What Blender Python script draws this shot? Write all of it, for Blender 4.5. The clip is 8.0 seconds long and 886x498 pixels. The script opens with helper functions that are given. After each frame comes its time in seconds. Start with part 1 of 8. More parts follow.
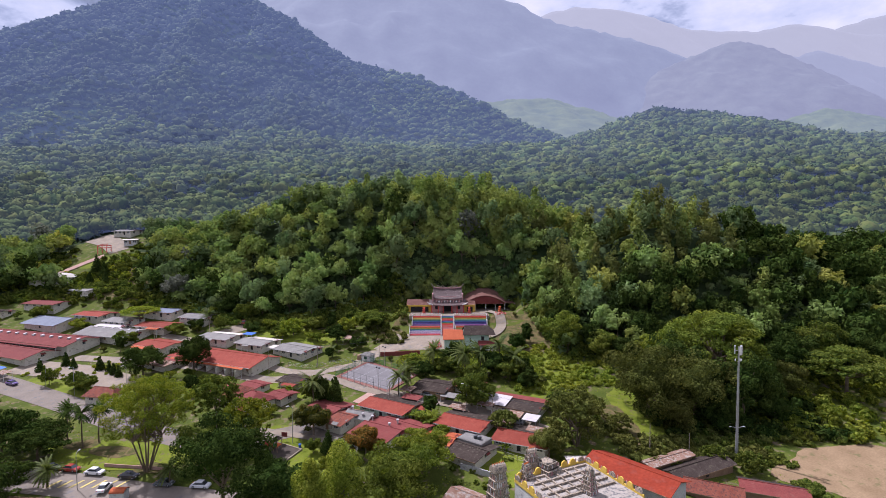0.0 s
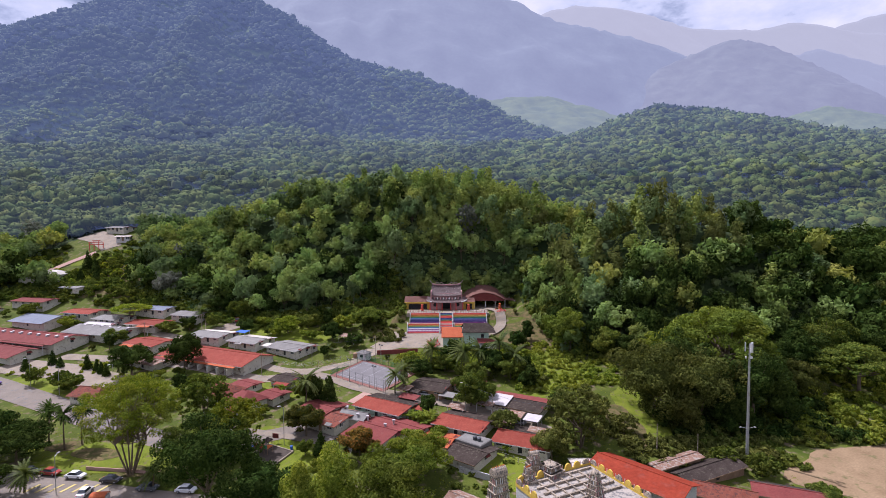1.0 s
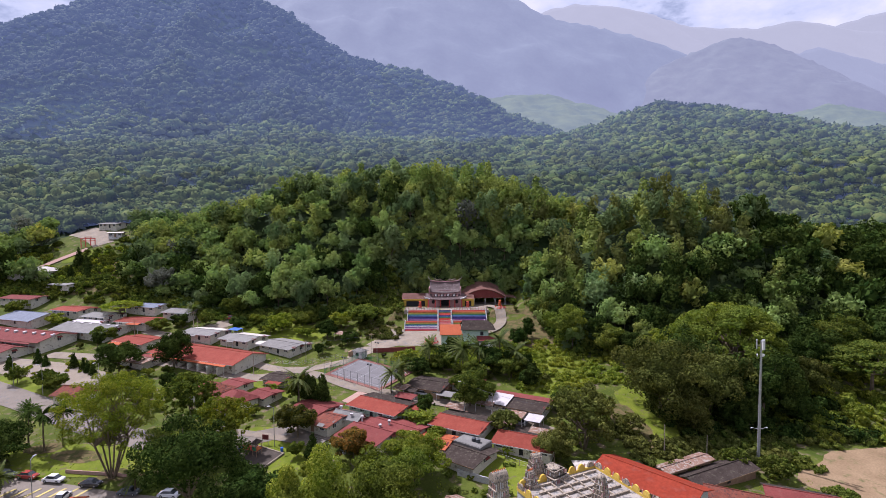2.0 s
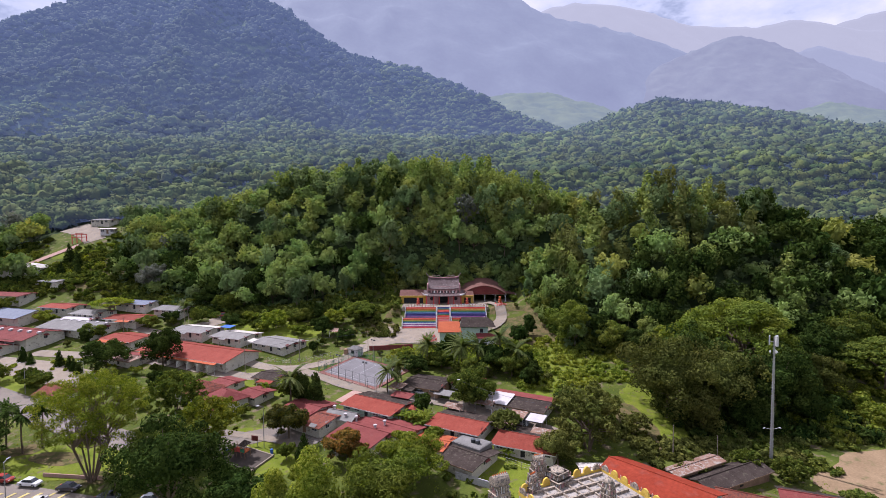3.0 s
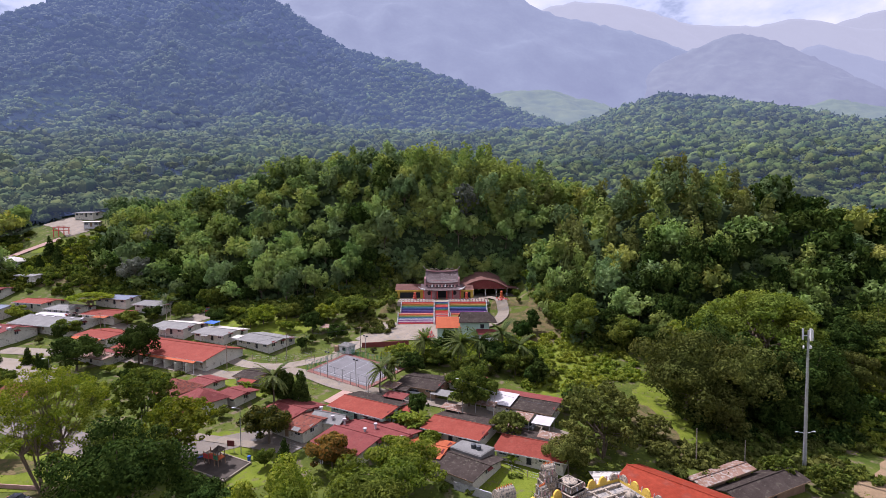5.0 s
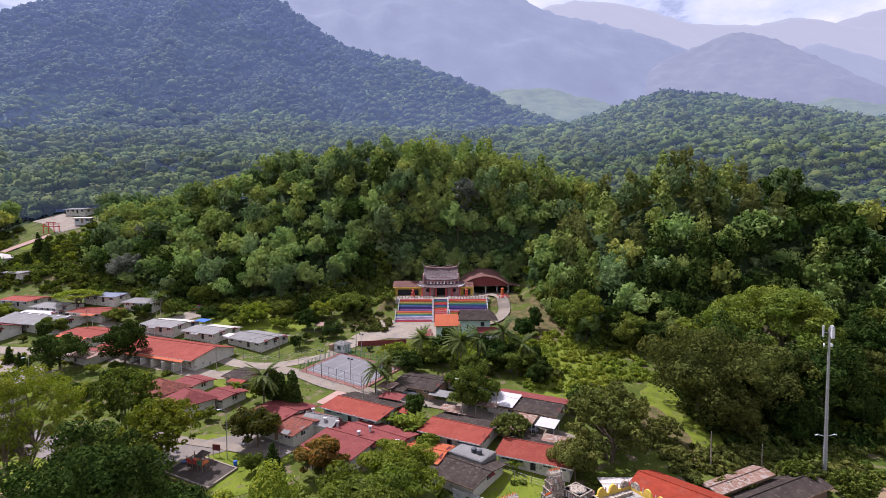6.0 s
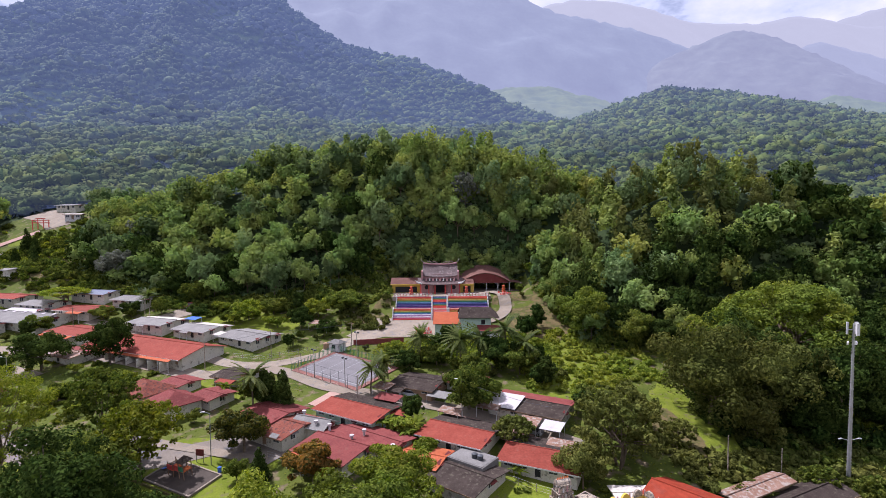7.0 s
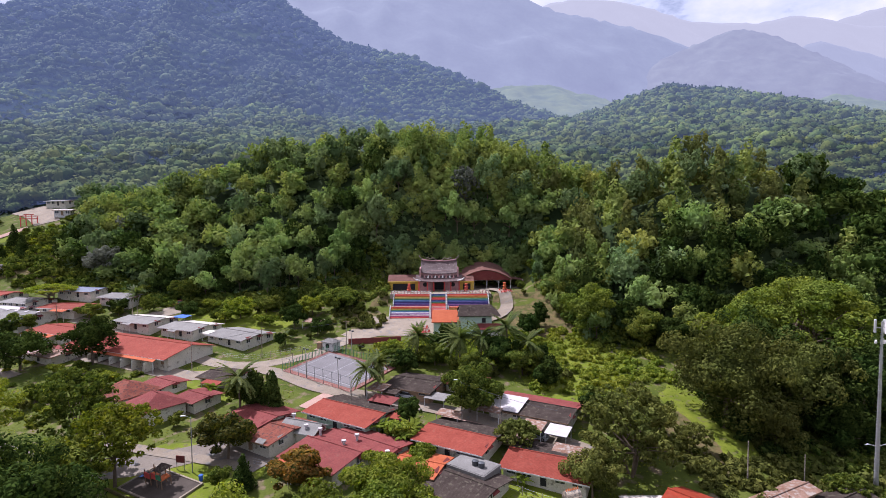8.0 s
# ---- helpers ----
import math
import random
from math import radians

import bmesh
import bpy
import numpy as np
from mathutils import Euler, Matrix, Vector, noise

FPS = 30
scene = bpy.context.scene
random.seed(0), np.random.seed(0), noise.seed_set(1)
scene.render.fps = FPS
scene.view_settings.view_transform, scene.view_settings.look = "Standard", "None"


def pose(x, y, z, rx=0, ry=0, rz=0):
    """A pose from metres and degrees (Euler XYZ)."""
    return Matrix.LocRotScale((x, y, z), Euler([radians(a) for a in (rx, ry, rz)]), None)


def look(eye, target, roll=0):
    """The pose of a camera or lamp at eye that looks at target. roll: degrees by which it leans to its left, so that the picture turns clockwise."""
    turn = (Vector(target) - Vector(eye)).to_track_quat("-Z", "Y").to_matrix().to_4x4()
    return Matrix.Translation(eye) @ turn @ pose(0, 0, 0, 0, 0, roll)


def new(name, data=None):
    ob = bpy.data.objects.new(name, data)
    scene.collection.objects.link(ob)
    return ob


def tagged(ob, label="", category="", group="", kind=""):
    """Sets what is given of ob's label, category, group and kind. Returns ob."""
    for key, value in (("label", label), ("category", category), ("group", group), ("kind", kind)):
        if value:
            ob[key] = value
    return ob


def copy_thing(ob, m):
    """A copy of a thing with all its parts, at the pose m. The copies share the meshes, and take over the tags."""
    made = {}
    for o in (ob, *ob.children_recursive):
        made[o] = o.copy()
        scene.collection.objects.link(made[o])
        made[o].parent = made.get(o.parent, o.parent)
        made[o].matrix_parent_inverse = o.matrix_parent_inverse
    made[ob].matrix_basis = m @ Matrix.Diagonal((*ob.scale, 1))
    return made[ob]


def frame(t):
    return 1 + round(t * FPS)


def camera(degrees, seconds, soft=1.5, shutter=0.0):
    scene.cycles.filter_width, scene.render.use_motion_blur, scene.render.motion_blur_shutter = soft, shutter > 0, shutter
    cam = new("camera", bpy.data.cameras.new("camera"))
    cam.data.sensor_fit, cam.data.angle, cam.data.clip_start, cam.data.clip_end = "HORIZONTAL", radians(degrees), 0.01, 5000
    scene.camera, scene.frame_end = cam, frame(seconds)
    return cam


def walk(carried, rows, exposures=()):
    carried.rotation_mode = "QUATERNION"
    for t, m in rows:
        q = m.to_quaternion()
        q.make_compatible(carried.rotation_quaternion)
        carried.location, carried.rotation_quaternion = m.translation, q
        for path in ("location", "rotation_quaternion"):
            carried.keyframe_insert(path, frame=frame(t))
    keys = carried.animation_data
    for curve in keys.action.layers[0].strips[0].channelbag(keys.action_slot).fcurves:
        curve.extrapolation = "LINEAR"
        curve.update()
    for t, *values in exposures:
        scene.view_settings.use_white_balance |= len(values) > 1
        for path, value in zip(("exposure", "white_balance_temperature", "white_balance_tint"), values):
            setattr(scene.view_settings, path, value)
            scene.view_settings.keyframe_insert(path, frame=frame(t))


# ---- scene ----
cam = camera(81.7, 8.0, soft=0.85)
METRES, EYE, TILT, LEAN, TURN = 49.2, 60.0, 0.0, 0.0, 0.0
ROWS = [
    (0.0, 0.0, 0.0, 0.0, -0.01, -2.71, 0.22),
    (0.5, 0.0045, 0.0563, -0.0171, -0.03, -2.76, 0.24),
    (1.0, 0.0093, 0.1129, -0.0363, -0.05, -2.8, 0.26),
    (1.5, 0.015, 0.17, -0.0547, -0.06, -2.84, 0.27),
    (3.0, 0.0297, 0.3405, -0.1148, -0.11, -2.95, 0.31),
    (3.5, 0.0329, 0.3978, -0.1355, -0.13, -2.94, 0.31),
    (4.0, 0.0358, 0.4564, -0.1556, -0.12, -2.96, 0.32),
    (4.5, 0.0383, 0.5158, -0.1749, -0.14, -2.96, 0.32),
    (6.0, 0.046, 0.6986, -0.2296, -0.19, -3.01, 0.35),
    (6.5, 0.0491, 0.7606, -0.2479, -0.2, -3.04, 0.37),
    (7.0, 0.052, 0.8237, -0.2653, -0.2, -3.06, 0.38),
    (7.5, 0.0542, 0.8878, -0.2836, -0.21, -3.09, 0.35),
    (8.0, 0.056, 0.9518, -0.2991, -0.25, -3.1, 0.35),
]
walk(cam, [(t, pose(0, 0, EYE, TILT, LEAN, TURN) @ pose(METRES * x, METRES * y, METRES * z, 90 + pitch, roll, yaw)) for t, x, y, z, yaw, pitch, roll in ROWS], [(0.0, 0.42, 5600, 27), (4.0, 0.5, 5600, 27), (8.0, 0.6, 5600, 27)])

# ---- world and sun ----
SUN_AZ, SUN_EL = -54.0, 58.0          # degrees from straight ahead to the left; height
world = bpy.data.worlds.new("sky")
scene.world = world
world.use_nodes = True
wn, wl = world.node_tree.nodes, world.node_tree.links
sky = wn.new("ShaderNodeTexSky")
sky.sky_type, sky.sun_disc = "NISHITA", False
sky.sun_elevation, sky.sun_rotation = radians(SUN_EL), radians(SUN_AZ)
sky.air_density, sky.dust_density, sky.ozone_density = 1.0, 3.0, 1.0
coord = wn.new("ShaderNodeTexCoord")
stretch = wn.new("ShaderNodeMapping")
stretch.inputs["Scale"].default_value = (1.0, 1.0, 2.2)
stretch.inputs["Location"].default_value = (5.3, 2.1, 0.9)
clouds = wn.new("ShaderNodeTexNoise")
clouds.inputs["Scale"].default_value, clouds.inputs["Detail"].default_value, clouds.inputs["Roughness"].default_value = 4.0, 8.0, 0.6
ramp_c = wn.new("ShaderNodeValToRGB")
ramp_c.color_ramp.elements[0].position, ramp_c.color_ramp.elements[1].position = 0.30, 0.44
tone, shade = wn.new("ShaderNodeMix"), wn.new("ShaderNodeMapRange")
tone.data_type = "RGBA"
tone.inputs["A"].default_value, tone.inputs["B"].default_value = (9.8, 11.3, 14.6, 1), (17.6, 17.2, 16.8, 1)
shade.inputs["From Min"].default_value, shade.inputs["From Max"].default_value = 0.34, 0.58
mixc = wn.new("ShaderNodeMix")
mixc.data_type = "RGBA"
wl.new(coord.outputs["Generated"], stretch.inputs["Vector"])
wl.new(stretch.outputs["Vector"], clouds.inputs["Vector"])
wl.new(clouds.outputs["Fac"], ramp_c.inputs["Fac"])
wl.new(clouds.outputs["Fac"], shade.inputs["Value"])
wl.new(shade.outputs["Result"], tone.inputs["Factor"])
wl.new(ramp_c.outputs["Color"], mixc.inputs["Factor"])
wl.new(sky.outputs["Color"], mixc.inputs["A"])
wl.new(tone.outputs["Result"], mixc.inputs["B"])
wl.new(mixc.outputs["Result"], wn["Background"].inputs["Color"])
wn["Background"].inputs["Strength"].default_value = 0.037
sun = new("sun", bpy.data.lights.new("sun", "SUN"))
sun.data.energy, sun.data.angle, sun.data.color = 5.0, radians(0.6), (1.0, 0.95, 0.86)
sa, se = radians(SUN_AZ), radians(SUN_EL)
sun.matrix_world = look((600 * math.sin(sa) * math.cos(se), 600 * math.cos(sa) * math.cos(se), 600 * math.sin(se)), (0, 0, 0))


# ---- materials ----
def surface(name, c1, c2, scale=1.0, rough=0.85, bump=0.3, fine=12.0, metal=0.0, vary=0.15, wear=None, wear_at=0.62, ribs=0.0, spec=0.1):
    """Two scales of mottling, a fine relief, wear patches and, if asked, ribs running down a roof."""
    m = bpy.data.materials.new(name)
    m.use_nodes = True
    n, l = m.node_tree.nodes, m.node_tree.links
    b = n["Principled BSDF"]
    b.inputs["Roughness"].default_value, b.inputs["Metallic"].default_value = rough, metal
    b.inputs["Specular IOR Level"].default_value = spec
    tc = n.new("ShaderNodeTexCoord")
    big, small = n.new("ShaderNodeTexNoise"), n.new("ShaderNodeTexNoise")
    big.inputs["Scale"].default_value, big.inputs["Detail"].default_value = scale, 5
    small.inputs["Scale"].default_value, small.inputs["Detail"].default_value = scale * fine, 4
    for x in (big, small):
        l.new(tc.outputs["Object"], x.inputs["Vector"])
    mix = n.new("ShaderNodeMix")
    mix.data_type = "RGBA"
    mix.inputs["A"].default_value, mix.inputs["B"].default_value = (*c1, 1), (*c2, 1)
    ma = n.new("ShaderNodeMath")
    ma.operation = "MULTIPLY_ADD"
    ma.inputs[1].default_value, ma.inputs[2].default_value = 2.4, -0.7
    l.new(big.outputs["Fac"], ma.inputs[0])
    l.new(ma.outputs[0], mix.inputs["Factor"])
    out = mix.outputs["Result"]
    if wear:
        w = n.new("ShaderNodeMix")
        w.data_type = "RGBA"
        w.inputs["B"].default_value = (*wear, 1)
        wr = n.new("ShaderNodeValToRGB")
        wr.color_ramp.elements[0].position, wr.color_ramp.elements[1].position = wear_at - 0.06, wear_at + 0.06
        wt = n.new("ShaderNodeTexNoise")
        wt.inputs["Scale"].default_value, wt.inputs["Detail"].default_value = scale * 2.7, 8
        l.new(tc.outputs["Object"], wt.inputs["Vector"])
        l.new(wt.outputs["Fac"], wr.inputs["Fac"])
        l.new(wr.outputs["Color"], w.inputs["Factor"])
        l.new(out, w.inputs["A"])
        out = w.outputs["Result"]
    hsv = n.new("ShaderNodeHueSaturation")
    info = n.new("ShaderNodeObjectInfo")
    mr = n.new("ShaderNodeMapRange")
    mr.inputs["To Min"].default_value, mr.inputs["To Max"].default_value = 1 - vary, 1 + vary
    l.new(info.outputs["Random"], mr.inputs["Value"])
    l.new(mr.outputs["Result"], hsv.inputs["Value"])
    l.new(out, hsv.inputs["Color"])
    fm = n.new("ShaderNodeMix")
    fm.data_type, fm.blend_type = "RGBA", "OVERLAY"
    fm.inputs["Factor"].default_value = 0.35
    l.new(hsv.outputs["Color"], fm.inputs["A"])
    l.new(small.outputs["Fac"], fm.inputs["B"])
    l.new(fm.outputs["Result"], b.inputs["Base Color"])
    bp = n.new("ShaderNodeBump")
    bp.inputs["Strength"].default_value, bp.inputs["Distance"].default_value = bump, 0.05
    if ribs:
        wv = n.new("ShaderNodeTexWave")
        wv.wave_type, wv.bands_direction = "BANDS", "X"
        wv.inputs["Scale"].default_value = ribs
        wv.inputs["Distortion"].default_value = 0.0
        l.new(tc.outputs["Object"], wv.inputs["Vector"])
        l.new(wv.outputs["Fac"], bp.inputs["Height"])
    else:
        l.new(small.outputs["Fac"], bp.inputs["Height"])
    l.new(bp.outputs["Normal"], b.inputs["Normal"])
    return m


def leaf(name, c1, c2, glow=0.35, rough=0.55, tree_vary=0.25, spec=0.3, patch=0.09, hue=0.018, cell=0.0):
    """Foliage: each clump its own tint, each tree its own value; light passes through part of it."""
    m = bpy.data.materials.new(name)
    m.use_nodes = True
    n, l = m.node_tree.nodes, m.node_tree.links
    b = n["Principled BSDF"]
    b.inputs["Roughness"].default_value, b.inputs["Specular IOR Level"].default_value = rough, spec
    geo, info = n.new("ShaderNodeNewGeometry"), n.new("ShaderNodeObjectInfo")
    mix = n.new("ShaderNodeMix")
    mix.data_type = "RGBA"
    mix.inputs["A"].default_value, mix.inputs["B"].default_value = (*c1, 1), (*c2, 1)
    if cell:            # tint by the crown rather than by the clump
        vo, vm = n.new("ShaderNodeTexVoronoi"), n.new("ShaderNodeMath")
        vo.inputs["Scale"].default_value = cell
        l.new(geo.outputs["Position"], vo.inputs["Vector"])
        sp, ad = n.new("ShaderNodeSeparateColor"), n.new("ShaderNodeMath")
        l.new(vo.outputs["Color"], sp.inputs["Color"])
        ad.operation, ad.inputs[1].default_value = "MULTIPLY", 0.75
        vm.operation, vm.inputs[1].default_value = "MULTIPLY_ADD", 0.25
        l.new(sp.outputs["Red"], ad.inputs[0])
        l.new(geo.outputs["Random Per Island"], vm.inputs[0])
        l.new(ad.outputs[0], vm.inputs[2])
        l.new(vm.outputs[0], mix.inputs["Factor"])
    else:
        l.new(geo.outputs["Random Per Island"], mix.inputs["Factor"])
    pt = n.new("ShaderNodeTexNoise")
    pt.inputs["Scale"].default_value, pt.inputs["Detail"].default_value = patch, 3
    l.new(geo.outputs["Position"], pt.inputs["Vector"])
    mr = n.new("ShaderNodeMapRange")
    mr.inputs["To Min"].default_value, mr.inputs["To Max"].default_value = 1 - tree_vary, 1 + tree_vary
    l.new(info.outputs["Random"], mr.inputs["Value"])
    mp = n.new("ShaderNodeMapRange")
    mp.inputs["From Min"].default_value, mp.inputs["From Max"].default_value = 0.3, 0.7
    mp.inputs["To Min"].default_value, mp.inputs["To Max"].default_value = 0.5 - hue, 0.5 + hue
    l.new(pt.outputs["Fac"], mp.inputs["Value"])
    hsv = n.new("ShaderNodeHueSaturation")
    l.new(mr.outputs["Result"], hsv.inputs["Value"])
    l.new(mp.outputs["Result"], hsv.inputs["Hue"])
    l.new(mix.outputs["Result"], hsv.inputs["Color"])
    l.new(hsv.outputs["Color"], b.inputs["Base Color"])
    tr = n.new("ShaderNodeBsdfTranslucent")
    thr = n.new("ShaderNodeHueSaturation")          # light that has come through a leaf is yellower and richer
    thr.inputs["Hue"].default_value, thr.inputs["Saturation"].default_value, thr.inputs["Value"].default_value = 0.495, 1.15, 1.5
    l.new(hsv.outputs["Color"], thr.inputs["Color"])
    l.new(thr.outputs["Color"], tr.inputs["Color"])
    ms = n.new("ShaderNodeMixShader")
    ms.inputs["Fac"].default_value = glow
    l.new(b.outputs["BSDF"], ms.inputs[1])
    l.new(tr.outputs["BSDF"], ms.inputs[2])
    l.new(ms.outputs["Shader"], n["Material Output"].inputs["Surface"])
    return m


def woods(name, c1, c2, haze=None, cell=0.12):
    """Forest canopy: each crown its own tint, broad patches of growth, a leafy relief; far woods get haze painted in as
    emission.
    """
    m = bpy.data.materials.new(name)
    m.use_nodes = True
    n, l = m.node_tree.nodes, m.node_tree.links
    b = n["Principled BSDF"]
    b.inputs["Roughness"].default_value, b.inputs["Specular IOR Level"].default_value = 0.85, 0.04
    geo = n.new("ShaderNodeNewGeometry")
    vo, pt, fine = n.new("ShaderNodeTexVoronoi"), n.new("ShaderNodeTexNoise"), n.new("ShaderNodeTexNoise")
    vo.inputs["Scale"].default_value = cell
    pt.inputs["Scale"].default_value, pt.inputs["Detail"].default_value = 0.011, 4
    fine.inputs["Scale"].default_value, fine.inputs["Detail"].default_value = 0.55, 4
    for t in (vo, pt, fine):
        l.new(geo.outputs["Position"], t.inputs["Vector"])
    sp, mix = n.new("ShaderNodeSeparateColor"), n.new("ShaderNodeMix")
    l.new(vo.outputs["Color"], sp.inputs["Color"])
    mix.data_type = "RGBA"
    mix.inputs["A"].default_value, mix.inputs["B"].default_value = (*c1, 1), (*c2, 1)
    l.new(sp.outputs["Red"], mix.inputs["Factor"])
    hsv = n.new("ShaderNodeHueSaturation")
    mv, mh = n.new("ShaderNodeMapRange"), n.new("ShaderNodeMapRange")
    mv.inputs["From Min"].default_value, mv.inputs["From Max"].default_value = 0.32, 0.68
    mv.inputs["To Min"].default_value, mv.inputs["To Max"].default_value = 0.62, 1.3
    mh.inputs["To Min"].default_value, mh.inputs["To Max"].default_value = 0.482, 0.512
    l.new(pt.outputs["Fac"], mv.inputs["Value"])
    l.new(sp.outputs["Green"], mh.inputs["Value"])
    l.new(mv.outputs["Result"], hsv.inputs["Value"])
    l.new(mh.outputs["Result"], hsv.inputs["Hue"])
    l.new(mix.outputs["Result"], hsv.inputs["Color"])
    l.new(hsv.outputs["Color"], b.inputs["Base Color"])
    bp = n.new("ShaderNodeBump")
    bp.inputs["Strength"].default_value, bp.inputs["Distance"].default_value = 0.55, 1.2
    l.new(fine.outputs["Fac"], bp.inputs["Height"])
    l.new(bp.outputs["Normal"], b.inputs["Normal"])
    if haze:
        b.inputs["Emission Color"].default_value, b.inputs["Emission Strength"].default_value = (*haze, 1), 1.0
    return m


def distance(name, c1, c2, scale, haze):
    """Far wooded ranges: a backdrop with the haze before it put in as emission."""
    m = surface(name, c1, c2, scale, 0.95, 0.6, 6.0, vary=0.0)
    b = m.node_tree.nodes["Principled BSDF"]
    b.inputs["Emission Color"].default_value, b.inputs["Emission Strength"].default_value = (*haze, 1), 0.9
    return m


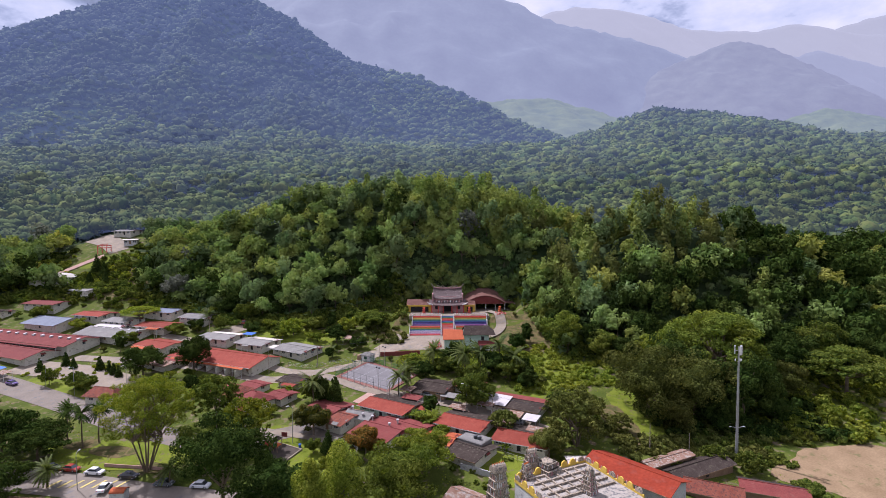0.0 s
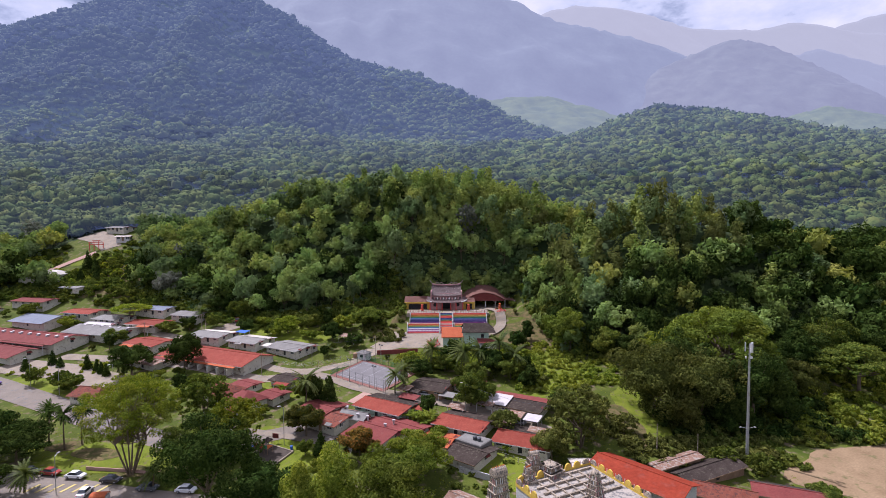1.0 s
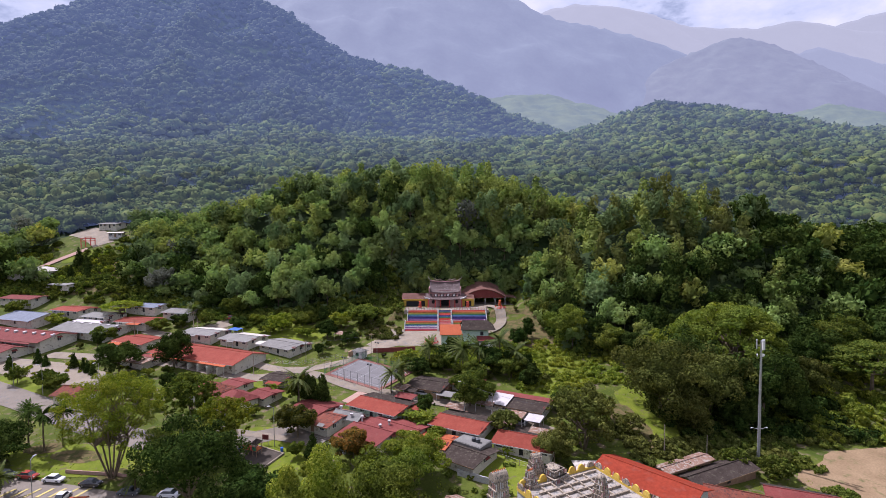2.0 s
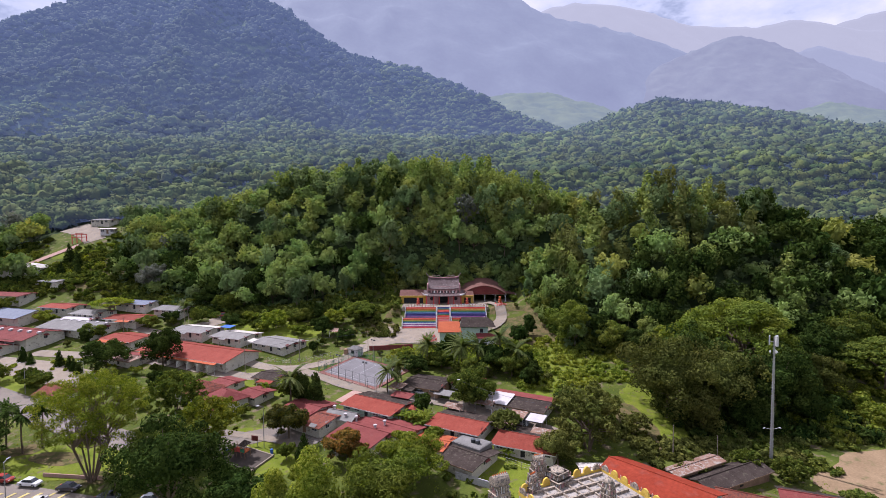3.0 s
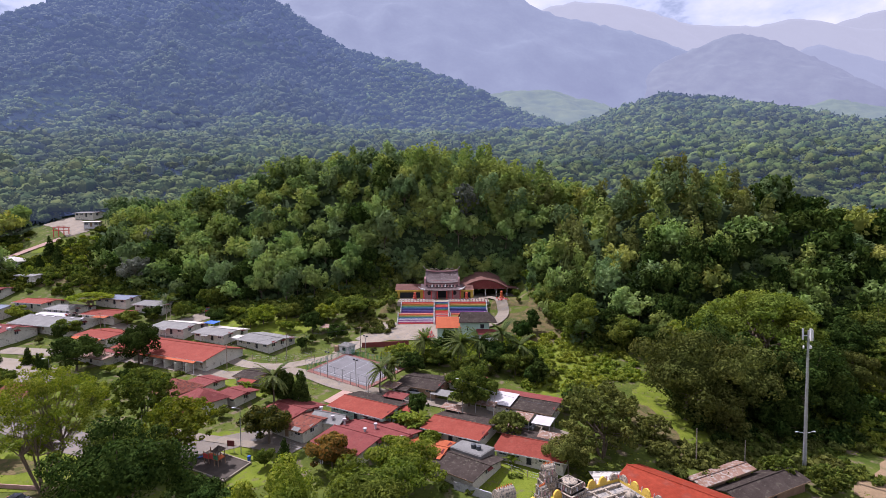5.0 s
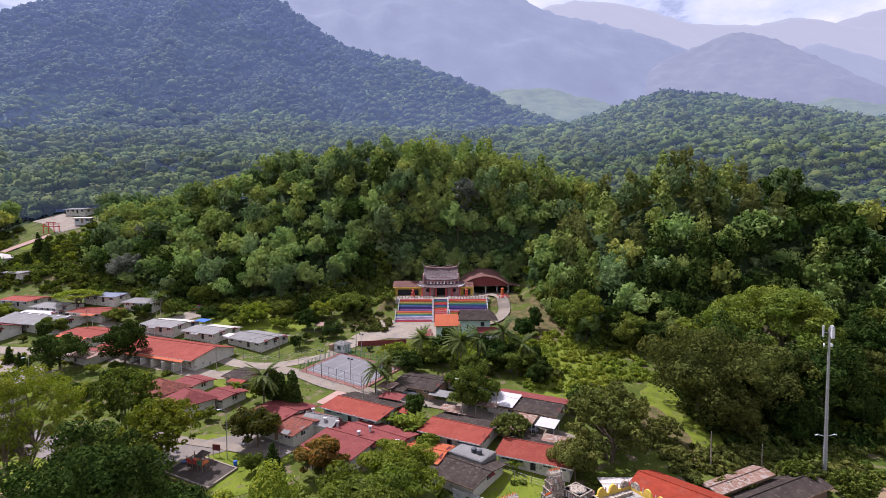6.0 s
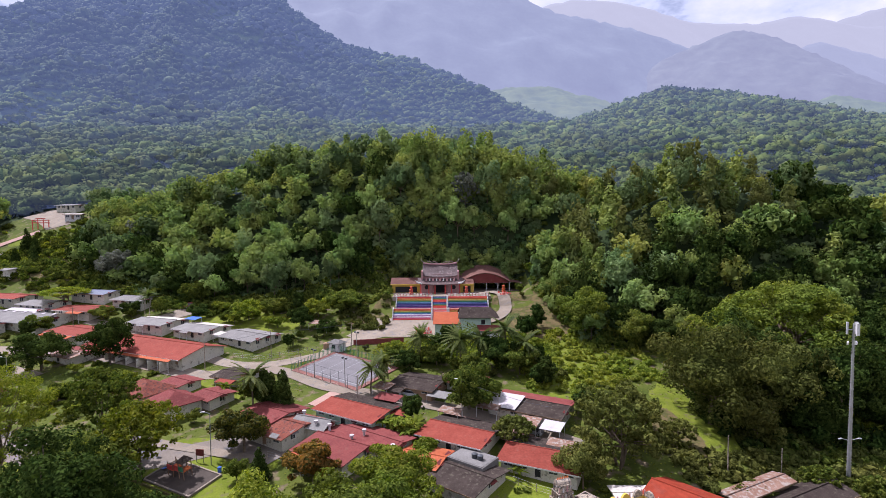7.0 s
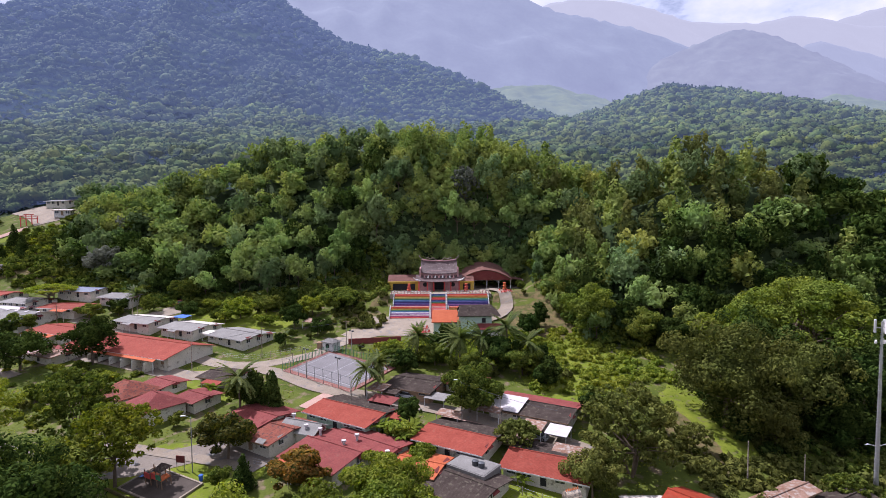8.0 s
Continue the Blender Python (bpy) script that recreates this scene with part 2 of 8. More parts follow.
M = {
    "grass": surface("grass", (0.042, 0.062, 0.007), (0.092, 0.108, 0.018), 0.16, 0.95, 0.8, 14, wear=(0.14, 0.11, 0.065), wear_at=0.60, vary=0.0),
    "lawn": surface("mown_grass", (0.085, 0.115, 0.008), (0.15, 0.175, 0.018), 0.3, 0.95, 0.7, 14, wear=(0.12, 0.11, 0.045), wear_at=0.62, vary=0.05),
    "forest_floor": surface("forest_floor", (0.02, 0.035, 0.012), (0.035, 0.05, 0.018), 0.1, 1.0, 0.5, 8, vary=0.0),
    "asphalt": surface("asphalt", (0.165, 0.140, 0.112), (0.205, 0.175, 0.142), 0.25, 0.9, 0.2, 20, wear=(0.14, 0.135, 0.13), vary=0.04),
    "concrete": surface("concrete", (0.195, 0.160, 0.118), (0.255, 0.212, 0.160), 0.3, 0.9, 0.2, 15, wear=(0.16, 0.15, 0.135), vary=0.05),
    "dirt": surface("bare_earth", (0.19, 0.13, 0.072), (0.25, 0.175, 0.10), 0.2, 1.0, 0.5, 12, wear=(0.14, 0.12, 0.055), wear_at=0.64, vary=0.0),
    "soil": surface("dry_slope", (0.100, 0.080, 0.034), (0.142, 0.106, 0.048), 0.25, 1.0, 0.6, 10, wear=(0.070, 0.070, 0.022), wear_at=0.52, vary=0.0),
    "pink_paving": surface("pink_paving", (0.30, 0.185, 0.145), (0.36, 0.24, 0.19), 0.4, 0.9, 0.2, 15, vary=0.05),
    "court": surface("court_acrylic", (0.128, 0.120, 0.118), (0.165, 0.155, 0.152), 0.25, 0.75, 0.1, 15, wear=(0.16, 0.155, 0.155), vary=0.0),
    "court_red": surface("court_surround", (0.16, 0.07, 0.055), (0.20, 0.095, 0.075), 0.4, 0.85, 0.2, 15, wear=(0.24, 0.19, 0.15), vary=0.0),
    "line": surface("line_paint", (0.25, 0.255, 0.25), (0.30, 0.30, 0.295), 1.0, 0.7, 0.1, 8),
    "yellow_line": surface("yellow_line", (0.42, 0.33, 0.10), (0.48, 0.40, 0.16), 1.0, 0.7, 0.1, 8),
    "red_roof": surface("red_metal_roof", (0.175, 0.036, 0.022), (0.215, 0.050, 0.032), 0.35, 0.8, 0.35, 8, ribs=1.6, vary=0.12, wear=(0.19, 0.062, 0.042), wear_at=0.67),
    "orange_roof": surface("orange_metal_roof", (0.31, 0.075, 0.030), (0.36, 0.10, 0.042), 0.35, 0.8, 0.35, 8, ribs=1.6, vary=0.08),
    "crimson_roof": surface("crimson_roof", (0.135, 0.034, 0.030), (0.178, 0.048, 0.040), 0.4, 0.8, 0.4, 8, ribs=2.2, vary=0.1, wear=(0.165, 0.055, 0.045)),
    "maroon_roof": surface("faded_maroon_roof", (0.115, 0.055, 0.042), (0.155, 0.078, 0.060), 0.4, 0.8, 0.4, 8, ribs=2.2, vary=0.1, wear=(0.17, 0.095, 0.075)),
    "shed_red": surface("bright_red_metal_roof", (0.19, 0.028, 0.012), (0.235, 0.038, 0.017), 0.2, 0.8, 0.3, 8, ribs=1.6, vary=0.0, wear=(0.20, 0.042, 0.024)),
    "tile": surface("clay_tile_roof", (0.17, 0.050, 0.032), (0.23, 0.080, 0.052), 0.7, 0.85, 0.8, 9, ribs=3.0, vary=0.1, wear=(0.11, 0.05, 0.04), wear_at=0.56),
    "brown_roof": surface("mossy_brown_roof", (0.030, 0.022, 0.018), (0.055, 0.042, 0.034), 0.5, 0.95, 0.7, 10, ribs=1.8, vary=0.15, wear=(0.08, 0.068, 0.05)),
    "gray_roof": surface("gray_asbestos_roof", (0.150, 0.143, 0.130), (0.205, 0.195, 0.178), 0.4, 0.8, 0.5, 10, ribs=1.8, vary=0.12, wear=(0.185, 0.175, 0.16)),
    "pale_roof": surface("pale_sheet_roof", (0.44, 0.40, 0.345), (0.53, 0.485, 0.42), 0.4, 0.6, 0.4, 10, ribs=1.8, vary=0.1),
    "blue_roof": surface("blue_gray_roof", (0.11, 0.125, 0.16), (0.15, 0.165, 0.20), 0.5, 0.6, 0.4, 10, ribs=1.8, vary=0.1),
    "white_roof": surface("white_sheet_roof", (0.40, 0.37, 0.365), (0.47, 0.435, 0.425), 0.5, 0.5, 0.3, 10, ribs=1.6, vary=0.05),
    "rust": surface("rusty_sheet", (0.15, 0.080, 0.052), (0.23, 0.145, 0.105), 0.5, 0.8, 0.5, 10, ribs=1.8, wear=(0.26, 0.22, 0.185), wear_at=0.56, vary=0.15),
    "cream": surface("cream_plaster", (0.47, 0.445, 0.36), (0.57, 0.54, 0.44), 0.4, 0.9, 0.15, 12, wear=(0.24, 0.22, 0.18), wear_at=0.64, vary=0.1),
    "green_wall": surface("pale_green_plaster", (0.36, 0.47, 0.38), (0.42, 0.53, 0.44), 0.4, 0.9, 0.15, 12, wear=(0.28, 0.36, 0.30), vary=0.05),
    "gray_wall": surface("gray_plaster", (0.40, 0.40, 0.38), (0.48, 0.48, 0.45), 0.4, 0.9, 0.15, 12, wear=(0.3, 0.3, 0.29), vary=0.1),
    "yellow": surface("yellow_paint", (0.52, 0.34, 0.05), (0.58, 0.41, 0.08), 0.5, 0.8, 0.1, 10, vary=0.05),
    "temple_red": surface("temple_red_paint", (0.50, 0.07, 0.06), (0.58, 0.11, 0.09), 0.6, 0.7, 0.1, 10, vary=0.1),
    "temple_roof": surface("temple_glazed_tile", (0.075, 0.050, 0.047), (0.115, 0.082, 0.076), 0.6, 0.5, 0.6, 9, ribs=2.4, vary=0.05, wear=(0.21, 0.165, 0.15)),
    "pink": surface("pink_stucco", (0.36, 0.19, 0.18), (0.46, 0.28, 0.26), 0.8, 0.8, 0.3, 10, vary=0.08),
    "white": surface("white_paint", (0.49, 0.48, 0.455), (0.60, 0.59, 0.565), 0.6, 0.8, 0.1, 10, wear=(0.30, 0.29, 0.28), wear_at=0.60, vary=0.06),
    "stone": surface("weathered_stucco", (0.27, 0.215, 0.155), (0.39, 0.325, 0.245), 1.2, 0.9, 0.5, 6, wear=(0.13, 0.12, 0.105), wear_at=0.55, vary=0.2),
    "dark": surface("dark_panel", (0.02, 0.02, 0.022), (0.035, 0.035, 0.035), 0.5, 0.6, 0.1, 8, vary=0.1),
    "metal": surface("galvanised_steel", (0.30, 0.30, 0.29), (0.38, 0.38, 0.37), 1.0, 0.5, 0.1, 8, metal=0.6, vary=0.1),
    "dark_metal": surface("dark_steel", (0.06, 0.065, 0.07), (0.09, 0.095, 0.10), 1.0, 0.6, 0.1, 8, metal=0.3, vary=0.1),
    "green_mesh": surface("green_fence_mesh", (0.05, 0.20, 0.10), (0.08, 0.26, 0.14), 0.5, 0.8, 0.1, 8, vary=0.1),
    "bark": surface("bark", (0.10, 0.075, 0.05), (0.17, 0.13, 0.09), 0.8, 1.0, 0.8, 6, vary=0.2),
    "roof_slab": surface("stained_roof_slab", (0.245, 0.215, 0.18), (0.345, 0.31, 0.265), 0.5, 0.9, 0.2, 12, wear=(0.13, 0.125, 0.12), wear_at=0.57, vary=0.05),
    "mat": surface("rubber_mat", (0.055, 0.045, 0.036), (0.081, 0.066, 0.053), 0.6, 0.9, 0.2, 12, vary=0.0),
    "rubber": surface("tyre_rubber", (0.02, 0.02, 0.02), (0.03, 0.03, 0.03), 1, 0.8, 0.1, 8),
    "glass": surface("window_glass", (0.03, 0.035, 0.04), (0.05, 0.055, 0.06), 0.5, 0.12, 0.02, 8, vary=0.2, spec=0.6),
    "wood": surface("old_timber", (0.20, 0.13, 0.08), (0.28, 0.19, 0.12), 0.8, 0.9, 0.3, 10, vary=0.15),
    "orange": surface("orange_plastic", (0.50, 0.12, 0.03), (0.56, 0.16, 0.045), 0.6, 0.5, 0.1, 8),
    "blue": surface("blue_plastic", (0.05, 0.12, 0.40), (0.07, 0.16, 0.48), 0.6, 0.5, 0.1, 8),
}
RAINBOW = [M["temple_red"]] + [surface("stair_paint", c, [min(1, v * 1.2 + 0.01) for v in c], 0.8, 0.75, 0.1, 10, vary=0.04) for c in (
    (0.30, 0.10, 0.035), (0.31, 0.22, 0.05), (0.055, 0.15, 0.085), (0.065, 0.115, 0.21), (0.055, 0.045, 0.13), (0.16, 0.06, 0.165), (0.30, 0.08, 0.155))]
LEAF = {
    "mid": leaf("broad_leaf", (0.030, 0.053, 0.009), (0.146, 0.171, 0.030), 0.3, spec=0.0),
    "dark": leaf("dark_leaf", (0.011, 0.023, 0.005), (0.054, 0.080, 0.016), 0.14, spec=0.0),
    "light": leaf("light_leaf", (0.064, 0.096, 0.010), (0.237, 0.263, 0.039), 0.36, spec=0.0),
    "rain": leaf("rain_tree_leaf", (0.044, 0.066, 0.010), (0.169, 0.204, 0.033), 0.32, spec=0.0),
    "olive": leaf("olive_leaf", (0.038, 0.047, 0.011), (0.125, 0.136, 0.032), 0.28, spec=0.0),
    "flush": leaf("flushing_leaf", (0.029, 0.038, 0.009), (0.216, 0.126, 0.027), 0.34, spec=0.0),
    "brown": leaf("bronze_leaf", (0.018, 0.036, 0.007), (0.135, 0.125, 0.020), 0.34, spec=0.05),
    "gray": leaf("silver_leaf", (0.071, 0.083, 0.054), (0.135, 0.139, 0.098), 0.3, spec=0.2),
    "palm": leaf("palm_leaf", (0.043, 0.065, 0.014), (0.101, 0.122, 0.033), 0.35, 0.5, spec=0.05),
    "hill": leaf("hill_leaf", (0.103, 0.151, 0.036), (0.272, 0.312, 0.080), 0.3, 0.7, spec=0.0, cell=0.13),
    "hill_mid": leaf("hill_broad_leaf", (0.108, 0.168, 0.046), (0.250, 0.318, 0.094), 0.3, 0.7, spec=0.0, cell=0.13),
    "hill_dark": leaf("hill_dark_leaf", (0.074, 0.123, 0.044), (0.184, 0.240, 0.094), 0.3, 0.7, spec=0.0, cell=0.13),
    "hill_olive": leaf("hill_olive_leaf", (0.064, 0.081, 0.023), (0.156, 0.164, 0.047), 0.3, 0.7, spec=0.0, cell=0.13),
    "hill_light": leaf("hill_light_leaf", (0.130, 0.157, 0.035), (0.281, 0.285, 0.066), 0.3, 0.7, spec=0.0, cell=0.13),
    }


def haze_glow(d):
    """Haze to put into a material as emission, over so many metres."""
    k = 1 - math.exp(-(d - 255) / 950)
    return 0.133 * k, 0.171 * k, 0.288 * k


FAR_BANDS = (430, 475, 525, 585, 655, 735, 830, 960)          # distances at which the haze put into the woods as emission steps up
LEAF["far"] = woods("valley_canopy", (0.042, 0.068, 0.017), (0.096, 0.120, 0.026), haze_glow(375))
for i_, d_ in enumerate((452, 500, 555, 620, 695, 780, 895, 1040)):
    # leaf colour sinks with distance as the haze emission grows
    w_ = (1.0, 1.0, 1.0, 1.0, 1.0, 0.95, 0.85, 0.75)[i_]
    LEAF["far_%d" % i_] = woods("hazy_distant_canopy", (0.042 * w_, 0.068 * w_, 0.017 * w_), (0.094 * w_, 0.120 * w_, 0.026 * w_), haze_glow(d_))
    LEAF["high_%d" % i_] = woods("darkened_canopy", (0.020 * w_, 0.036 * w_, 0.016 * w_), (0.058 * w_, 0.078 * w_, 0.030 * w_), haze_glow(d_))          # base colour darkened in place of the shadow on the upper mountain
# ground between far crowns, with the same haze put in as emission
M["far_floor"] = woods("far_undergrowth", (0.03, 0.055, 0.02), (0.07, 0.10, 0.034), haze_glow(560))
M["slope_floor"] = woods("hazy_mountain_undergrowth", (0.03, 0.055, 0.02), (0.07, 0.10, 0.034), haze_glow(850))


# ---- building helpers ----
def finish(bm, name, mats):
    me = bpy.data.meshes.new(name)
    bm.to_mesh(me)
    bm.free()
    for m in mats if isinstance(mats, (list, tuple)) else [mats]:
        me.materials.append(m)
    return me


def part(name, bm, material, parent, label=""):
    """Links a bmesh as one mesh object under a thing or under a part."""
    ob = new(name, finish(bm, name, material))
    ob.parent = parent
    return tagged(ob, label)


def thing(name, m, label, category, group="", kind=""):
    ob = new(name)
    ob.matrix_basis = m
    return tagged(ob, label, category, group, kind)


def solo(name, bm, material, label, category, m=None, group="", kind=""):
    ob = new(name, finish(bm, name, material))
    if m:
        ob.matrix_basis = m
    return tagged(ob, label, category, group, kind)


def box(bm, x0, x1, y0, y1, z0, z1, mat=0, m=None):
    vs = [bm.verts.new(p if m is None else m @ Vector(p)) for p in
          ((x0, y0, z0), (x1, y0, z0), (x1, y1, z0), (x0, y1, z0), (x0, y0, z1), (x1, y0, z1), (x1, y1, z1), (x0, y1, z1))]
    for f in ((3, 2, 1, 0), (4, 5, 6, 7), (0, 1, 5, 4), (1, 2, 6, 5), (2, 3, 7, 6), (3, 0, 4, 7)):
        bm.faces.new([vs[i] for i in f]).material_index = mat
    return vs


def tube(bm, p0, p1, r0, r1, n=8, mat=0):
    """A tapered round bar between two points."""
    p0, p1 = Vector(p0), Vector(p1)
    q = (p1 - p0).to_track_quat("Z", "Y")
    rings = []
    for p, r in ((p0, r0), (p1, r1)):
        rings.append([bm.verts.new(p + q @ Vector((r * math.cos(a), r * math.sin(a), 0))) for a in (i * 2 * math.pi / n for i in range(n))])
    for i in range(n):
        bm.faces.new((rings[0][i], rings[0][(i + 1) % n], rings[1][(i + 1) % n], rings[1][i])).material_index = mat
    bm.faces.new(rings[0][::-1]).material_index = mat
    bm.faces.new(rings[1]).material_index = mat


def slab(bm, pts, thick, mat=0):
    """A plate: its upper face through pts (anticlockwise from above), its underside that much lower."""
    up = [bm.verts.new(p) for p in pts]
    dn = [bm.verts.new((p[0], p[1], p[2] - thick)) for p in pts]
    bm.faces.new(up).material_index = mat
    bm.faces.new(dn[::-1]).material_index = mat
    for i in range(len(pts)):
        j = (i + 1) % len(pts)
        bm.faces.new((up[i], dn[i], dn[j], up[j])).material_index = mat


def arch(bm, outline, y0, y1, m):
    """A solid of an outline in x and z, from y0 to y1."""
    a = [bm.verts.new(m @ Vector((x, y0, z))) for x, z in outline]
    b = [bm.verts.new(m @ Vector((x, y1, z))) for x, z in outline]
    bm.faces.new(a)
    bm.faces.new(b[::-1])
    for i in range(len(a)):
        j = (i + 1) % len(a)
        bm.faces.new((a[i], b[i], b[j], a[j]))
    bmesh.ops.recalc_face_normals(bm, faces=bm.faces)


def quads_mesh(name, verts, faces, mats, smooth=False):
    """A mesh of quads from arrays."""
    me = bpy.data.meshes.new(name)
    me.vertices.add(len(verts))
    me.vertices.foreach_set("co", np.asarray(verts, np.float32).ravel())
    k = faces.shape[1]
    me.loops.add(faces.size)
    me.loops.foreach_set("vertex_index", faces.astype(np.int32).ravel())
    me.polygons.add(len(faces))
    me.polygons.foreach_set("loop_start", np.arange(len(faces), dtype=np.int32) * k)
    me.polygons.foreach_set("use_smooth", np.full(len(faces), smooth))
    for m in mats:
        me.materials.append(m)
    me.update(calc_edges=True)
    return me


# ---- the lie of the land ----
def sstep(a, b, x):
    t = min(1.0, max(0.0, (x - a) / (b - a)))
    return t * t * (3 - 2 * t)


RAMP = ((-400, 0), (105, 0), (200, 11), (240, 19), (300, 38), (430, 92), (560, 130), (680, 152), (900, 180), (1500, 210), (2500, 240), (5200, 300))


def ramp(y):
    for (a, p), (b, q) in zip(RAMP, RAMP[1:]):
        if y <= b:
            return p + (q - p) * (y - a) / (b - a)
    return RAMP[-1][1]


def bump(x, y, cx, cy, h, rx, ry, p=2.0):
    d = abs((x - cx) / rx) ** p + abs((y - cy) / ry) ** p
    return h * math.exp(-d) if d < 12 else 0.0


def crest(x, y, line, slope, soft):
    """Height of a hillside that falls away on both sides of a ridge line of (x, y, z), and the distance from the ridge."""
    best, far = -1e9, 0.0
    for (ax, ay, az), (bx, by, bz) in zip(line, line[1:]):
        t = min(1.0, max(0.0, ((x - ax) * (bx - ax) + (y - ay) * (by - ay)) / ((bx - ax) ** 2 + (by - ay) ** 2)))
        d = math.hypot(x - ax - t * (bx - ax), y - ay - t * (by - ay))
        h = az + t * (bz - az) - slope * (math.sqrt(d * d + soft * soft) - soft)
        if h > best:
            best, far = h, d
    return best, far


def smooth_max(a, b, k):
    if abs(a - b) > 8 * k:
        return max(a, b)
    c = max(a, b)
    return c + k * math.log(math.exp((a - c) / k) + math.exp((b - c) / k))


MOUNTAIN = ((-1480, 1350, 484), (-1030, 1250, 519), (-850, 1240, 564), (-698, 1230, 605), (-566, 1200, 610), (-458, 1150, 575), (-349, 1090, 498),
            (-278, 1060, 440), (-224, 1040, 402), (-168, 1030, 373), (-64, 1020, 348), (12, 1000, 315), (73, 970, 279), (121, 940, 246), (163, 900, 219), (195, 870, 196))
SPUR = ((-300, 1000, 390), (-260, 900, 300), (-230, 800, 235), (-215, 720, 190))
KNOLL = ((182, 745, 174), (222, 745, 187), (262, 745, 191), (280, 745, 205), (308, 745, 216), (371, 745, 212), (434, 745, 205), (462, 745, 188), (520, 750, 186), (640, 760, 183), (1000, 800, 170))


def terrain(x, y):
    z = ramp(y) - 4.0 * sstep(42, 75, x) * (1 - sstep(135, 185, y))
    z += bump(x, y, 5, 272, 42, 75, 26) + bump(x, y, -85, 285, 22, 60, 26)
    z += bump(x, y, 95, 232, 36, 42, 27) + bump(x, y, 150, 225, 24, 40, 24)
    z += bump(x, y, -195, 305, 10, 45, 40) + bump(x, y, 330, 470, 9, 120, 70)
    if y > 380:
        z += sstep(380, 600, y) * (12 * noise.fractal(Vector((x / 150, y / 150, 3.1)), 1.0, 2.0, 3) + 3)
    if y > 420:
        z = smooth_max(z, crest(x, y, KNOLL, 0.42, 18)[0], 5)
        m, d = crest(x, y, MOUNTAIN, 0.93, 22)
        if m > 40:
            spur = crest(x, y, SPUR, 0.8, 30)[0]
            m -= sstep(10, 200, d) * (105 * abs(noise.noise(Vector((x / 150, y / 420, 1.7)))) + 24 * noise.noise(Vector((x / 60, y / 70, 8.2))) - 22)
            z = smooth_max(z, smooth_max(m, spur, 8), 16)
    if 205 < y < 262 and -30 < x < 45:      # the shrine's levelled site
        k = sstep(-24, -16, x) * (1 - sstep(33, 40, x)) * sstep(218, 223, y) * (1 - sstep(246, 256, y))
        z += (20.3 - z) * k
    return z


def axis(stops):
    """Grid lines from stops of (start, step)."""
    out = []
    for (a, s), (b, _) in zip(stops, stops[1:]):
        out += list(np.arange(a, b, s))
    return out + [stops[-1][0]]


def sheet(name, xs, ys, height, mats, pick, label, category, smooth=True):
    v = np.array([(x, y, height(x, y)) for y in ys for x in xs])
    nx = len(xs)
    i = np.arange(len(ys) - 1)[:, None] * nx + np.arange(nx - 1)[None, :]
    f = np.stack([i, i + 1, i + nx + 1, i + nx], -1).reshape(-1, 4)
    me = quads_mesh(name, v, f, mats, smooth)
    c = v[f].mean(1)
    me.polygons.foreach_set("material_index", np.array([pick(p[0], p[1]) for p in c], np.int32))
    return tagged(new(name, me), label, category, kind="structure")


def front(x):
    """Where the woods begin, ahead of the camera."""
    pts = ((-600, 225), (-235, 245), (-165, 258), (-120, 240), (-100, 229), (-60, 226), (-28, 236), (-24, 246), (37, 246), (40, 208), (48, 190), (100, 182), (135, 172), (180, 160), (600, 160))
    for (a, p), (b, q) in zip(pts, pts[1:]):
        if x <= b:
            return p + (q - p) * (x - a) / (b - a)
    return 160


def clearing(x, y):
    """The houses on the slope."""
    return ((x + 197) / 22) ** 2 + ((y - 303) / 20) ** 2 < 1 or ((x + 188) / 32) ** 2 + ((y - 276) / 20) ** 2 < 1 or ((x + 178) / 16) ** 2 + ((y - 262) / 14) ** 2 < 1


def mountainside(x, y, stray=0.0):
    return x < 250 and terrain(x, y) + stray > 185 + 50 * noise.noise(Vector((x / 120, y / 120, 5.0)))


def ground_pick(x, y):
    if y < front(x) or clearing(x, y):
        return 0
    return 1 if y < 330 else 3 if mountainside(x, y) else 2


XS = axis([(-4000, 250), (-1500, 60), (-1200, 16), (-240, 4), (240, 14), (640, 60), (1500, 250), (4000, 0)])
YS = axis([(-400, 60), (40, 4), (330, 12), (1300, 60), (2000, 250), (4900, 0)])
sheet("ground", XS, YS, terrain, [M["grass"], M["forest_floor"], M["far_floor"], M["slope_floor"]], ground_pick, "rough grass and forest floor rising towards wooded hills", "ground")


# ---- far ranges ----
def range_height(line, slope, rough, base):
    def h(x, y):
        z = crest(x, y, line, slope, 8)[0]
        k = sstep(0, 500, line[0][1] + 30 - y)
        z += rough * (0.25 + k) * (noise.fractal(Vector((x / 330, y / 330, 7.7)), 0.9, 2.0, 5) - 1.2 * abs(noise.noise(Vector((x / 190, y / 420, 2.2)))) + 0.25)
        z += 9 * noise.fractal(Vector((x / 30, y / 30, 4.4)), 1.0, 2.0, 3)
        return max(base, z)
    return h


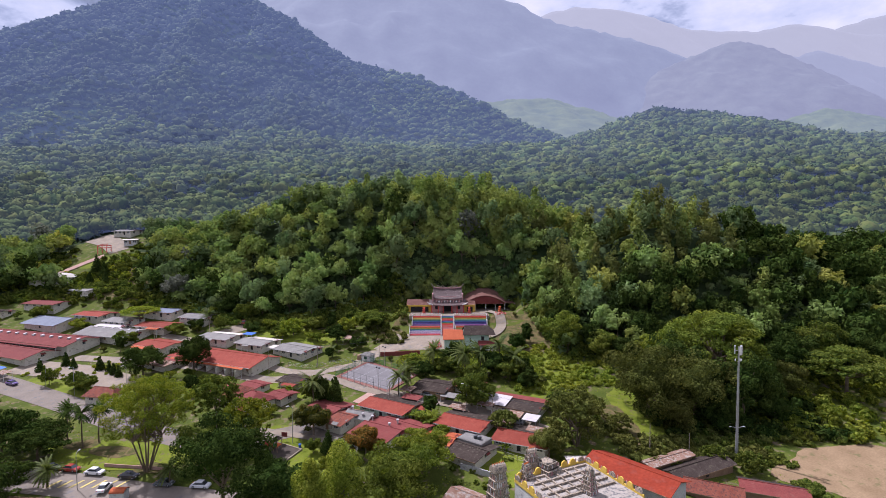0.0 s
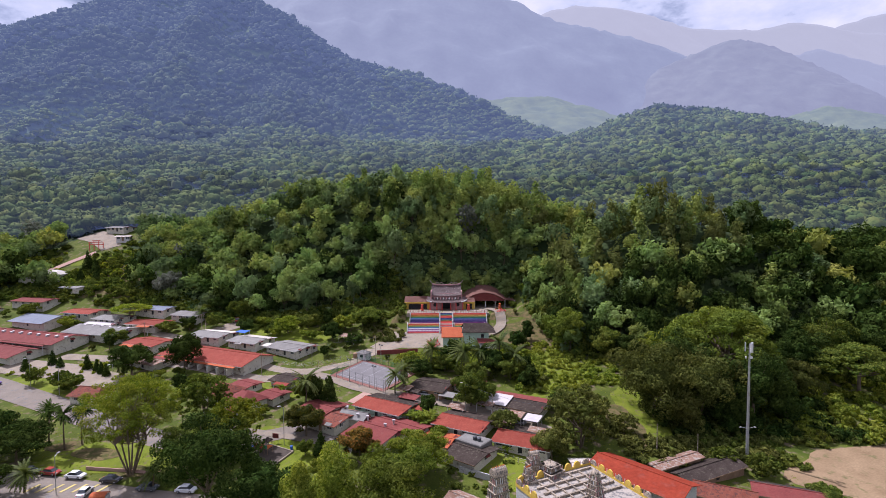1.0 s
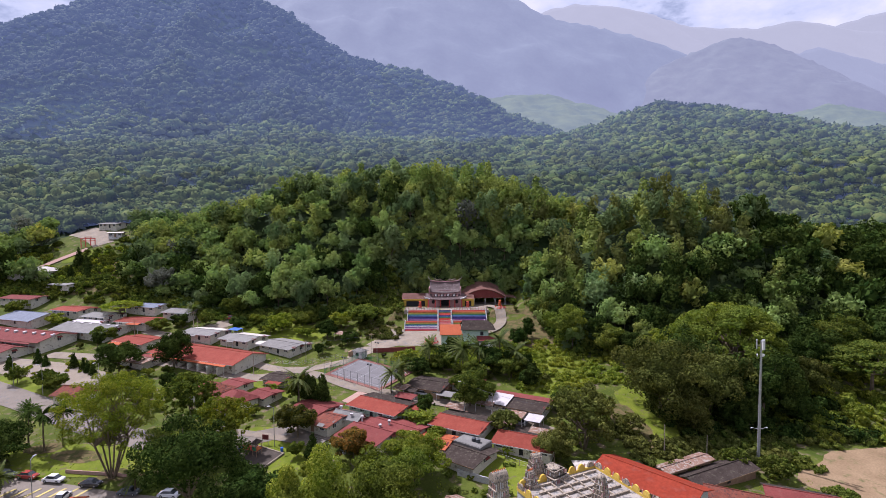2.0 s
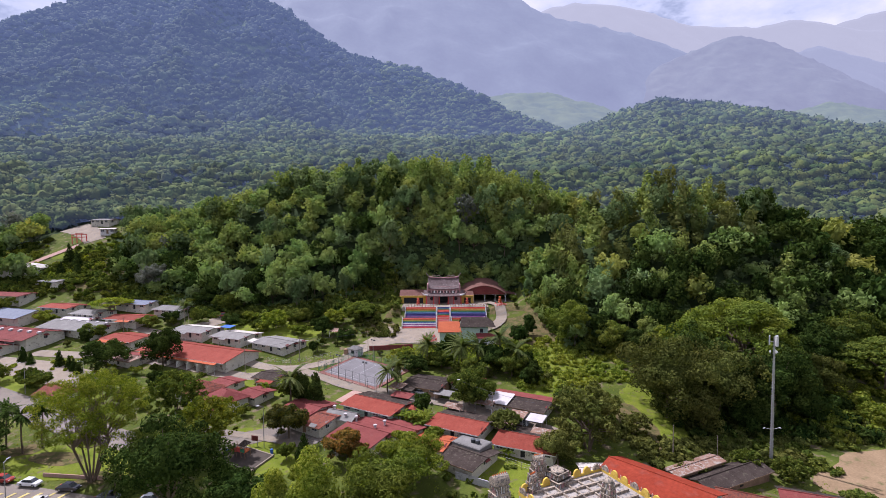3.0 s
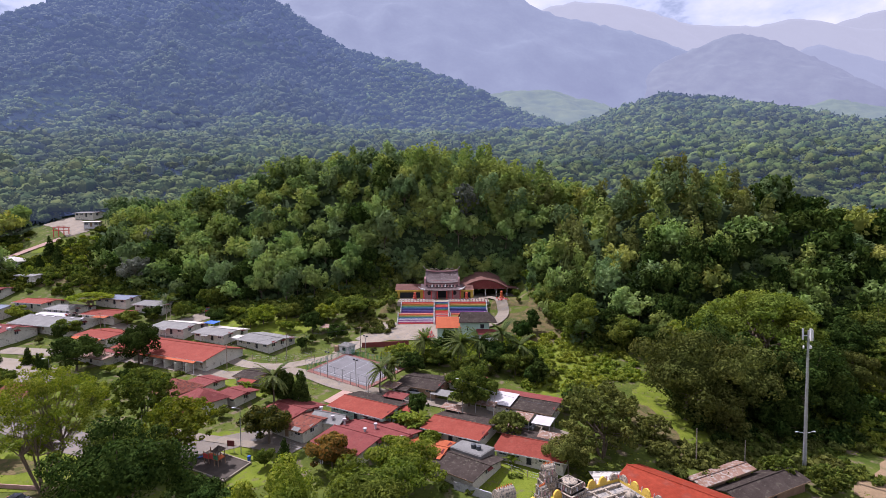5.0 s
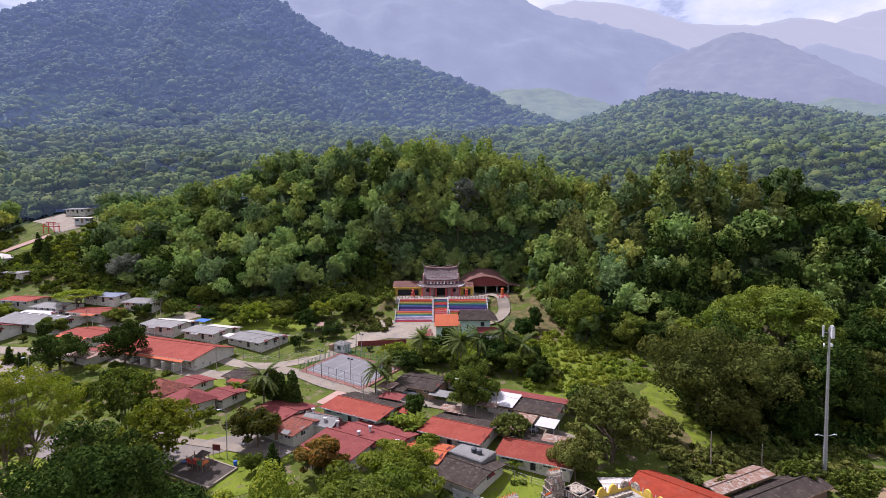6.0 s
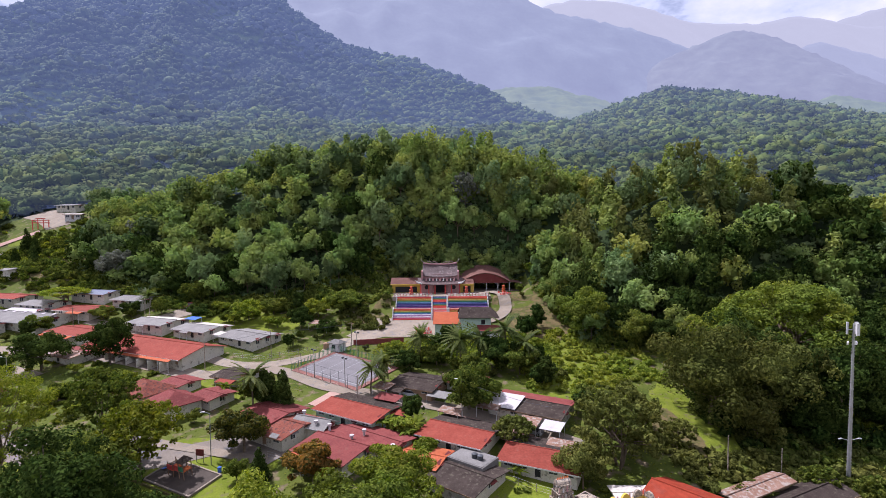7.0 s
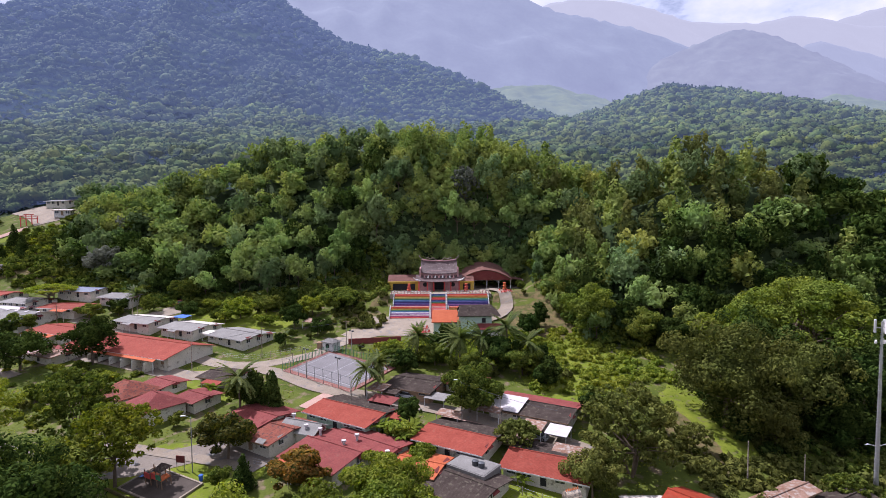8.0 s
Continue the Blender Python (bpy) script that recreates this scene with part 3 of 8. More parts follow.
# last colour of each range is its haze, painted as emission
RANGE_HAZE = {
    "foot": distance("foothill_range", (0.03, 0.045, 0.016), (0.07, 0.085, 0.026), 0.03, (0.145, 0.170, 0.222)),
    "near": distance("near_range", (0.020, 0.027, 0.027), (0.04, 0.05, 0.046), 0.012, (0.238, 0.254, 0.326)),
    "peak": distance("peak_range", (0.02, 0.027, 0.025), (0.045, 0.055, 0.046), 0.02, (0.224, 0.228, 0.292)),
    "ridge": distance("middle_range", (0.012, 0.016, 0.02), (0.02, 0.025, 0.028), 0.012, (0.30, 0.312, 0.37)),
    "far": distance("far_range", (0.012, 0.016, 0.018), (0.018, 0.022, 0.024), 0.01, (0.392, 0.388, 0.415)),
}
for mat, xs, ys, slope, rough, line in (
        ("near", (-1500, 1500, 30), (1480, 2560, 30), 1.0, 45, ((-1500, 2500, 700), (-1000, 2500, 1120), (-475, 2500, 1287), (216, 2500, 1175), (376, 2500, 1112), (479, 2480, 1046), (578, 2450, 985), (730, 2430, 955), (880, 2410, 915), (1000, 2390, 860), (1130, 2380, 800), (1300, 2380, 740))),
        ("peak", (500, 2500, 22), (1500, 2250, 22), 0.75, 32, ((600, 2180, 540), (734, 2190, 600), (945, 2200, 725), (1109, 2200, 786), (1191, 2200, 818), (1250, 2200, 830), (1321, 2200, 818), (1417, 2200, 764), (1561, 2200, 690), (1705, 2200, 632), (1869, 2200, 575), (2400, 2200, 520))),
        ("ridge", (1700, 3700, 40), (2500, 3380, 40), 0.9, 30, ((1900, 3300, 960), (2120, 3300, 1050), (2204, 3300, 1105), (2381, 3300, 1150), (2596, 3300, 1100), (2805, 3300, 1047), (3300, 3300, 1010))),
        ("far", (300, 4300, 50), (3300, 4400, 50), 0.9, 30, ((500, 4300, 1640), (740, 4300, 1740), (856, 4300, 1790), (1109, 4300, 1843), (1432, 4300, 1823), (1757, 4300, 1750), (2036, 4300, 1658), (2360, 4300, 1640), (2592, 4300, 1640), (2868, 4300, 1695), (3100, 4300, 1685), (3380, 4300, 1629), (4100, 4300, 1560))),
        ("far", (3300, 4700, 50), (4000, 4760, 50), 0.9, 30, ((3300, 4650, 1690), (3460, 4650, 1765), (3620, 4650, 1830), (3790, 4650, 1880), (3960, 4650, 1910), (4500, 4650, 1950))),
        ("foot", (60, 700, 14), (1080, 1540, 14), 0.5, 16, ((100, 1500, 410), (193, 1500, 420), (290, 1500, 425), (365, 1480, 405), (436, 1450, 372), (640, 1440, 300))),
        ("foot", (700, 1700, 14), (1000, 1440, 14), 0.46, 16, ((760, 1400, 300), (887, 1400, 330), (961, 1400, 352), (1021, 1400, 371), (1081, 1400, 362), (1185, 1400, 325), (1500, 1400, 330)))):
    sheet("backdrop", list(np.arange(*xs)), list(np.arange(*ys)), range_height(line, slope, rough, 120), [RANGE_HAZE[mat]], lambda x, y: 0,
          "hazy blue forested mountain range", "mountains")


# ---- trees ----
def blades(centres, normals, size, rng, loose=0.45):
    """Small bent leaf clumps at the centres, facing about along the normals."""
    n = len(centres)
    nr = normals + rng.normal(0, loose, (n, 3))
    nr /= np.linalg.norm(nr, axis=1)[:, None] + 1e-9
    t = np.cross(nr, rng.normal(0, 1, (n, 3)))
    t /= np.linalg.norm(t, axis=1)[:, None] + 1e-9
    b = np.cross(nr, t)
    s = size * rng.uniform(0.6, 1.35, n)[:, None]
    v = np.empty((n, 4, 3))
    v[:, 0], v[:, 2] = centres - t * s, centres + t * s
    v[:, 1], v[:, 3] = centres + b * s * 0.62 - nr * s * 0.3, centres - b * s * 0.62 - nr * s * 0.3
    return v.reshape(-1, 3)


def lobed(rng, lobes, n, size, shell=0.4, loose=0.3):
    """Clumps on the skins of lobes (x, y, z, rx, ry, rz), the upper side fuller."""
    lo = np.array(lobes)
    w = lo[:, 3] * lo[:, 4] + lo[:, 4] * lo[:, 5]
    which = rng.choice(len(lo), n, p=w / w.sum())
    d = rng.normal(0, 1, (n, 3))
    d[:, 2] = np.where(d[:, 2] < 0, d[:, 2] * 0.55, d[:, 2])
    d /= np.linalg.norm(d, axis=1)[:, None]
    r = 1 - shell * rng.random(n)[:, None] ** 2
    c = lo[which, :3] + d * lo[which, 3:] * r
    nn = d / lo[which, 3:]
    nn /= np.linalg.norm(nn, axis=1)[:, None]
    return blades(c, nn, size, rng, loose)


def crown_lobes(rng, kind, R, H):
    """Lobes of a crown of radius R and depth H whose middle is the origin."""
    out = []
    if kind == "umbrella":
        for i in range(120):
            a, r = rng.uniform(0, 6.283), R * math.sqrt(rng.random()) * 0.9
            q = rng.uniform(0.12, 0.2)
            low = 0.1 * (i % 3 == 2)          # a second tier beneath the first
            out.append((r * math.cos(a), r * math.sin(a), H * 0.42 * (1 - (r / R) ** 2.2) - H * (0.1 + low) + rng.uniform(-0.05, 0.03) * H, R * q, R * q, H * 0.055))
    elif kind == "column":
        for i in range(11):
            k = i / 10
            a, r = rng.uniform(0, 6.283), R * 0.45 * (1 - k * 0.6)
            out.append((r * math.cos(a), r * math.sin(a), H * (k - 0.5) * 0.85, R * 0.5 * (1.05 - 0.45 * k), R * 0.5 * (1.05 - 0.45 * k), H * 0.2))
    elif kind == "sparse":
        for i in range(210):
            d = Vector((rng.normal(), rng.normal(), rng.normal() + 0.3)).normalized()
            r = rng.uniform(0.12, 1.0) ** 0.5 * 0.95
            q = rng.uniform(0.06, 0.14)
            out.append((d.x * R * r, d.y * R * r, d.z * H * 0.5 * r, R * q, R * q, R * q * 0.8))
    elif kind == "cone":
        for i in range(9):
            k = i / 8
            out.append((rng.uniform(-.1, .1) * R, rng.uniform(-.1, .1) * R, H * (k - 0.5), R * (1.02 - 0.8 * k), R * (1.02 - 0.8 * k), H * 0.16))
    else:
        for i in range(46 if R > 6.5 else 26):
            d = Vector((rng.normal(), rng.normal(), rng.normal() * 0.9 + 0.25)).normalized()
            r = rng.uniform(0.5, 0.92)
            q = rng.uniform(0.12, 0.25) if R > 6.5 else rng.uniform(0.15, 0.33)
            out.append((d.x * R * r, d.y * R * r, d.z * H * 0.5 * r, R * q, R * q, H * 0.5 * q * 1.1))
        out.append((0, 0, 0, R * 0.6, R * 0.6, H * 0.32))
    return out


def crown_core(rng, R, H, k=0.62):
    """A ragged closed body inside the crown, where twigs and leaves stand too thick to see through."""
    v, f = [], []
    for i in range(6):
        e = -1.4 + 2.8 * i / 5
        for j in range(8):
            a = 0.7854 * j
            q = k * rng.uniform(0.8, 1.15)
            v.append((R * q * math.cos(e) * math.cos(a), R * q * math.cos(e) * math.sin(a), 0.5 * H * q * math.sin(e)))
    for i in range(5):
        for j in range(8):
            f.append((i * 8 + j, i * 8 + (j + 1) % 8, (i + 1) * 8 + (j + 1) % 8, (i + 1) * 8 + j))
    return np.array(v), np.array(f)


def trunk_mesh(rng, height, lobes, top, thick, stems=1):
    bm = bmesh.new()
    for s in range(stems):
        a = s * 6.283 / max(1, stems) + 0.4
        lean = 0.0 if stems == 1 else height * 0.22
        fork = Vector((lean * math.cos(a) + rng.uniform(-.2, .2), lean * math.sin(a) + rng.uniform(-.2, .2), height * 0.55))
        foot = Vector((0.25 * math.cos(a), 0.25 * math.sin(a), -0.8)) if stems > 1 else Vector((0, 0, -0.8))
        tube(bm, foot, fork, thick, thick * 0.68, 8)
        for lb in lobes[s::stems][:6 if stems < 5 else 12]:
            end = Vector((lb[0] * 0.85, lb[1] * 0.85, top + lb[2]))
            midp = fork.lerp(end, 0.5) + Vector((0, 0, -0.04 * height))
            tube(bm, fork, midp, thick * 0.5, thick * 0.32, 6)
            tube(bm, midp, end, thick * 0.32, thick * 0.10, 6)
    return bm


def tree_proto(name, seed, kind, R, H, middle, n, size, leaves, label, category="tree", thick=0.25, stems=1, m=None, group=""):
    """A tree: crown of radius R and depth H with its middle so high, on a forking trunk."""
    rng = np.random.default_rng(seed)
    ob = thing(name, m or Matrix(), label, category, group)
    lobes = crown_lobes(rng, kind, R, H)
    part("trunk", trunk_mesh(rng, middle, lobes, middle, thick, stems), M["bark"], ob, "gray-brown bark")
    v = lobed(rng, lobes, n, size, loose=0.26)
    f = np.arange(len(v)).reshape(-1, 4)
    if kind not in ("sparse", "umbrella"):          # the shaded inside of the crown
        c, g = crown_core(rng, R, H, 0.32 if kind == "column" else 0.42)
        v, f = np.concatenate([v, c]), np.concatenate([f, g + len(v)])
    v[:, 2] += middle
    cr = new("crown", quads_mesh("crown", v, f, [leaves]))
    cr.parent = ob
    return ob


def stand(x, y, turn=0.0, s=1.0, sz=None, drop=0.1):
    return Matrix.Translation((x, y, terrain(x, y) - drop)) @ Matrix.Rotation(radians(turn), 4, "Z") @ Matrix.Diagonal((s, s, sz or s, 1))


# woods on the hills behind and beside the shrine
WOODS = "trees of the hill woods"
rng = np.random.default_rng(11)
hill_protos = []
for seed, kind, R, H, mid, lv, label in (
        (1, "round", 5.6, 10.5, 8.2, "hill", "leafy green broadleaf tree in the hill woods"),
        (2, "round", 6.2, 10.0, 7.8, "hill_mid", "full-crowned broadleaf tree on the wooded slope"),
        (3, "round", 5.2, 12.0, 9.0, "hill_dark", "dark green tall tree in the hill woods"),
        (4, "column", 5.0, 13.5, 8.6, "hill_olive", "upright olive-green tree on the wooded slope"),
        (5, "column", 5.2, 13.0, 8.8, "hill", "tall full-crowned green tree in the woods"),
        (6, "round", 5.6, 10.0, 8.0, "hill_light", "light yellow-green broadleaf tree on the slope"),
        (7, "sparse", 5.4, 11.0, 9.0, "gray", "silvery open-crowned tree in the hill woods"),
        (8, "round", 5.4, 12.0, 9.0, "dark", "dark green tree with dark leaves in place of shade")):
    hill_protos.append((kind, R, lv, label, seed, H, mid))

spots = []
for gy in np.arange(158, 312, 7.0):
    for gx in np.arange(-300, 320, 7.6):
        x, y = gx + rng.uniform(-3.2, 3.2), gy + rng.uniform(-3.2, 3.2)
        if y < front(x) or clearing(x, y) or abs(x) > 0.93 * y + 25:
            continue
        spots.append((x, y))
        if y < front(x) + 40 and rng.random() < 0.4:          # the steep front is thickly grown
            spots.append((x + rng.uniform(2, 4.5), y + rng.uniform(1.5, 4)))


for x in np.arange(-27, 39, 4.4):               # close-set trees on the bank behind the shrine
    for y in np.arange(249.5, 270, 4.4):
        spots.append((x + rng.uniform(-1.6, 1.6), y + rng.uniform(-1.6, 1.6)))


def species(x, y):
    """Which tree grows where: slender olive ones on the spur beside the shrine, broad ones elsewhere, dark ones to
    paint shade.
    """
    k = noise.noise(Vector((x / 22, y / 22, 0.3)))
    r = rng.random()
    # dark leaves paint the shade along the foot of the left woods
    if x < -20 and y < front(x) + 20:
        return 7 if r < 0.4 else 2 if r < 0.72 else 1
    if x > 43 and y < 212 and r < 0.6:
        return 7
    # dark leaves again, painting the shaded right side of the spur
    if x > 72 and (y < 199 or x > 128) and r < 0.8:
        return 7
    if x > 48 and y > 196:
        return 3 if r < 0.42 else 4 if r < 0.68 else (0, 1, 5, 2)[int(r * 97) % 4]
    if y > 256 and -45 < x < 75:
        return 4 if r < 0.35 else 2 if r < 0.6 else 0
    if r < 0.03:
        return 6
    return (2 if r < 0.45 else 0) if k < -0.12 else (5 if r < 0.14 else 2 if r < 0.4 else 1) if k > 0.22 else (0 if r < 0.5 else 1)


protos = {}
rest = {}
for x, y in spots:
    k = species(x, y)
    kind, R, lv, label, seed, H, mid = hill_protos[k]
    s = rng.uniform(0.7, 1.3)
    mm = stand(x, y, rng.uniform(0, 360), s, s * rng.uniform(0.85, 1.15), 3.0 if -30 < x < 42 and y < 276 else 0.1)
    # the nearer slopes are trees of their own, those over the crest one mass
    near = (-90 < x < 135) and y < front(x) + 30
    if near and protos.get("count", 0) < 125 and y < front(x) + 15:
        protos["count"] = protos.get("count", 0) + 1
        if k not in protos:
            protos[k] = tree_proto("tree", seed, kind, R, H, mid, 1100, 0.54, LEAF[lv], label, thick=0.22, m=mm, group=WOODS)
        else:
            copy_thing(protos[k], mm)
    else:
        rest.setdefault((k, near), []).append(mm)
for (k, near), places in rest.items():
    kind, R, lv, label, seed, H, mid = hill_protos[k]
    r2 = np.random.default_rng(seed + 50)
    kinds = []
    for _ in range(3):
        b = lobed(r2, crown_lobes(r2, kind, R, H), 500 if near else 300, 0.58 if near else 0.78, loose=0.26)
        c, g = crown_core(r2, R, H, 0.32 if kind == "column" else 0.44)
        f = np.concatenate([np.arange(len(b)).reshape(-1, 4), g + len(b)])
        b = np.concatenate([b, c])
        b[:, 2] += mid
        kinds.append((np.c_[b, np.ones(len(b))], f))
    vs, fs, base = [], [], 0
    for q, m in enumerate(places):
        h, f = kinds[q % 3]
        vs.append((h @ np.array(m).T)[:, :3])
        fs.append(f + base)
        base += len(h)
    tagged(new("woodland", quads_mesh("woodland", np.concatenate(vs), np.concatenate(fs), [LEAF[lv]])), "dense green forest canopy over the hill crests", "forest", kind="stuff")


# valley and mountain woods, too many to count
def crown_shell(r2, R, H, around, rows, ragged=0.16):
    """A lumpy dome of a crown, closed above, open below."""
    ph = r2.uniform(0, 6.283, 3)
    v, f = [], []
    for i in range(rows + 1):
        e = 1.4 * i / rows - 0.3
        for j in range(around):
            a = 6.283 * j / around
            k = 1 + 0.16 * math.sin(2 * a + ph[0]) + 0.13 * math.sin(3 * a + ph[1] + 2 * e) + r2.normal(0, ragged)
            v.append((R * math.cos(e) * k * math.cos(a), R * math.cos(e) * k * math.sin(a), H * math.sin(e) * (0.9 + 0.25 * (k - 1) + 0.1 * math.sin(a + ph[2]))))
    for i in range(rows):
        for j in range(around):
            f.append((i * around + j, i * around + (j + 1) % around, (i + 1) * around + (j + 1) % around, (i + 1) * around + j))
    v.append((0, 0, H * 1.02))
    for j in range(0, around, 2):
        f.append((rows * around + j, rows * around + (j + 1) % around, rows * around + (j + 2) % around, len(v) - 1))
    return np.array(v), np.array(f)


def canopy(name, places, lv, seed, label, n, size, R=5.2, H=5.0, lumps=1):
    """Leafy crowns standing shoulder to shoulder: lumpy bodies and sprays of leaves over them."""
    r2 = np.random.default_rng(seed)
    shapes = []
    for i in range(18):
        hh = H * (1 if i < 12 else 1.25)
        vs, fs, base = [], [], 0
        lobes = []
        for q in range(lumps):
            c = r2.normal(0, 0.42, 2) * R if q else np.zeros(2)
            rr, up = (R * 0.92, 0.0) if q == 0 else (R * r2.uniform(0.42, 0.6), hh * r2.uniform(0.15, 0.4))
            v, f = crown_shell(r2, rr * 0.8, hh * (0.8 if q == 0 else 0.55), 7 if q == 0 else 6, 3 if q == 0 else 2, 0.2)
            vs.append(v + np.array((c[0], c[1], up)))
            fs.append(f + base)
            base += len(v)
            lobes.append((c[0], c[1], up, rr, rr, hh * (0.95 if q == 0 else 0.62)))
        b = lobed(r2, lobes, n, size, 0.25, 0.5)
        v = np.concatenate(vs + [b])
        f = np.concatenate(fs + [base + np.arange(len(b)).reshape(-1, 4)])
        v[:, 2] += 3.0
        shapes.append((np.c_[v, np.ones(len(v))], f))
    vs, fs, base = [], [], 0
    for x, y in places:
        s = r2.choice((r2.uniform(0.6, 0.95), r2.uniform(0.85, 1.25), r2.uniform(1.1, 1.6)), p=(0.3, 0.5, 0.2))
        m = stand(x, y, r2.uniform(0, 360), s, s * r2.uniform(0.8, 1.25))
        v, f = shapes[r2.integers(18)]
        vs.append((v @ np.array(m).T)[:, :3])
        fs.append(f + base)
        base += len(v)
    tagged(new(name, quads_mesh(name, np.concatenate(vs), np.concatenate(fs), [LEAF[lv]], True)), label, "forest", kind="stuff")


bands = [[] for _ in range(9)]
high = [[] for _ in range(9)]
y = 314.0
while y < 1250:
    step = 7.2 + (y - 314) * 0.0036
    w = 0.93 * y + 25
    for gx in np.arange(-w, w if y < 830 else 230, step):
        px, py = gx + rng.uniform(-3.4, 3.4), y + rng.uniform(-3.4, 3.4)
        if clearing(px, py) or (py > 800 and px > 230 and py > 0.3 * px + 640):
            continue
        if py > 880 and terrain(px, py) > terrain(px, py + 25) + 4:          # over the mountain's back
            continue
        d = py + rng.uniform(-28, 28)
        # the upper mountain takes the darkened canopy instead of a cast shadow
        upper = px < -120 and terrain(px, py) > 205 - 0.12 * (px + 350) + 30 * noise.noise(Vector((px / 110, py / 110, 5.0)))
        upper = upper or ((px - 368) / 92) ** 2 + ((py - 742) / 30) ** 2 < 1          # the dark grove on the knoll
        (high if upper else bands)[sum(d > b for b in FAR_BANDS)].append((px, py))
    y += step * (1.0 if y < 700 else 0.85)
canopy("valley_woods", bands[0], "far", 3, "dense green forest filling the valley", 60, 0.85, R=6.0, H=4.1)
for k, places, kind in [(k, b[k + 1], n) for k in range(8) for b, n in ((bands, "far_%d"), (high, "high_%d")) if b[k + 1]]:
    canopy("mountain_woods", places, kind % k, 4 + k, "forest covering the valley head and mountain, blue haze painted as glow", (44, 38, 32, 26, 22, 18, 15, 14)[k], 0.9 + 0.11 * k, R=6.1 + 0.2 * k, H=(5.1 if "high" in kind else 3.9) + 0.12 * k)

# ---- roads, lots and the court ----
PAVED = []


def drape(name, pts, width, mat, label, category, lift=0.12, kind="structure"):
    """A strip along a line of points, lying on the land."""
    bm = bmesh.new()
    line = []
    for (ax, ay), (bx, by) in zip(pts, pts[1:]):
        n = max(1, int(math.hypot(bx - ax, by - ay) / 2.0))
        line += [Vector((ax + (bx - ax) * i / n, ay + (by - ay) * i / n)) for i in range(n)]
    line.append(Vector(pts[-1]))
    for _ in range(4):
        line = [line[0]] + [(a + b * 2 + c) / 4 for a, b, c in zip(line, line[1:], line[2:])] + [line[-1]]
    rows = []
    for i, p in enumerate(line):
        d = (line[min(i + 1, len(line) - 1)] - line[max(i - 1, 0)]).normalized()
        nrm = Vector((-d.y, d.x))
        ws = width[0] + (width[1] - width[0]) * i / max(1, len(line) - 1) if isinstance(width, tuple) else width
        k = max(2, int(ws / 2.5) + 1)
        row = []
        for j in range(k):
            q = p + nrm * ws * (j / (k - 1) - 0.5)
            row.append(bm.verts.new((q.x, q.y, terrain(q.x, q.y) + lift)))
        rows.append(row)
    for r, q in zip(rows, rows[1:]):
        if len(r) != len(q):
            m = min(len(r), len(q))
            r, q = r[:m], q[:m]
        for j in range(len(r) - 1):
            bm.faces.new((r[j + 1], r[j], q[j], q[j + 1]))
    bmesh.ops.recalc_face_normals(bm, faces=bm.faces)
    PAVED.append((line, max(width) if isinstance(width, tuple) else width))
    return solo(name, bm, mat, label, category, kind=kind)


def patch(name, cx, cy, rx, ry, mat, label, category="ground", turn=0.0, lift=0.08, seed=0, edge=0.25):
    """An uneven patch of ground."""
    bm = bmesh.new()
    ca, sa_ = math.cos(radians(turn)), math.sin(radians(turn))
    rings = []
    for k in range(1, 9):
        row = []
        for i in range(40):
            a = i * 2 * math.pi / 40
            w = (1 + edge * noise.noise(Vector((math.cos(a) * 1.7, math.sin(a) * 1.7, seed * 3.3)))) * k / 8
            px, py = math.cos(a) * rx * w, math.sin(a) * ry * w
            x, y = cx + px * ca - py * sa_, cy + px * sa_ + py * ca
            row.append(bm.verts.new((x, y, terrain(x, y) + lift)))
        rings.append(row)
    bm.faces.new(rings[0])
    for r, q in zip(rings, rings[1:]):
        for i in range(40):
            bm.faces.new((r[i], q[i], q[(i + 1) % 40], r[(i + 1) % 40]))
    bmesh.ops.recalc_face_normals(bm, faces=bm.faces)
    return solo(name, bm, mat, label, category, kind="structure")


patch("lawn", 57, 151, 7, 15, M["lawn"], "bright mown grass beside the big trees", seed=1)
patch("lawn", -64, 213, 20, 9, M["lawn"], "bright green grass behind the houses", turn=-15, seed=2)
patch("lawn", -82, 126.5, 20, 6.5, M["lawn"], "green verge with tree beds", turn=-6, seed=3)
patch("lawn", -41, 131, 14, 9, M["lawn"], "grass round the playground", turn=-20, seed=4, lift=0.05)
patch("lawn", -52, 166, 12, 7, M["lawn"], "grass among the cottages", turn=-25, seed=5)
patch("lawn", 16, 121, 7, 8, M["lawn"], "bright grass behind the cottages", turn=-30, seed=6)
patch("lawn", -118, 165, 26, 6, M["lawn"], "grass strip between road and car park", turn=-22, seed=7)
patch("ground_patch", -84, 127.5, 6, 2.6, M["soil"], "leaf-littered earth bed under the palms", turn=-8, seed=31, lift=0.12)
patch("ground_patch", -94, 131, 4.5, 2.4, M["soil"], "bare earth bed round the palm trunks", turn=10, seed=32, lift=0.12)
patch("ground_patch", -70, 120.5, 5, 2.2, M["soil"], "bare earth under the spreading tree", turn=-5, seed=33, lift=0.14)
patch("ground_patch", 106, 122, 22, 14, M["dirt"], "bare sandy earth field with grassy rim", turn=8, seed=8, edge=0.5)
patch("ground_patch", 34, 214, 13, 21, M["soil"], "dry grassy slope beside the shrine", turn=0, seed=9, lift=0.1)
patch("ground_patch", -22, 216, 6, 13, M["soil"], "dry brown bank beside the stairs", turn=-10, seed=10, lift=0.1)
patch("ground_patch", 50, 141, 5, 11, M["soil"], "dry earth by the lawn", turn=0, seed=11, lift=0.14)
drape("pavement", [(-206, 271), (-198, 279), (-190, 287)], 3.4, M["pink_paving"], "tan stepped ramp up to the hillside yard", "ramp", lift=0.5)
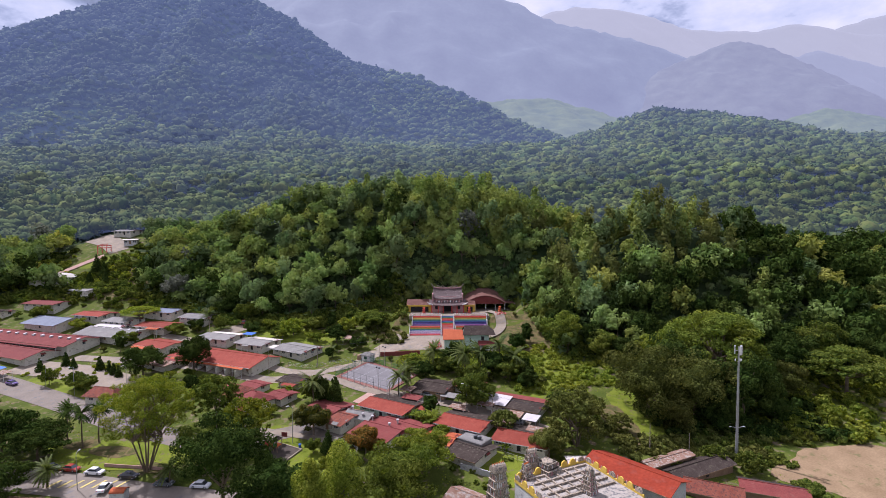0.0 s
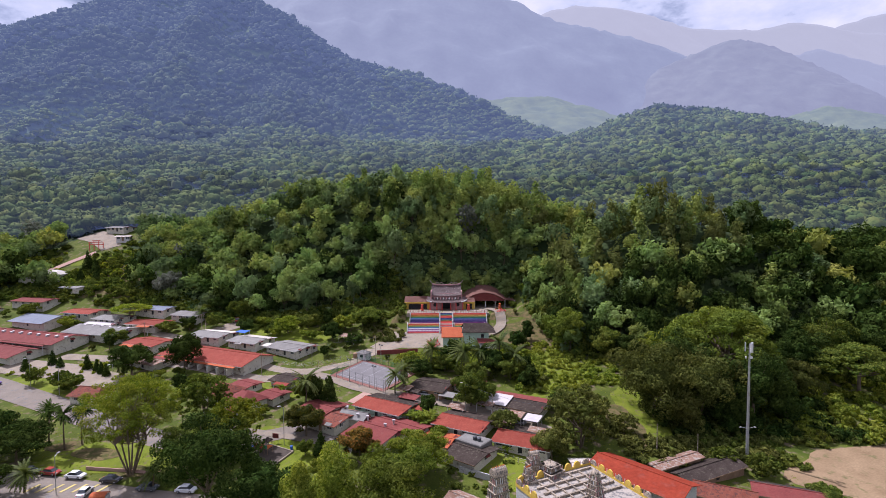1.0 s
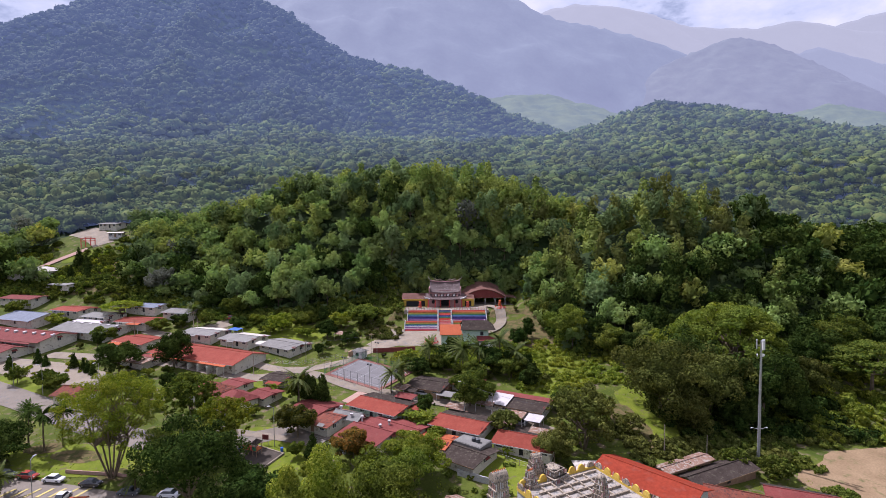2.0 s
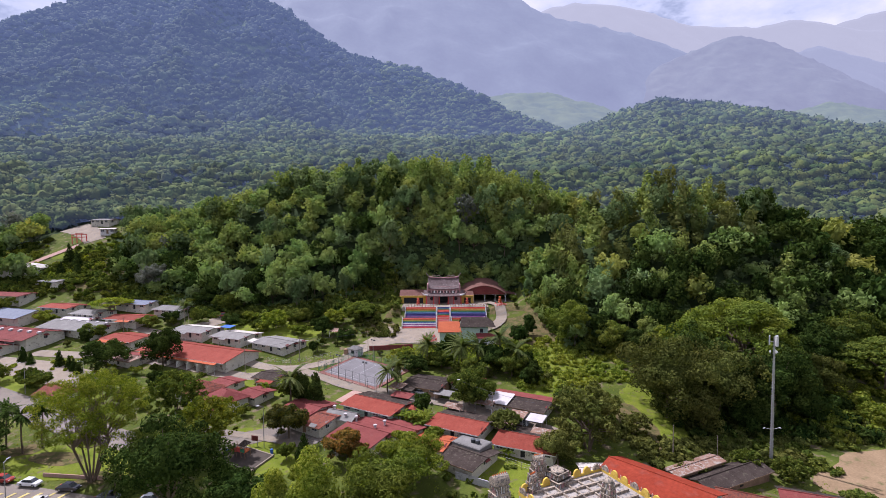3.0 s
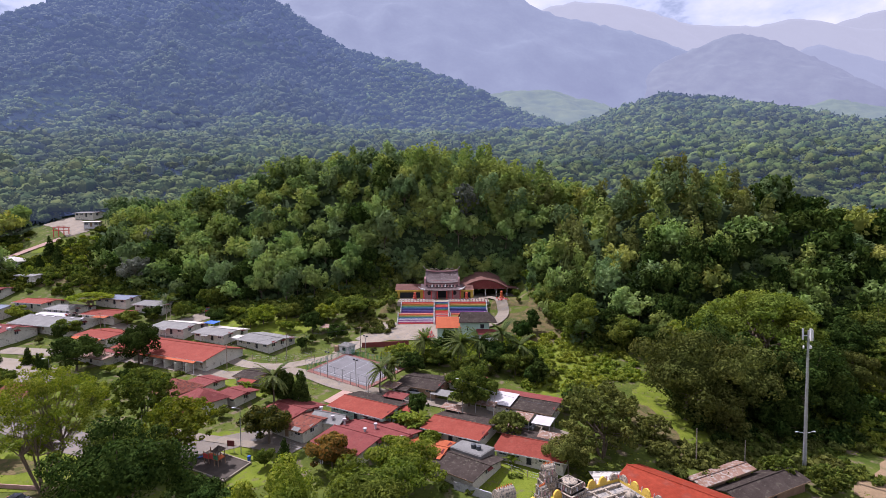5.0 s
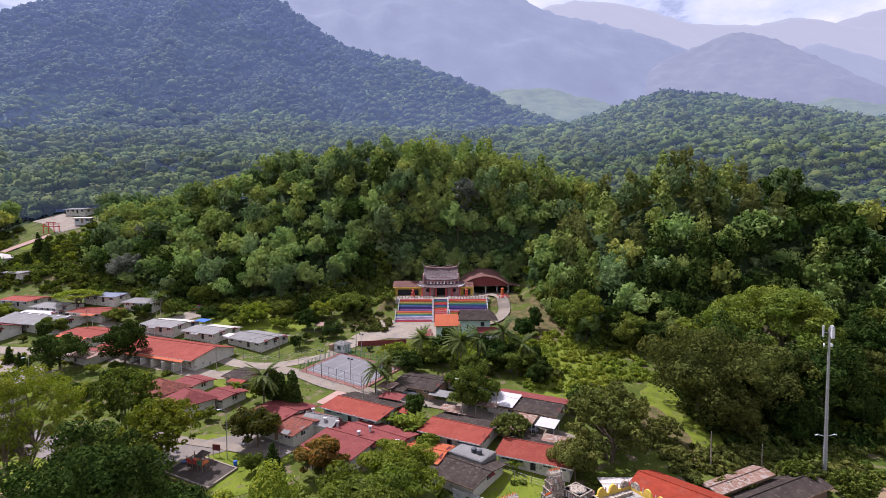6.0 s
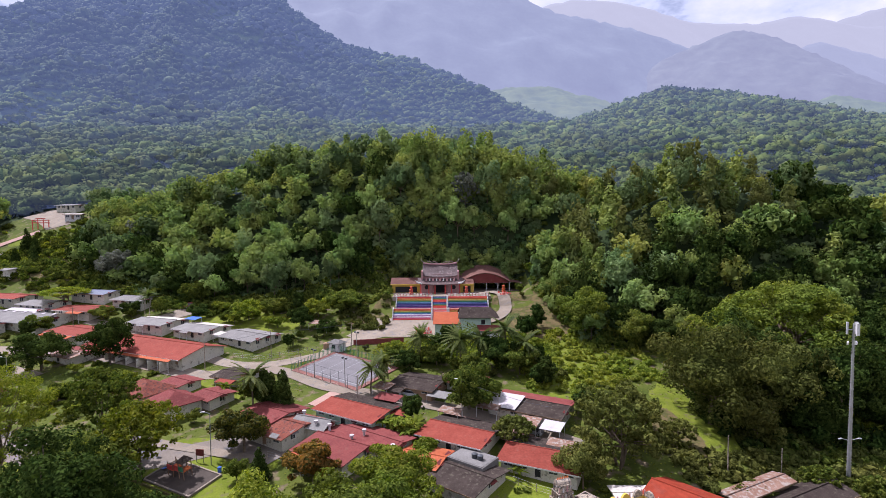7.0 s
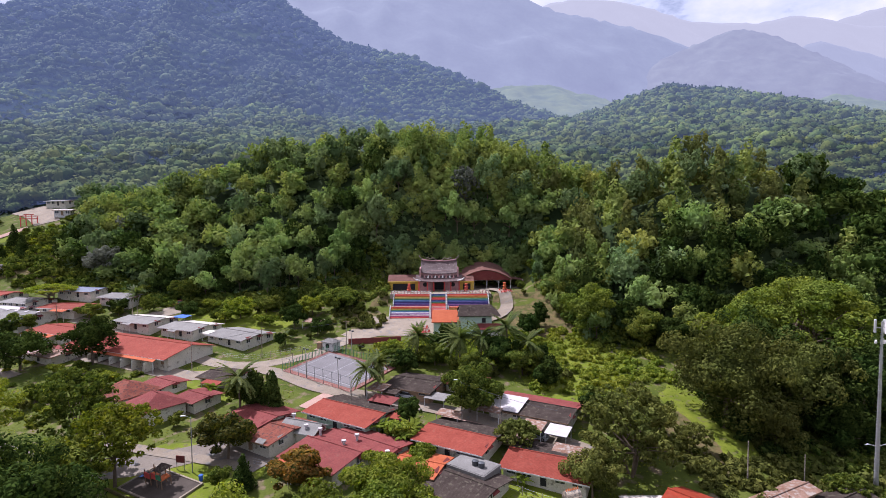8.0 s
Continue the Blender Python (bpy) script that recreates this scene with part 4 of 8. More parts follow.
patch("lawn", -190, 281, 9, 5, M["lawn"], "grassy terrace below the hillside yard", turn=20, seed=14, lift=0.1)
patch("ground_patch", -170, 262, 22, 14, M["soil"], "scrubby terraces below the hillside houses", turn=-20, seed=12, lift=0.1)

drape("road", [(-200, 192), (-143, 167), (-115, 154), (-89, 141), (-66, 132), (-50, 133), (-38, 139)], (11, 6), M["asphalt"], "worn gray asphalt road", "road")
drape("road", [(-130, 119), (-103, 116.5), (-84, 114), (-66, 110), (-40, 106)], 8.5, M["asphalt"], "gray asphalt parking street", "road")
drape("road", [(-28, 187), (-34, 183.2), (-39, 180), (-47, 176.5), (-56, 178.5), (-68, 186.4), (-87, 198), (-104, 209), (-118, 214)], 4.2, M["concrete"], "pale concrete village lane", "road")
drape("road", [(-47, 176), (-58, 170), (-70, 175), (-86, 182), (-110, 188), (-140, 192)], 5.5, M["concrete"], "pale concrete lane before the long houses", "road", lift=0.15)
drape("road", [(-102, 209), (-92, 217), (-86, 224)], (4, 9), M["concrete"], "pale concrete yard between houses", "road", lift=0.18)
drape("road", [(-47, 176), (-38, 173), (-26, 163.5), (-15, 160), (-2, 154.7), (8, 150.6), (22, 142.5), (30, 136)], 4.2, M["concrete"], "pale narrow lane beside the court", "road", lift=0.2)
drape("road", [(-31, 187), (-26, 196), (-20, 203), (-12, 207)], (4, 13), M["concrete"], "pale concrete ramp to the shrine", "road", lift=0.16)
drape("pavement", [(-20, 206.5), (-8, 206.0), (3, 205.5)], 14.5, M["concrete"], "stained concrete forecourt below the stairs", "pavement", lift=0.2)
drape("road", [(14, 208), (21, 210), (25.5, 216), (24, 226), (20, 231)], 4.2, M["concrete"], "concrete drive climbing beside the stairs", "road", lift=0.6)
drape("pavement", [(-154, 184), (-128, 178), (-104, 167.5)], 12, M["concrete"], "pale stained concrete car park", "pavement", lift=0.16)
drape("pavement", [(-60, 141), (-52, 138.3), (-43, 136.2), (-30, 132.2)], 2.4, M["concrete"], "narrow concrete footpath", "pavement", lift=0.22)
drape("road", [(-39, 139.5), (-32, 136), (-28, 133)], 5.0, M["asphalt"], "short asphalt drive to the cottages", "road", lift=0.18)
drape("pavement", [(-26, 158), (-20, 154.3), (-14, 151)], 7.5, M["pink_paving"], "pinkish paved yard", "pavement", lift=0.16)
drape("pavement", [(2, 147.8), (12, 143.5), (20, 139)], 5.5, M["pink_paving"], "dusty pinkish yard", "pavement", lift=0.14)
drape("pavement", [(-213, 316), (-198, 305), (-185, 292.5)], (14, 10), M["concrete"], "pale concrete yard on the hillside", "pavement", lift=0.2)


def court():
    yaw = math.atan2(162.3 - 175.2, -17.3 + 36.9)
    c = Vector((-23.0, 174.2))
    L, W = 20.4, 13.8
    m = Matrix.Translation((c.x, c.y, terrain(c.x, c.y) - 0.15)) @ Matrix.Rotation(yaw, 4, "Z")
    # the pad follows the slope across the court
    tilt = math.atan2(terrain(c.x + 5 * math.sin(-yaw), c.y + 5 * math.cos(yaw)) - terrain(c.x - 5 * math.sin(-yaw), c.y - 5 * math.cos(yaw)), 10.0)
    along = math.atan2(terrain(c.x + 8 * math.cos(yaw), c.y + 8 * math.sin(yaw)) - terrain(c.x - 8 * math.cos(yaw), c.y - 8 * math.sin(yaw)), 16.0)
    m = m @ Matrix.Rotation(tilt, 4, "X") @ Matrix.Rotation(-along, 4, "Y") @ Matrix.Translation((0, 0, 0.4))
    ob = thing("sports_court", m, "gray hard court with red surround and wire fence", "court")
    bm = bmesh.new()
    box(bm, -L / 2 - 1.25, L / 2 + 1.25, -W / 2 - 1.4, W / 2 + 1.4, -0.9, 0.0)
    part("surround", bm, M["court_red"], ob, "faded red surround")
    bm = bmesh.new()
    box(bm, -L / 2, L / 2, -W / 2, W / 2, -0.3, 0.03)
    part("playing_surface", bm, M["court"], ob, "scuffed blue-gray surface")
    for x0, x1, y0, y1 in ((-L / 2 + 1, L / 2 - 1, -W / 2 + 1, -W / 2 + 1.12), (-L / 2 + 1, L / 2 - 1, W / 2 - 1.12, W / 2 - 1), (-L / 2 + 1, -L / 2 + 1.12, -W / 2 + 1, W / 2 - 1),
                           (L / 2 - 1.12, L / 2 - 1, -W / 2 + 1, W / 2 - 1), (-0.06, 0.06, -W / 2 + 1, W / 2 - 1), (-4.1, -4.0, -W / 2 + 1, W / 2 - 1), (4.0, 4.1, -W / 2 + 1, W / 2 - 1)):
        bm = bmesh.new()
        box(bm, x0, x1, y0, y1, 0.0, 0.036)
        part("line", bm, M["line"], ob, "white court line")
    # fence: posts, rails and a low green screen on the uphill sides
    X, Y = L / 2 + 1.2, W / 2 + 1.35
    posts = [(x, -Y) for x in np.linspace(-X, X, 9)] + [(x, Y) for x in np.linspace(-X, X, 9)] + [(-X, y) for y in np.linspace(-Y, Y, 6)[1:-1]] + [(X, y) for y in np.linspace(-Y, Y, 6)[1:-1]]
    first = None
    for x, y in posts:
        if first is None:
            bm = bmesh.new()
            tube(bm, (0, 0, -0.5), (0, 0, 3.6), 0.05, 0.04, 6)
            first = part("post", bm, M["dark_metal"], ob)
            first.location = (x, y, 0)
        else:
            o = new("post", first.data)
            o.parent, o.location = ob, (x, y, 0)
    for z in (1.8, 3.5):
        for a, b in (((-X, -Y), (X, -Y)), ((X, -Y), (X, Y)), ((X, Y), (-X, Y)), ((-X, Y), (-X, -Y))):
            bm = bmesh.new()
            tube(bm, (*a, z), (*b, z), 0.025, 0.025, 5)
            part("rail", bm, M["dark_metal"], ob)
    for a, b in (((-X, Y), (X, Y)), ((-X, -Y), (-X, Y))):
        bm = bmesh.new()
        d = Vector((b[0] - a[0], b[1] - a[1], 0))
        n = int(d.length / 0.5)
        for i in range(n):
            p = Vector((*a, 0)) + d * (i / n)
            tube(bm, p + Vector((0, 0, 0)), p + Vector((0, 0, 1.75)), 0.07, 0.07, 4)
        part("screen", bm, M["green_mesh"], ob, "green mesh screen")
    for x, y in ((-3, -Y + 0.3), (7.5, -Y + 0.3), (-3, Y - 0.4)):
        bm = bmesh.new()
        tube(bm, (x, y, -0.3), (x, y, 7.2), 0.09, 0.06, 8)
        box(bm, x - 0.7, x + 0.7, y - 0.04, y + 0.04, 7.1, 7.2)
        mast = part("light_mast", bm, M["metal"], ob, "thin floodlight post")
        for dx in (-0.55, 0.55):
            bm = bmesh.new()
            box(bm, x + dx - 0.22, x + dx + 0.22, y - 0.12, y + 0.25, 7.05, 7.4)
            part("floodlight", bm, M["dark_metal"], mast)


court()


# ---- houses ----
def window(parent, x, y, z, w, h, face, awning=None):
    """A window set in a wall. face: 'f' front (-y) or 'g' gable (+x)."""
    d = Matrix.Translation((x, y, z)) @ (Matrix.Rotation(radians(90), 4, "Z") if face == "g" else Matrix())
    bm = bmesh.new()
    for a, b, c, e in ((-w / 2 - 0.07, w / 2 + 0.07, -0.08, 0.0), (-w / 2 - 0.07, w / 2 + 0.07, h, h + 0.08), (-w / 2 - 0.07, -w / 2, 0.0, h), (w / 2, w / 2 + 0.07, 0.0, h), (-0.03, 0.03, 0.0, h)):
        box(bm, a, b, -0.07, 0.05, c, e, m=d)
    win = part("window", bm, M["white"], parent, "white window frame")
    bm = bmesh.new()
    box(bm, -w / 2, w / 2, -0.025, 0.03, 0.0, h, m=d)
    part("pane", bm, M["glass"], win, "dark glass")
    if awning:
        bm = bmesh.new()
        pts = [(-w / 2 - 0.25, -0.9, h + 0.1), (w / 2 + 0.25, -0.9, h + 0.1), (w / 2 + 0.25, 0.0, h + 0.6), (-w / 2 - 0.25, 0.0, h + 0.6)]
        slab(bm, [d @ Vector(p) for p in pts], 0.05)
        part("awning", bm, awning, win, "small sloping awning")


HOUSES = []


def house(ax, ay, bx, by, W, eave, ridge, roof, label, back=None, wall="cream", over=0.7, hip=0.0, windows=3, gable=2, porch=None, name="house", category="house", doors=1, awn=None, lift=0.0, cut=None):
    """A house along its ridge line from a to b: walls, gable or hipped roof, windows and doors on the near sides."""
    deep = over
    L = math.hypot(bx - ax, by - ay) - 2 * over * (0 if hip else 1)
    cx, cy = (ax + bx) / 2, (ay + by) / 2
    if not hip and name not in ("shed", "annex"):
        long = name == "row_house"
        W, eave = W + (3.6 if long else 2.2 if W > 7 else 0.8), eave - 0.75
        ridge = eave + W * (0.12 if long else 0.064)
        deep = 1.7 if long else 0.9
        cx, cy = cx + 2.0 * (cx - 2) / cy, cy + 2.0
    HOUSES.append((cx, cy, W / 2 + 0.5, L / 2 + 0.5, math.atan2(by - ay, bx - ax)))
    yaw = math.atan2(by - ay, bx - ax)
    if hip and hip < 1:
        L += 2 * hip
    m = Matrix.Translation((cx, cy, terrain(cx, cy) + lift)) @ Matrix.Rotation(yaw, 4, "Z")
    ob = thing(name, m, label, category)
    hw, hl = W / 2, L / 2
    bm = bmesh.new()
    box(bm, -hl, hl, -hw, hw, -2.5, eave)
    if not hip:
        for x in (-hl, hl - 0.15):
            v = [bm.verts.new(p) for p in ((x, -hw, eave), (x, hw, eave), (x, 0, ridge - 0.12), (x + 0.15, -hw, eave), (x + 0.15, hw, eave), (x + 0.15, 0, ridge - 0.12))]
            for f in ((0, 2, 1), (3, 4, 5), (0, 3, 5, 2), (1, 2, 5, 4), (0, 1, 4, 3)):
                bm.faces.new([v[i] for i in f])
    part("wall", bm, M[wall], ob, "stained plaster walls")
    s = (ridge - eave) / hw
    ez = eave - over * s
    ox, oy = hl + over, hw + over
    rx = ox - (min(hip + over, ox - 0.6) if hip else 0)
    fr, bk = M[roof], M[back or roof]
    bm = bmesh.new()
    fy, fz = hw + deep, eave - deep * s
    slab(bm, [(-ox, -fy, fz), (ox, -fy, fz), (rx, 0, ridge), (-rx, 0, ridge)], 0.14)
    rf = part("roof", bm, fr, ob, "front roof slope of ribbed sheets" if roof != "tile" else "front slope of clay tiles")
    bm = bmesh.new()
    slab(bm, [(ox, oy, ez), (-ox, oy, ez), (-rx, 0, ridge), (rx, 0, ridge)], 0.14)
    part("roof", bm, bk, ob, "rear roof slope")
    if hip:
        for sg in (1, -1):
            bm = bmesh.new()
            slab(bm, [(sg * ox, -sg * oy, ez), (sg * ox, sg * oy, ez), (sg * rx, 0, ridge)], 0.14)
            part("roof", bm, fr, ob, "hipped roof end")
    bm = bmesh.new()
    tube(bm, (-rx, 0, ridge + 0.02), (rx, 0, ridge + 0.02), 0.13, 0.13, 6)
    part("ridge_cap", bm, fr, rf)
    # eaves board on the near side
    bm = bmesh.new()
    box(bm, -ox, ox, -fy - 0.03, -fy + 0.01, fz - 0.24, fz - 0.01)
    part("fascia", bm, M["white"] if roof in ("red_roof", "gray_roof") else M["wood"], rf, "eaves board")
    wh = min(1.15, eave - 1.15)
    slots = windows + doors
    for i in range(slots):
        x = -hl + L * (i + 0.5) / slots
        if doors and i % max(1, slots // doors) == slots // doors // 2 and windows >= 0:
            bm = bmesh.new()
            box(bm, x - 0.5, x + 0.5, -hw - 0.06, -hw + 0.05, 0.0, min(2.05, eave - 0.3))
            dr = part("door", bm, M["wood"] if i % 2 else M["dark"], ob, "plain dark door")
            bm = bmesh.new()
            tube(bm, (x + 0.38, -hw - 0.12, 1.0), (x + 0.38, -hw - 0.12, 1.15), 0.03, 0.03, 6)
            part("handle", bm, M["metal"], dr)
        else:
            window(ob, x, -hw, 1.0, 1.5, wh, "f", awn)
    for i in range(gable):
        y = -hw + W * (i + 0.5) / gable
        window(ob, hl, y, 1.0, 1.2, wh, "g", awn or M["crimson_roof"])
    if porch:
        px0, px1, depth, col = porch
        bm = bmesh.new()
        depth += deep - over
        slab(bm, [(px0, -hw - depth, fz - 0.45), (px1, -hw - depth, fz - 0.45), (px1, -fy + 0.15, fz - 0.05), (px0, -fy + 0.15, fz - 0.05)], 0.1)
        pr = part("porch_roof", bm, M[col], ob, "lean-to porch roof")
        n = max(2, int((px1 - px0) / 4) + 1)
        for i in range(n):
            x = px0 + 0.2 + (px1 - px0 - 0.4) * i / (n - 1)
            bm = bmesh.new()
            tube(bm, (x, -hw - depth + 0.2, -2.0), (x, -hw - depth + 0.2, fz - 0.5), 0.08, 0.08, 6)
            part("post", bm, M["white"], pr)
    return ob


RED, GRY = "red ribbed metal roof", "gray corrugated roof"
# long blocks with open fronts, beside the lane
h1 = house(-99, 195.2, -61.5, 177.7, 10.0, 2.9, 5.2, "red_roof", "long cream block under a red metal roof", porch=(-18, 18, 1.7, "orange_roof"), windows=6, gable=0, doors=4, name="row_house")
for i in range(8):
    bm = bmesh.new()
    box(bm, -16 + i * 4.5, -15.8 + i * 4.5, -10.2, -7.55, -1.5, 0.9)
    part("partition", bm, M["cream"], h1, "low dividing wall")
house(-119, 203.2, -103.5, 196.2, 8.2, 2.9, 5.2, "red_roof", "cream house with a red roof and orange porch", porch=(-7, 7, 2.6, "orange_roof"), windows=3, gable=0)
house(-110, 186.2, -94.5, 179.0, 7.0, 2.5, 4.2, "rust", "low house with a rusty pinkish sheet roof", back="crimson_roof", windows=3, gable=1)
house(-192, 216, -139, 197.2, 9.5, 2.9, 5.0, "crimson_roof", "long cream block with a dull crimson roof", windows=8, gable=1, doors=4, name="row_house", porch=(-25, 25, 1.6, "crimson_roof"))
house(-182, 201.5, -147, 186.6, 8.0, 2.7, 4.3, "crimson_roof", "long low block with a red roof", windows=5, gable=1, name="row_house")
house(-150, 215.8, -123.5, 207.1, 9.0, 2.9, 4.6, "gray_roof", "long block with gray and pale sheets on its roof", back="pale_roof", windows=5, gable=1, name="row_house")
house(-180, 226.8, -160, 219.7, 10.0, 2.9, 4.7, "blue_roof", "long block under a slate-gray sheet roof", windows=4, gable=1, name="row_house")
# bungalows along the upper lane
# pale rear material paints the sun on these two gray roofs
house(-97.5, 209.6, -82.5, 203.7, 8.4, 3.0, 4.6, "gray_roof", "cream bungalow with a gray roof painted sunlit behind", back="pale_roof", windows=3, porch=(-2.2, 1.2, 1.6, "gray_roof"))
house(-80, 204.2, -66.5, 198.1, 8.4, 3.0, 4.6, "gray_roof", "cream bungalow with a gray roof", back="pale_roof", windows=3, porch=(-2.2, 1.2, 1.6, "gray_roof"))
house(-63, 198.6, -48.5, 189.9, 8.4, 3.0, 4.6, "gray_roof", "cream bungalow with a broad gray roof at the lane end", windows=3, gable=3)
house(-135, 236, -119, 231.6, 8.4, 3.0, 4.6, "blue_roof", "bungalow with a dark blue-gray roof", windows=3)
house(-115.5, 229.6, -101.5, 225.2, 8.4, 3.0, 4.6, "gray_roof", "cream bungalow with a gray roof below the woods", windows=3)
house(-147, 226.3, -134, 222.1, 8.0, 3.0, 4.6, "gray_roof", "bungalow with a brownish gray roof", back="brown_roof", windows=3)
house(-130, 220.5, -114.5, 216.6, 8.0, 3.0, 4.8, "red_roof", "bungalow with an orange-red roof", windows=2, porch=(0, 6, 2.5, "orange_roof"))
house(-165, 233.5, -149, 228.2, 8.0, 3.0, 4.8, "red_roof", "bungalow with a red roof among trees", windows=3)
house(-149, 219.8, -135, 216.5, 5.0, 2.7, 3.4, "white_roof", "low annex with a white sheet roof", windows=2)
house(-197, 244.8, -178, 239.8, 8.0, 3.0, 4.8, "crimson_roof", "house with a dark red roof by the trees", windows=3)
house(-215, 236.0, -199, 230.8, 8.0, 3.0, 4.6, "brown_roof", "house with a brown roof by the trees", windows=3)
house(-190, 258.4, -171, 250.4, 6.0, 2.4, 3.2, "gray_roof", "open shelter with a light gray roof", windows=0, gable=0, doors=0)
house(-212, 267.2, -191, 264.4, 11.0, 2.8, 4.6, "pale_roof", "hipped tan-roofed house below the woods", hip=4.0, windows=3, gable=0)
# houses on the hillside clearing
house(-200, 317, -187, 314.5, 8.0, 3.2, 4.8, "gray_roof", "house with a gray roof on the hillside", windows=3)
house(-186.6, 299.2, -178.8, 301.6, 4.5, 3.4, 4.4, "pale_roof", "small white house with a pale pinkish roof on the hillside", windows=2, wall="white")
house(-304, 349, -286, 352, 7.0, 3.0, 4.6, "white_roof", "distant building with a white roof", windows=3)
# cottages below the court
house(-22.2, 151.6, -8.0, 142.9, 8.4, 2.9, 4.7, "red_roof", "pale green cottage with a red and dark brown roof", back="brown_roof", wall="green_wall", windows=4)
house(0.0, 140.9, 12.4, 133.8, 8.4, 2.9, 4.7, "red_roof", "cream cottage with a red and mossy brown roof", back="brown_roof", windows=4)
house(14.2, 132.3, 27.5, 125.9, 8.4, 2.9, 4.7, "red_roof", "cream cottage with red front roof and brown rear roof", back="brown_roof", windows=4, gable=1)
h5 = house(14.2, 152.6, 29.2, 144.0, 8.4, 2.9, 4.7, "brown_roof", "cottage with a brown roof patched with white sheets", windows=3, back="crimson_roof")
bm = bmesh.new()
slab(bm, [(-8.4, -6.2, 2.34), (-1.4, -6.2, 2.34), (-1.4, 0.05, 3.40), (-8.2, 0.05, 3.40)], 0.06)
part("roof_sheet", bm, M["white_roof"], h5, "new white roofing sheets")
house(-8.0, 163.0, 3.0, 157.6, 8.0, 2.8, 4.6, "brown_roof", "old cottage with a dark brown roof beside the court", windows=2, wall="wood", porch=(-5, -1, 3.0, "brown_roof"))
house(4.5, 163.4, 12.5, 159.4, 6.0, 2.7, 4.2, "crimson_roof", "small cottage with a dark red roof behind trees", windows=2)
house(-53.0, 168.0, -44.5, 164.6, 6.5, 2.6, 4.2, "brown_roof", "small cottage with a dark roof and red porch", porch=(-1, 4, 2.6, "red_roof"), windows=2)
# crimson cluster
house(-21.5, 136.3, -10.5, 129.4, 10.5, 2.9, 5.2, "crimson_roof", "house with a broad dull crimson roof", windows=2, gable=1, porch=(-5.5, -1, 2.4, "orange_roof"))
house(-16.5, 139.4, -4.5, 131.0, 6.0, 2.9, 4.6, "crimson_roof", "narrow wing with a dull crimson roof", windows=0, gable=1, doors=0)
house(-4.6, 130.4, 3.2, 126.8, 6.0, 2.8, 4.2, "orange_roof", "small house with an orange-red roof", windows=1)
house(-37.5, 148.0, -28.5, 142.3, 8.0, 3.0, 4.8, "crimson_roof", "cottage with a faded crimson roof behind a mango tree", windows=2)
house(-33.5, 142.8, -24.0, 137.4, 8.5, 3.0, 5.0, "tile", "cream cottage with a clay tile roof", windows=2, gable=2, awn=M["gray_roof"])
house(-27.4, 144.0, -19.5, 140.6, 4.0, 2.4, 3.3, "gray_roof", "lean-to with a gray asbestos roof", windows=0, gable=1, doors=0, name="shed", category="shed")
house(-70.0, 159.5, -62.0, 155.0, 9.0, 3.0, 5.0, "tile", "hipped house with a dark red tile roof", hip=3.5, windows=2, gable=0)
house(-63.5, 163.4, -56.5, 159.2, 5.0, 2.9, 4.5, "crimson_roof", "cottage with a crimson roof", windows=2, gable=1)
house(-60.0, 154.2, -53.5, 149.0, 8.5, 3.0, 5.0, "crimson_roof", "hipped cottage with a crimson roof by the park", hip=3.0, windows=2, gable=0, porch=(2, 6, 3.0, "red_roof"))
house(-52.5, 156.2, -46.0, 152.2, 5.5, 2.9, 4.6, "crimson_roof", "cream cottage with a crimson gable roof", windows=2, gable=1)
# flat-roofed extension with tanks
h15 = house(-0.6, 128.6, 10.8, 119.8, 7.5, 2.7, 4.0, "brown_roof", "cottage with a brown tile roof and flat extension", windows=2, gable=1)
bm = bmesh.new()
box(bm, -3.2, 4.2, 1.2, 6.4, 1.0, 2.95)
box(bm, -3.0, 4.0, 1.4, 6.2, 2.95, 3.02)
part("flat_roof", bm, M["gray_roof"], h15, "pale flat roof slab")
for dx in (1.0, 2.2):
    bm = bmesh.new()
    tube(bm, (dx, 3.6, 3.0), (dx, 3.6, 3.8), 0.5, 0.55, 12)
    tube(bm, (dx, 3.6, 3.8), (dx, 3.6, 3.95), 0.55, 0.2, 12)
    part("water_tank", bm, M["dark_metal"], h15, "black plastic water tank")
# sheds by the temple
house(34.8, 117.6, 48.6, 102.4, 8.5, 5.3, 6.6, "shed_red", "long open shed under a bright red metal roof", windows=0, gable=0, doors=0, wall="gray_wall", name="shed", category="shed", over=0.8)
house(48.5, 121.0, 62.5, 128.0, 2.8, 1.3, 1.6, "rust", "shack under patched rusty and white sheets", windows=0, gable=0, doors=0, name="shed", category="shed", wall="wood")
house(53.0, 118.2, 71.0, 127.0, 5.6, 1.5, 2.4, "brown_roof", "low shack with a dark brown roof", windows=0, gable=0, doors=1, name="shed", category="shed", wall="wood")
house(55.0, 115.2, 66.0, 109.6, 6.0, 2.2, 3.5, "tile", "shack with a faded red tile roof", windows=0, gable=0, doors=1, name="shed", category="shed", wall="wood")
house(69.0, 117.5, 82.0, 112.0, 6.0, 2.3, 3.2, "crimson_roof", "shack with a dark red and brown roof", back="brown_roof", windows=0, gable=0, name="shed", category="shed", wall="wood")
house(29.0, 118.3, 36.0, 118.3, 4.0, 2.8, 3.0, "pale_roof", "small outbuilding with a flat pale roof", windows=1, gable=1, name="shed", category="shed")
house(-108.6, 157.2, -101.2, 155.9, 6.0, 2.6, 4.2, "tile", "small square kiosk with a tiled hip roof", hip=0.6, windows=1, gable=0, name="kiosk", category="kiosk")


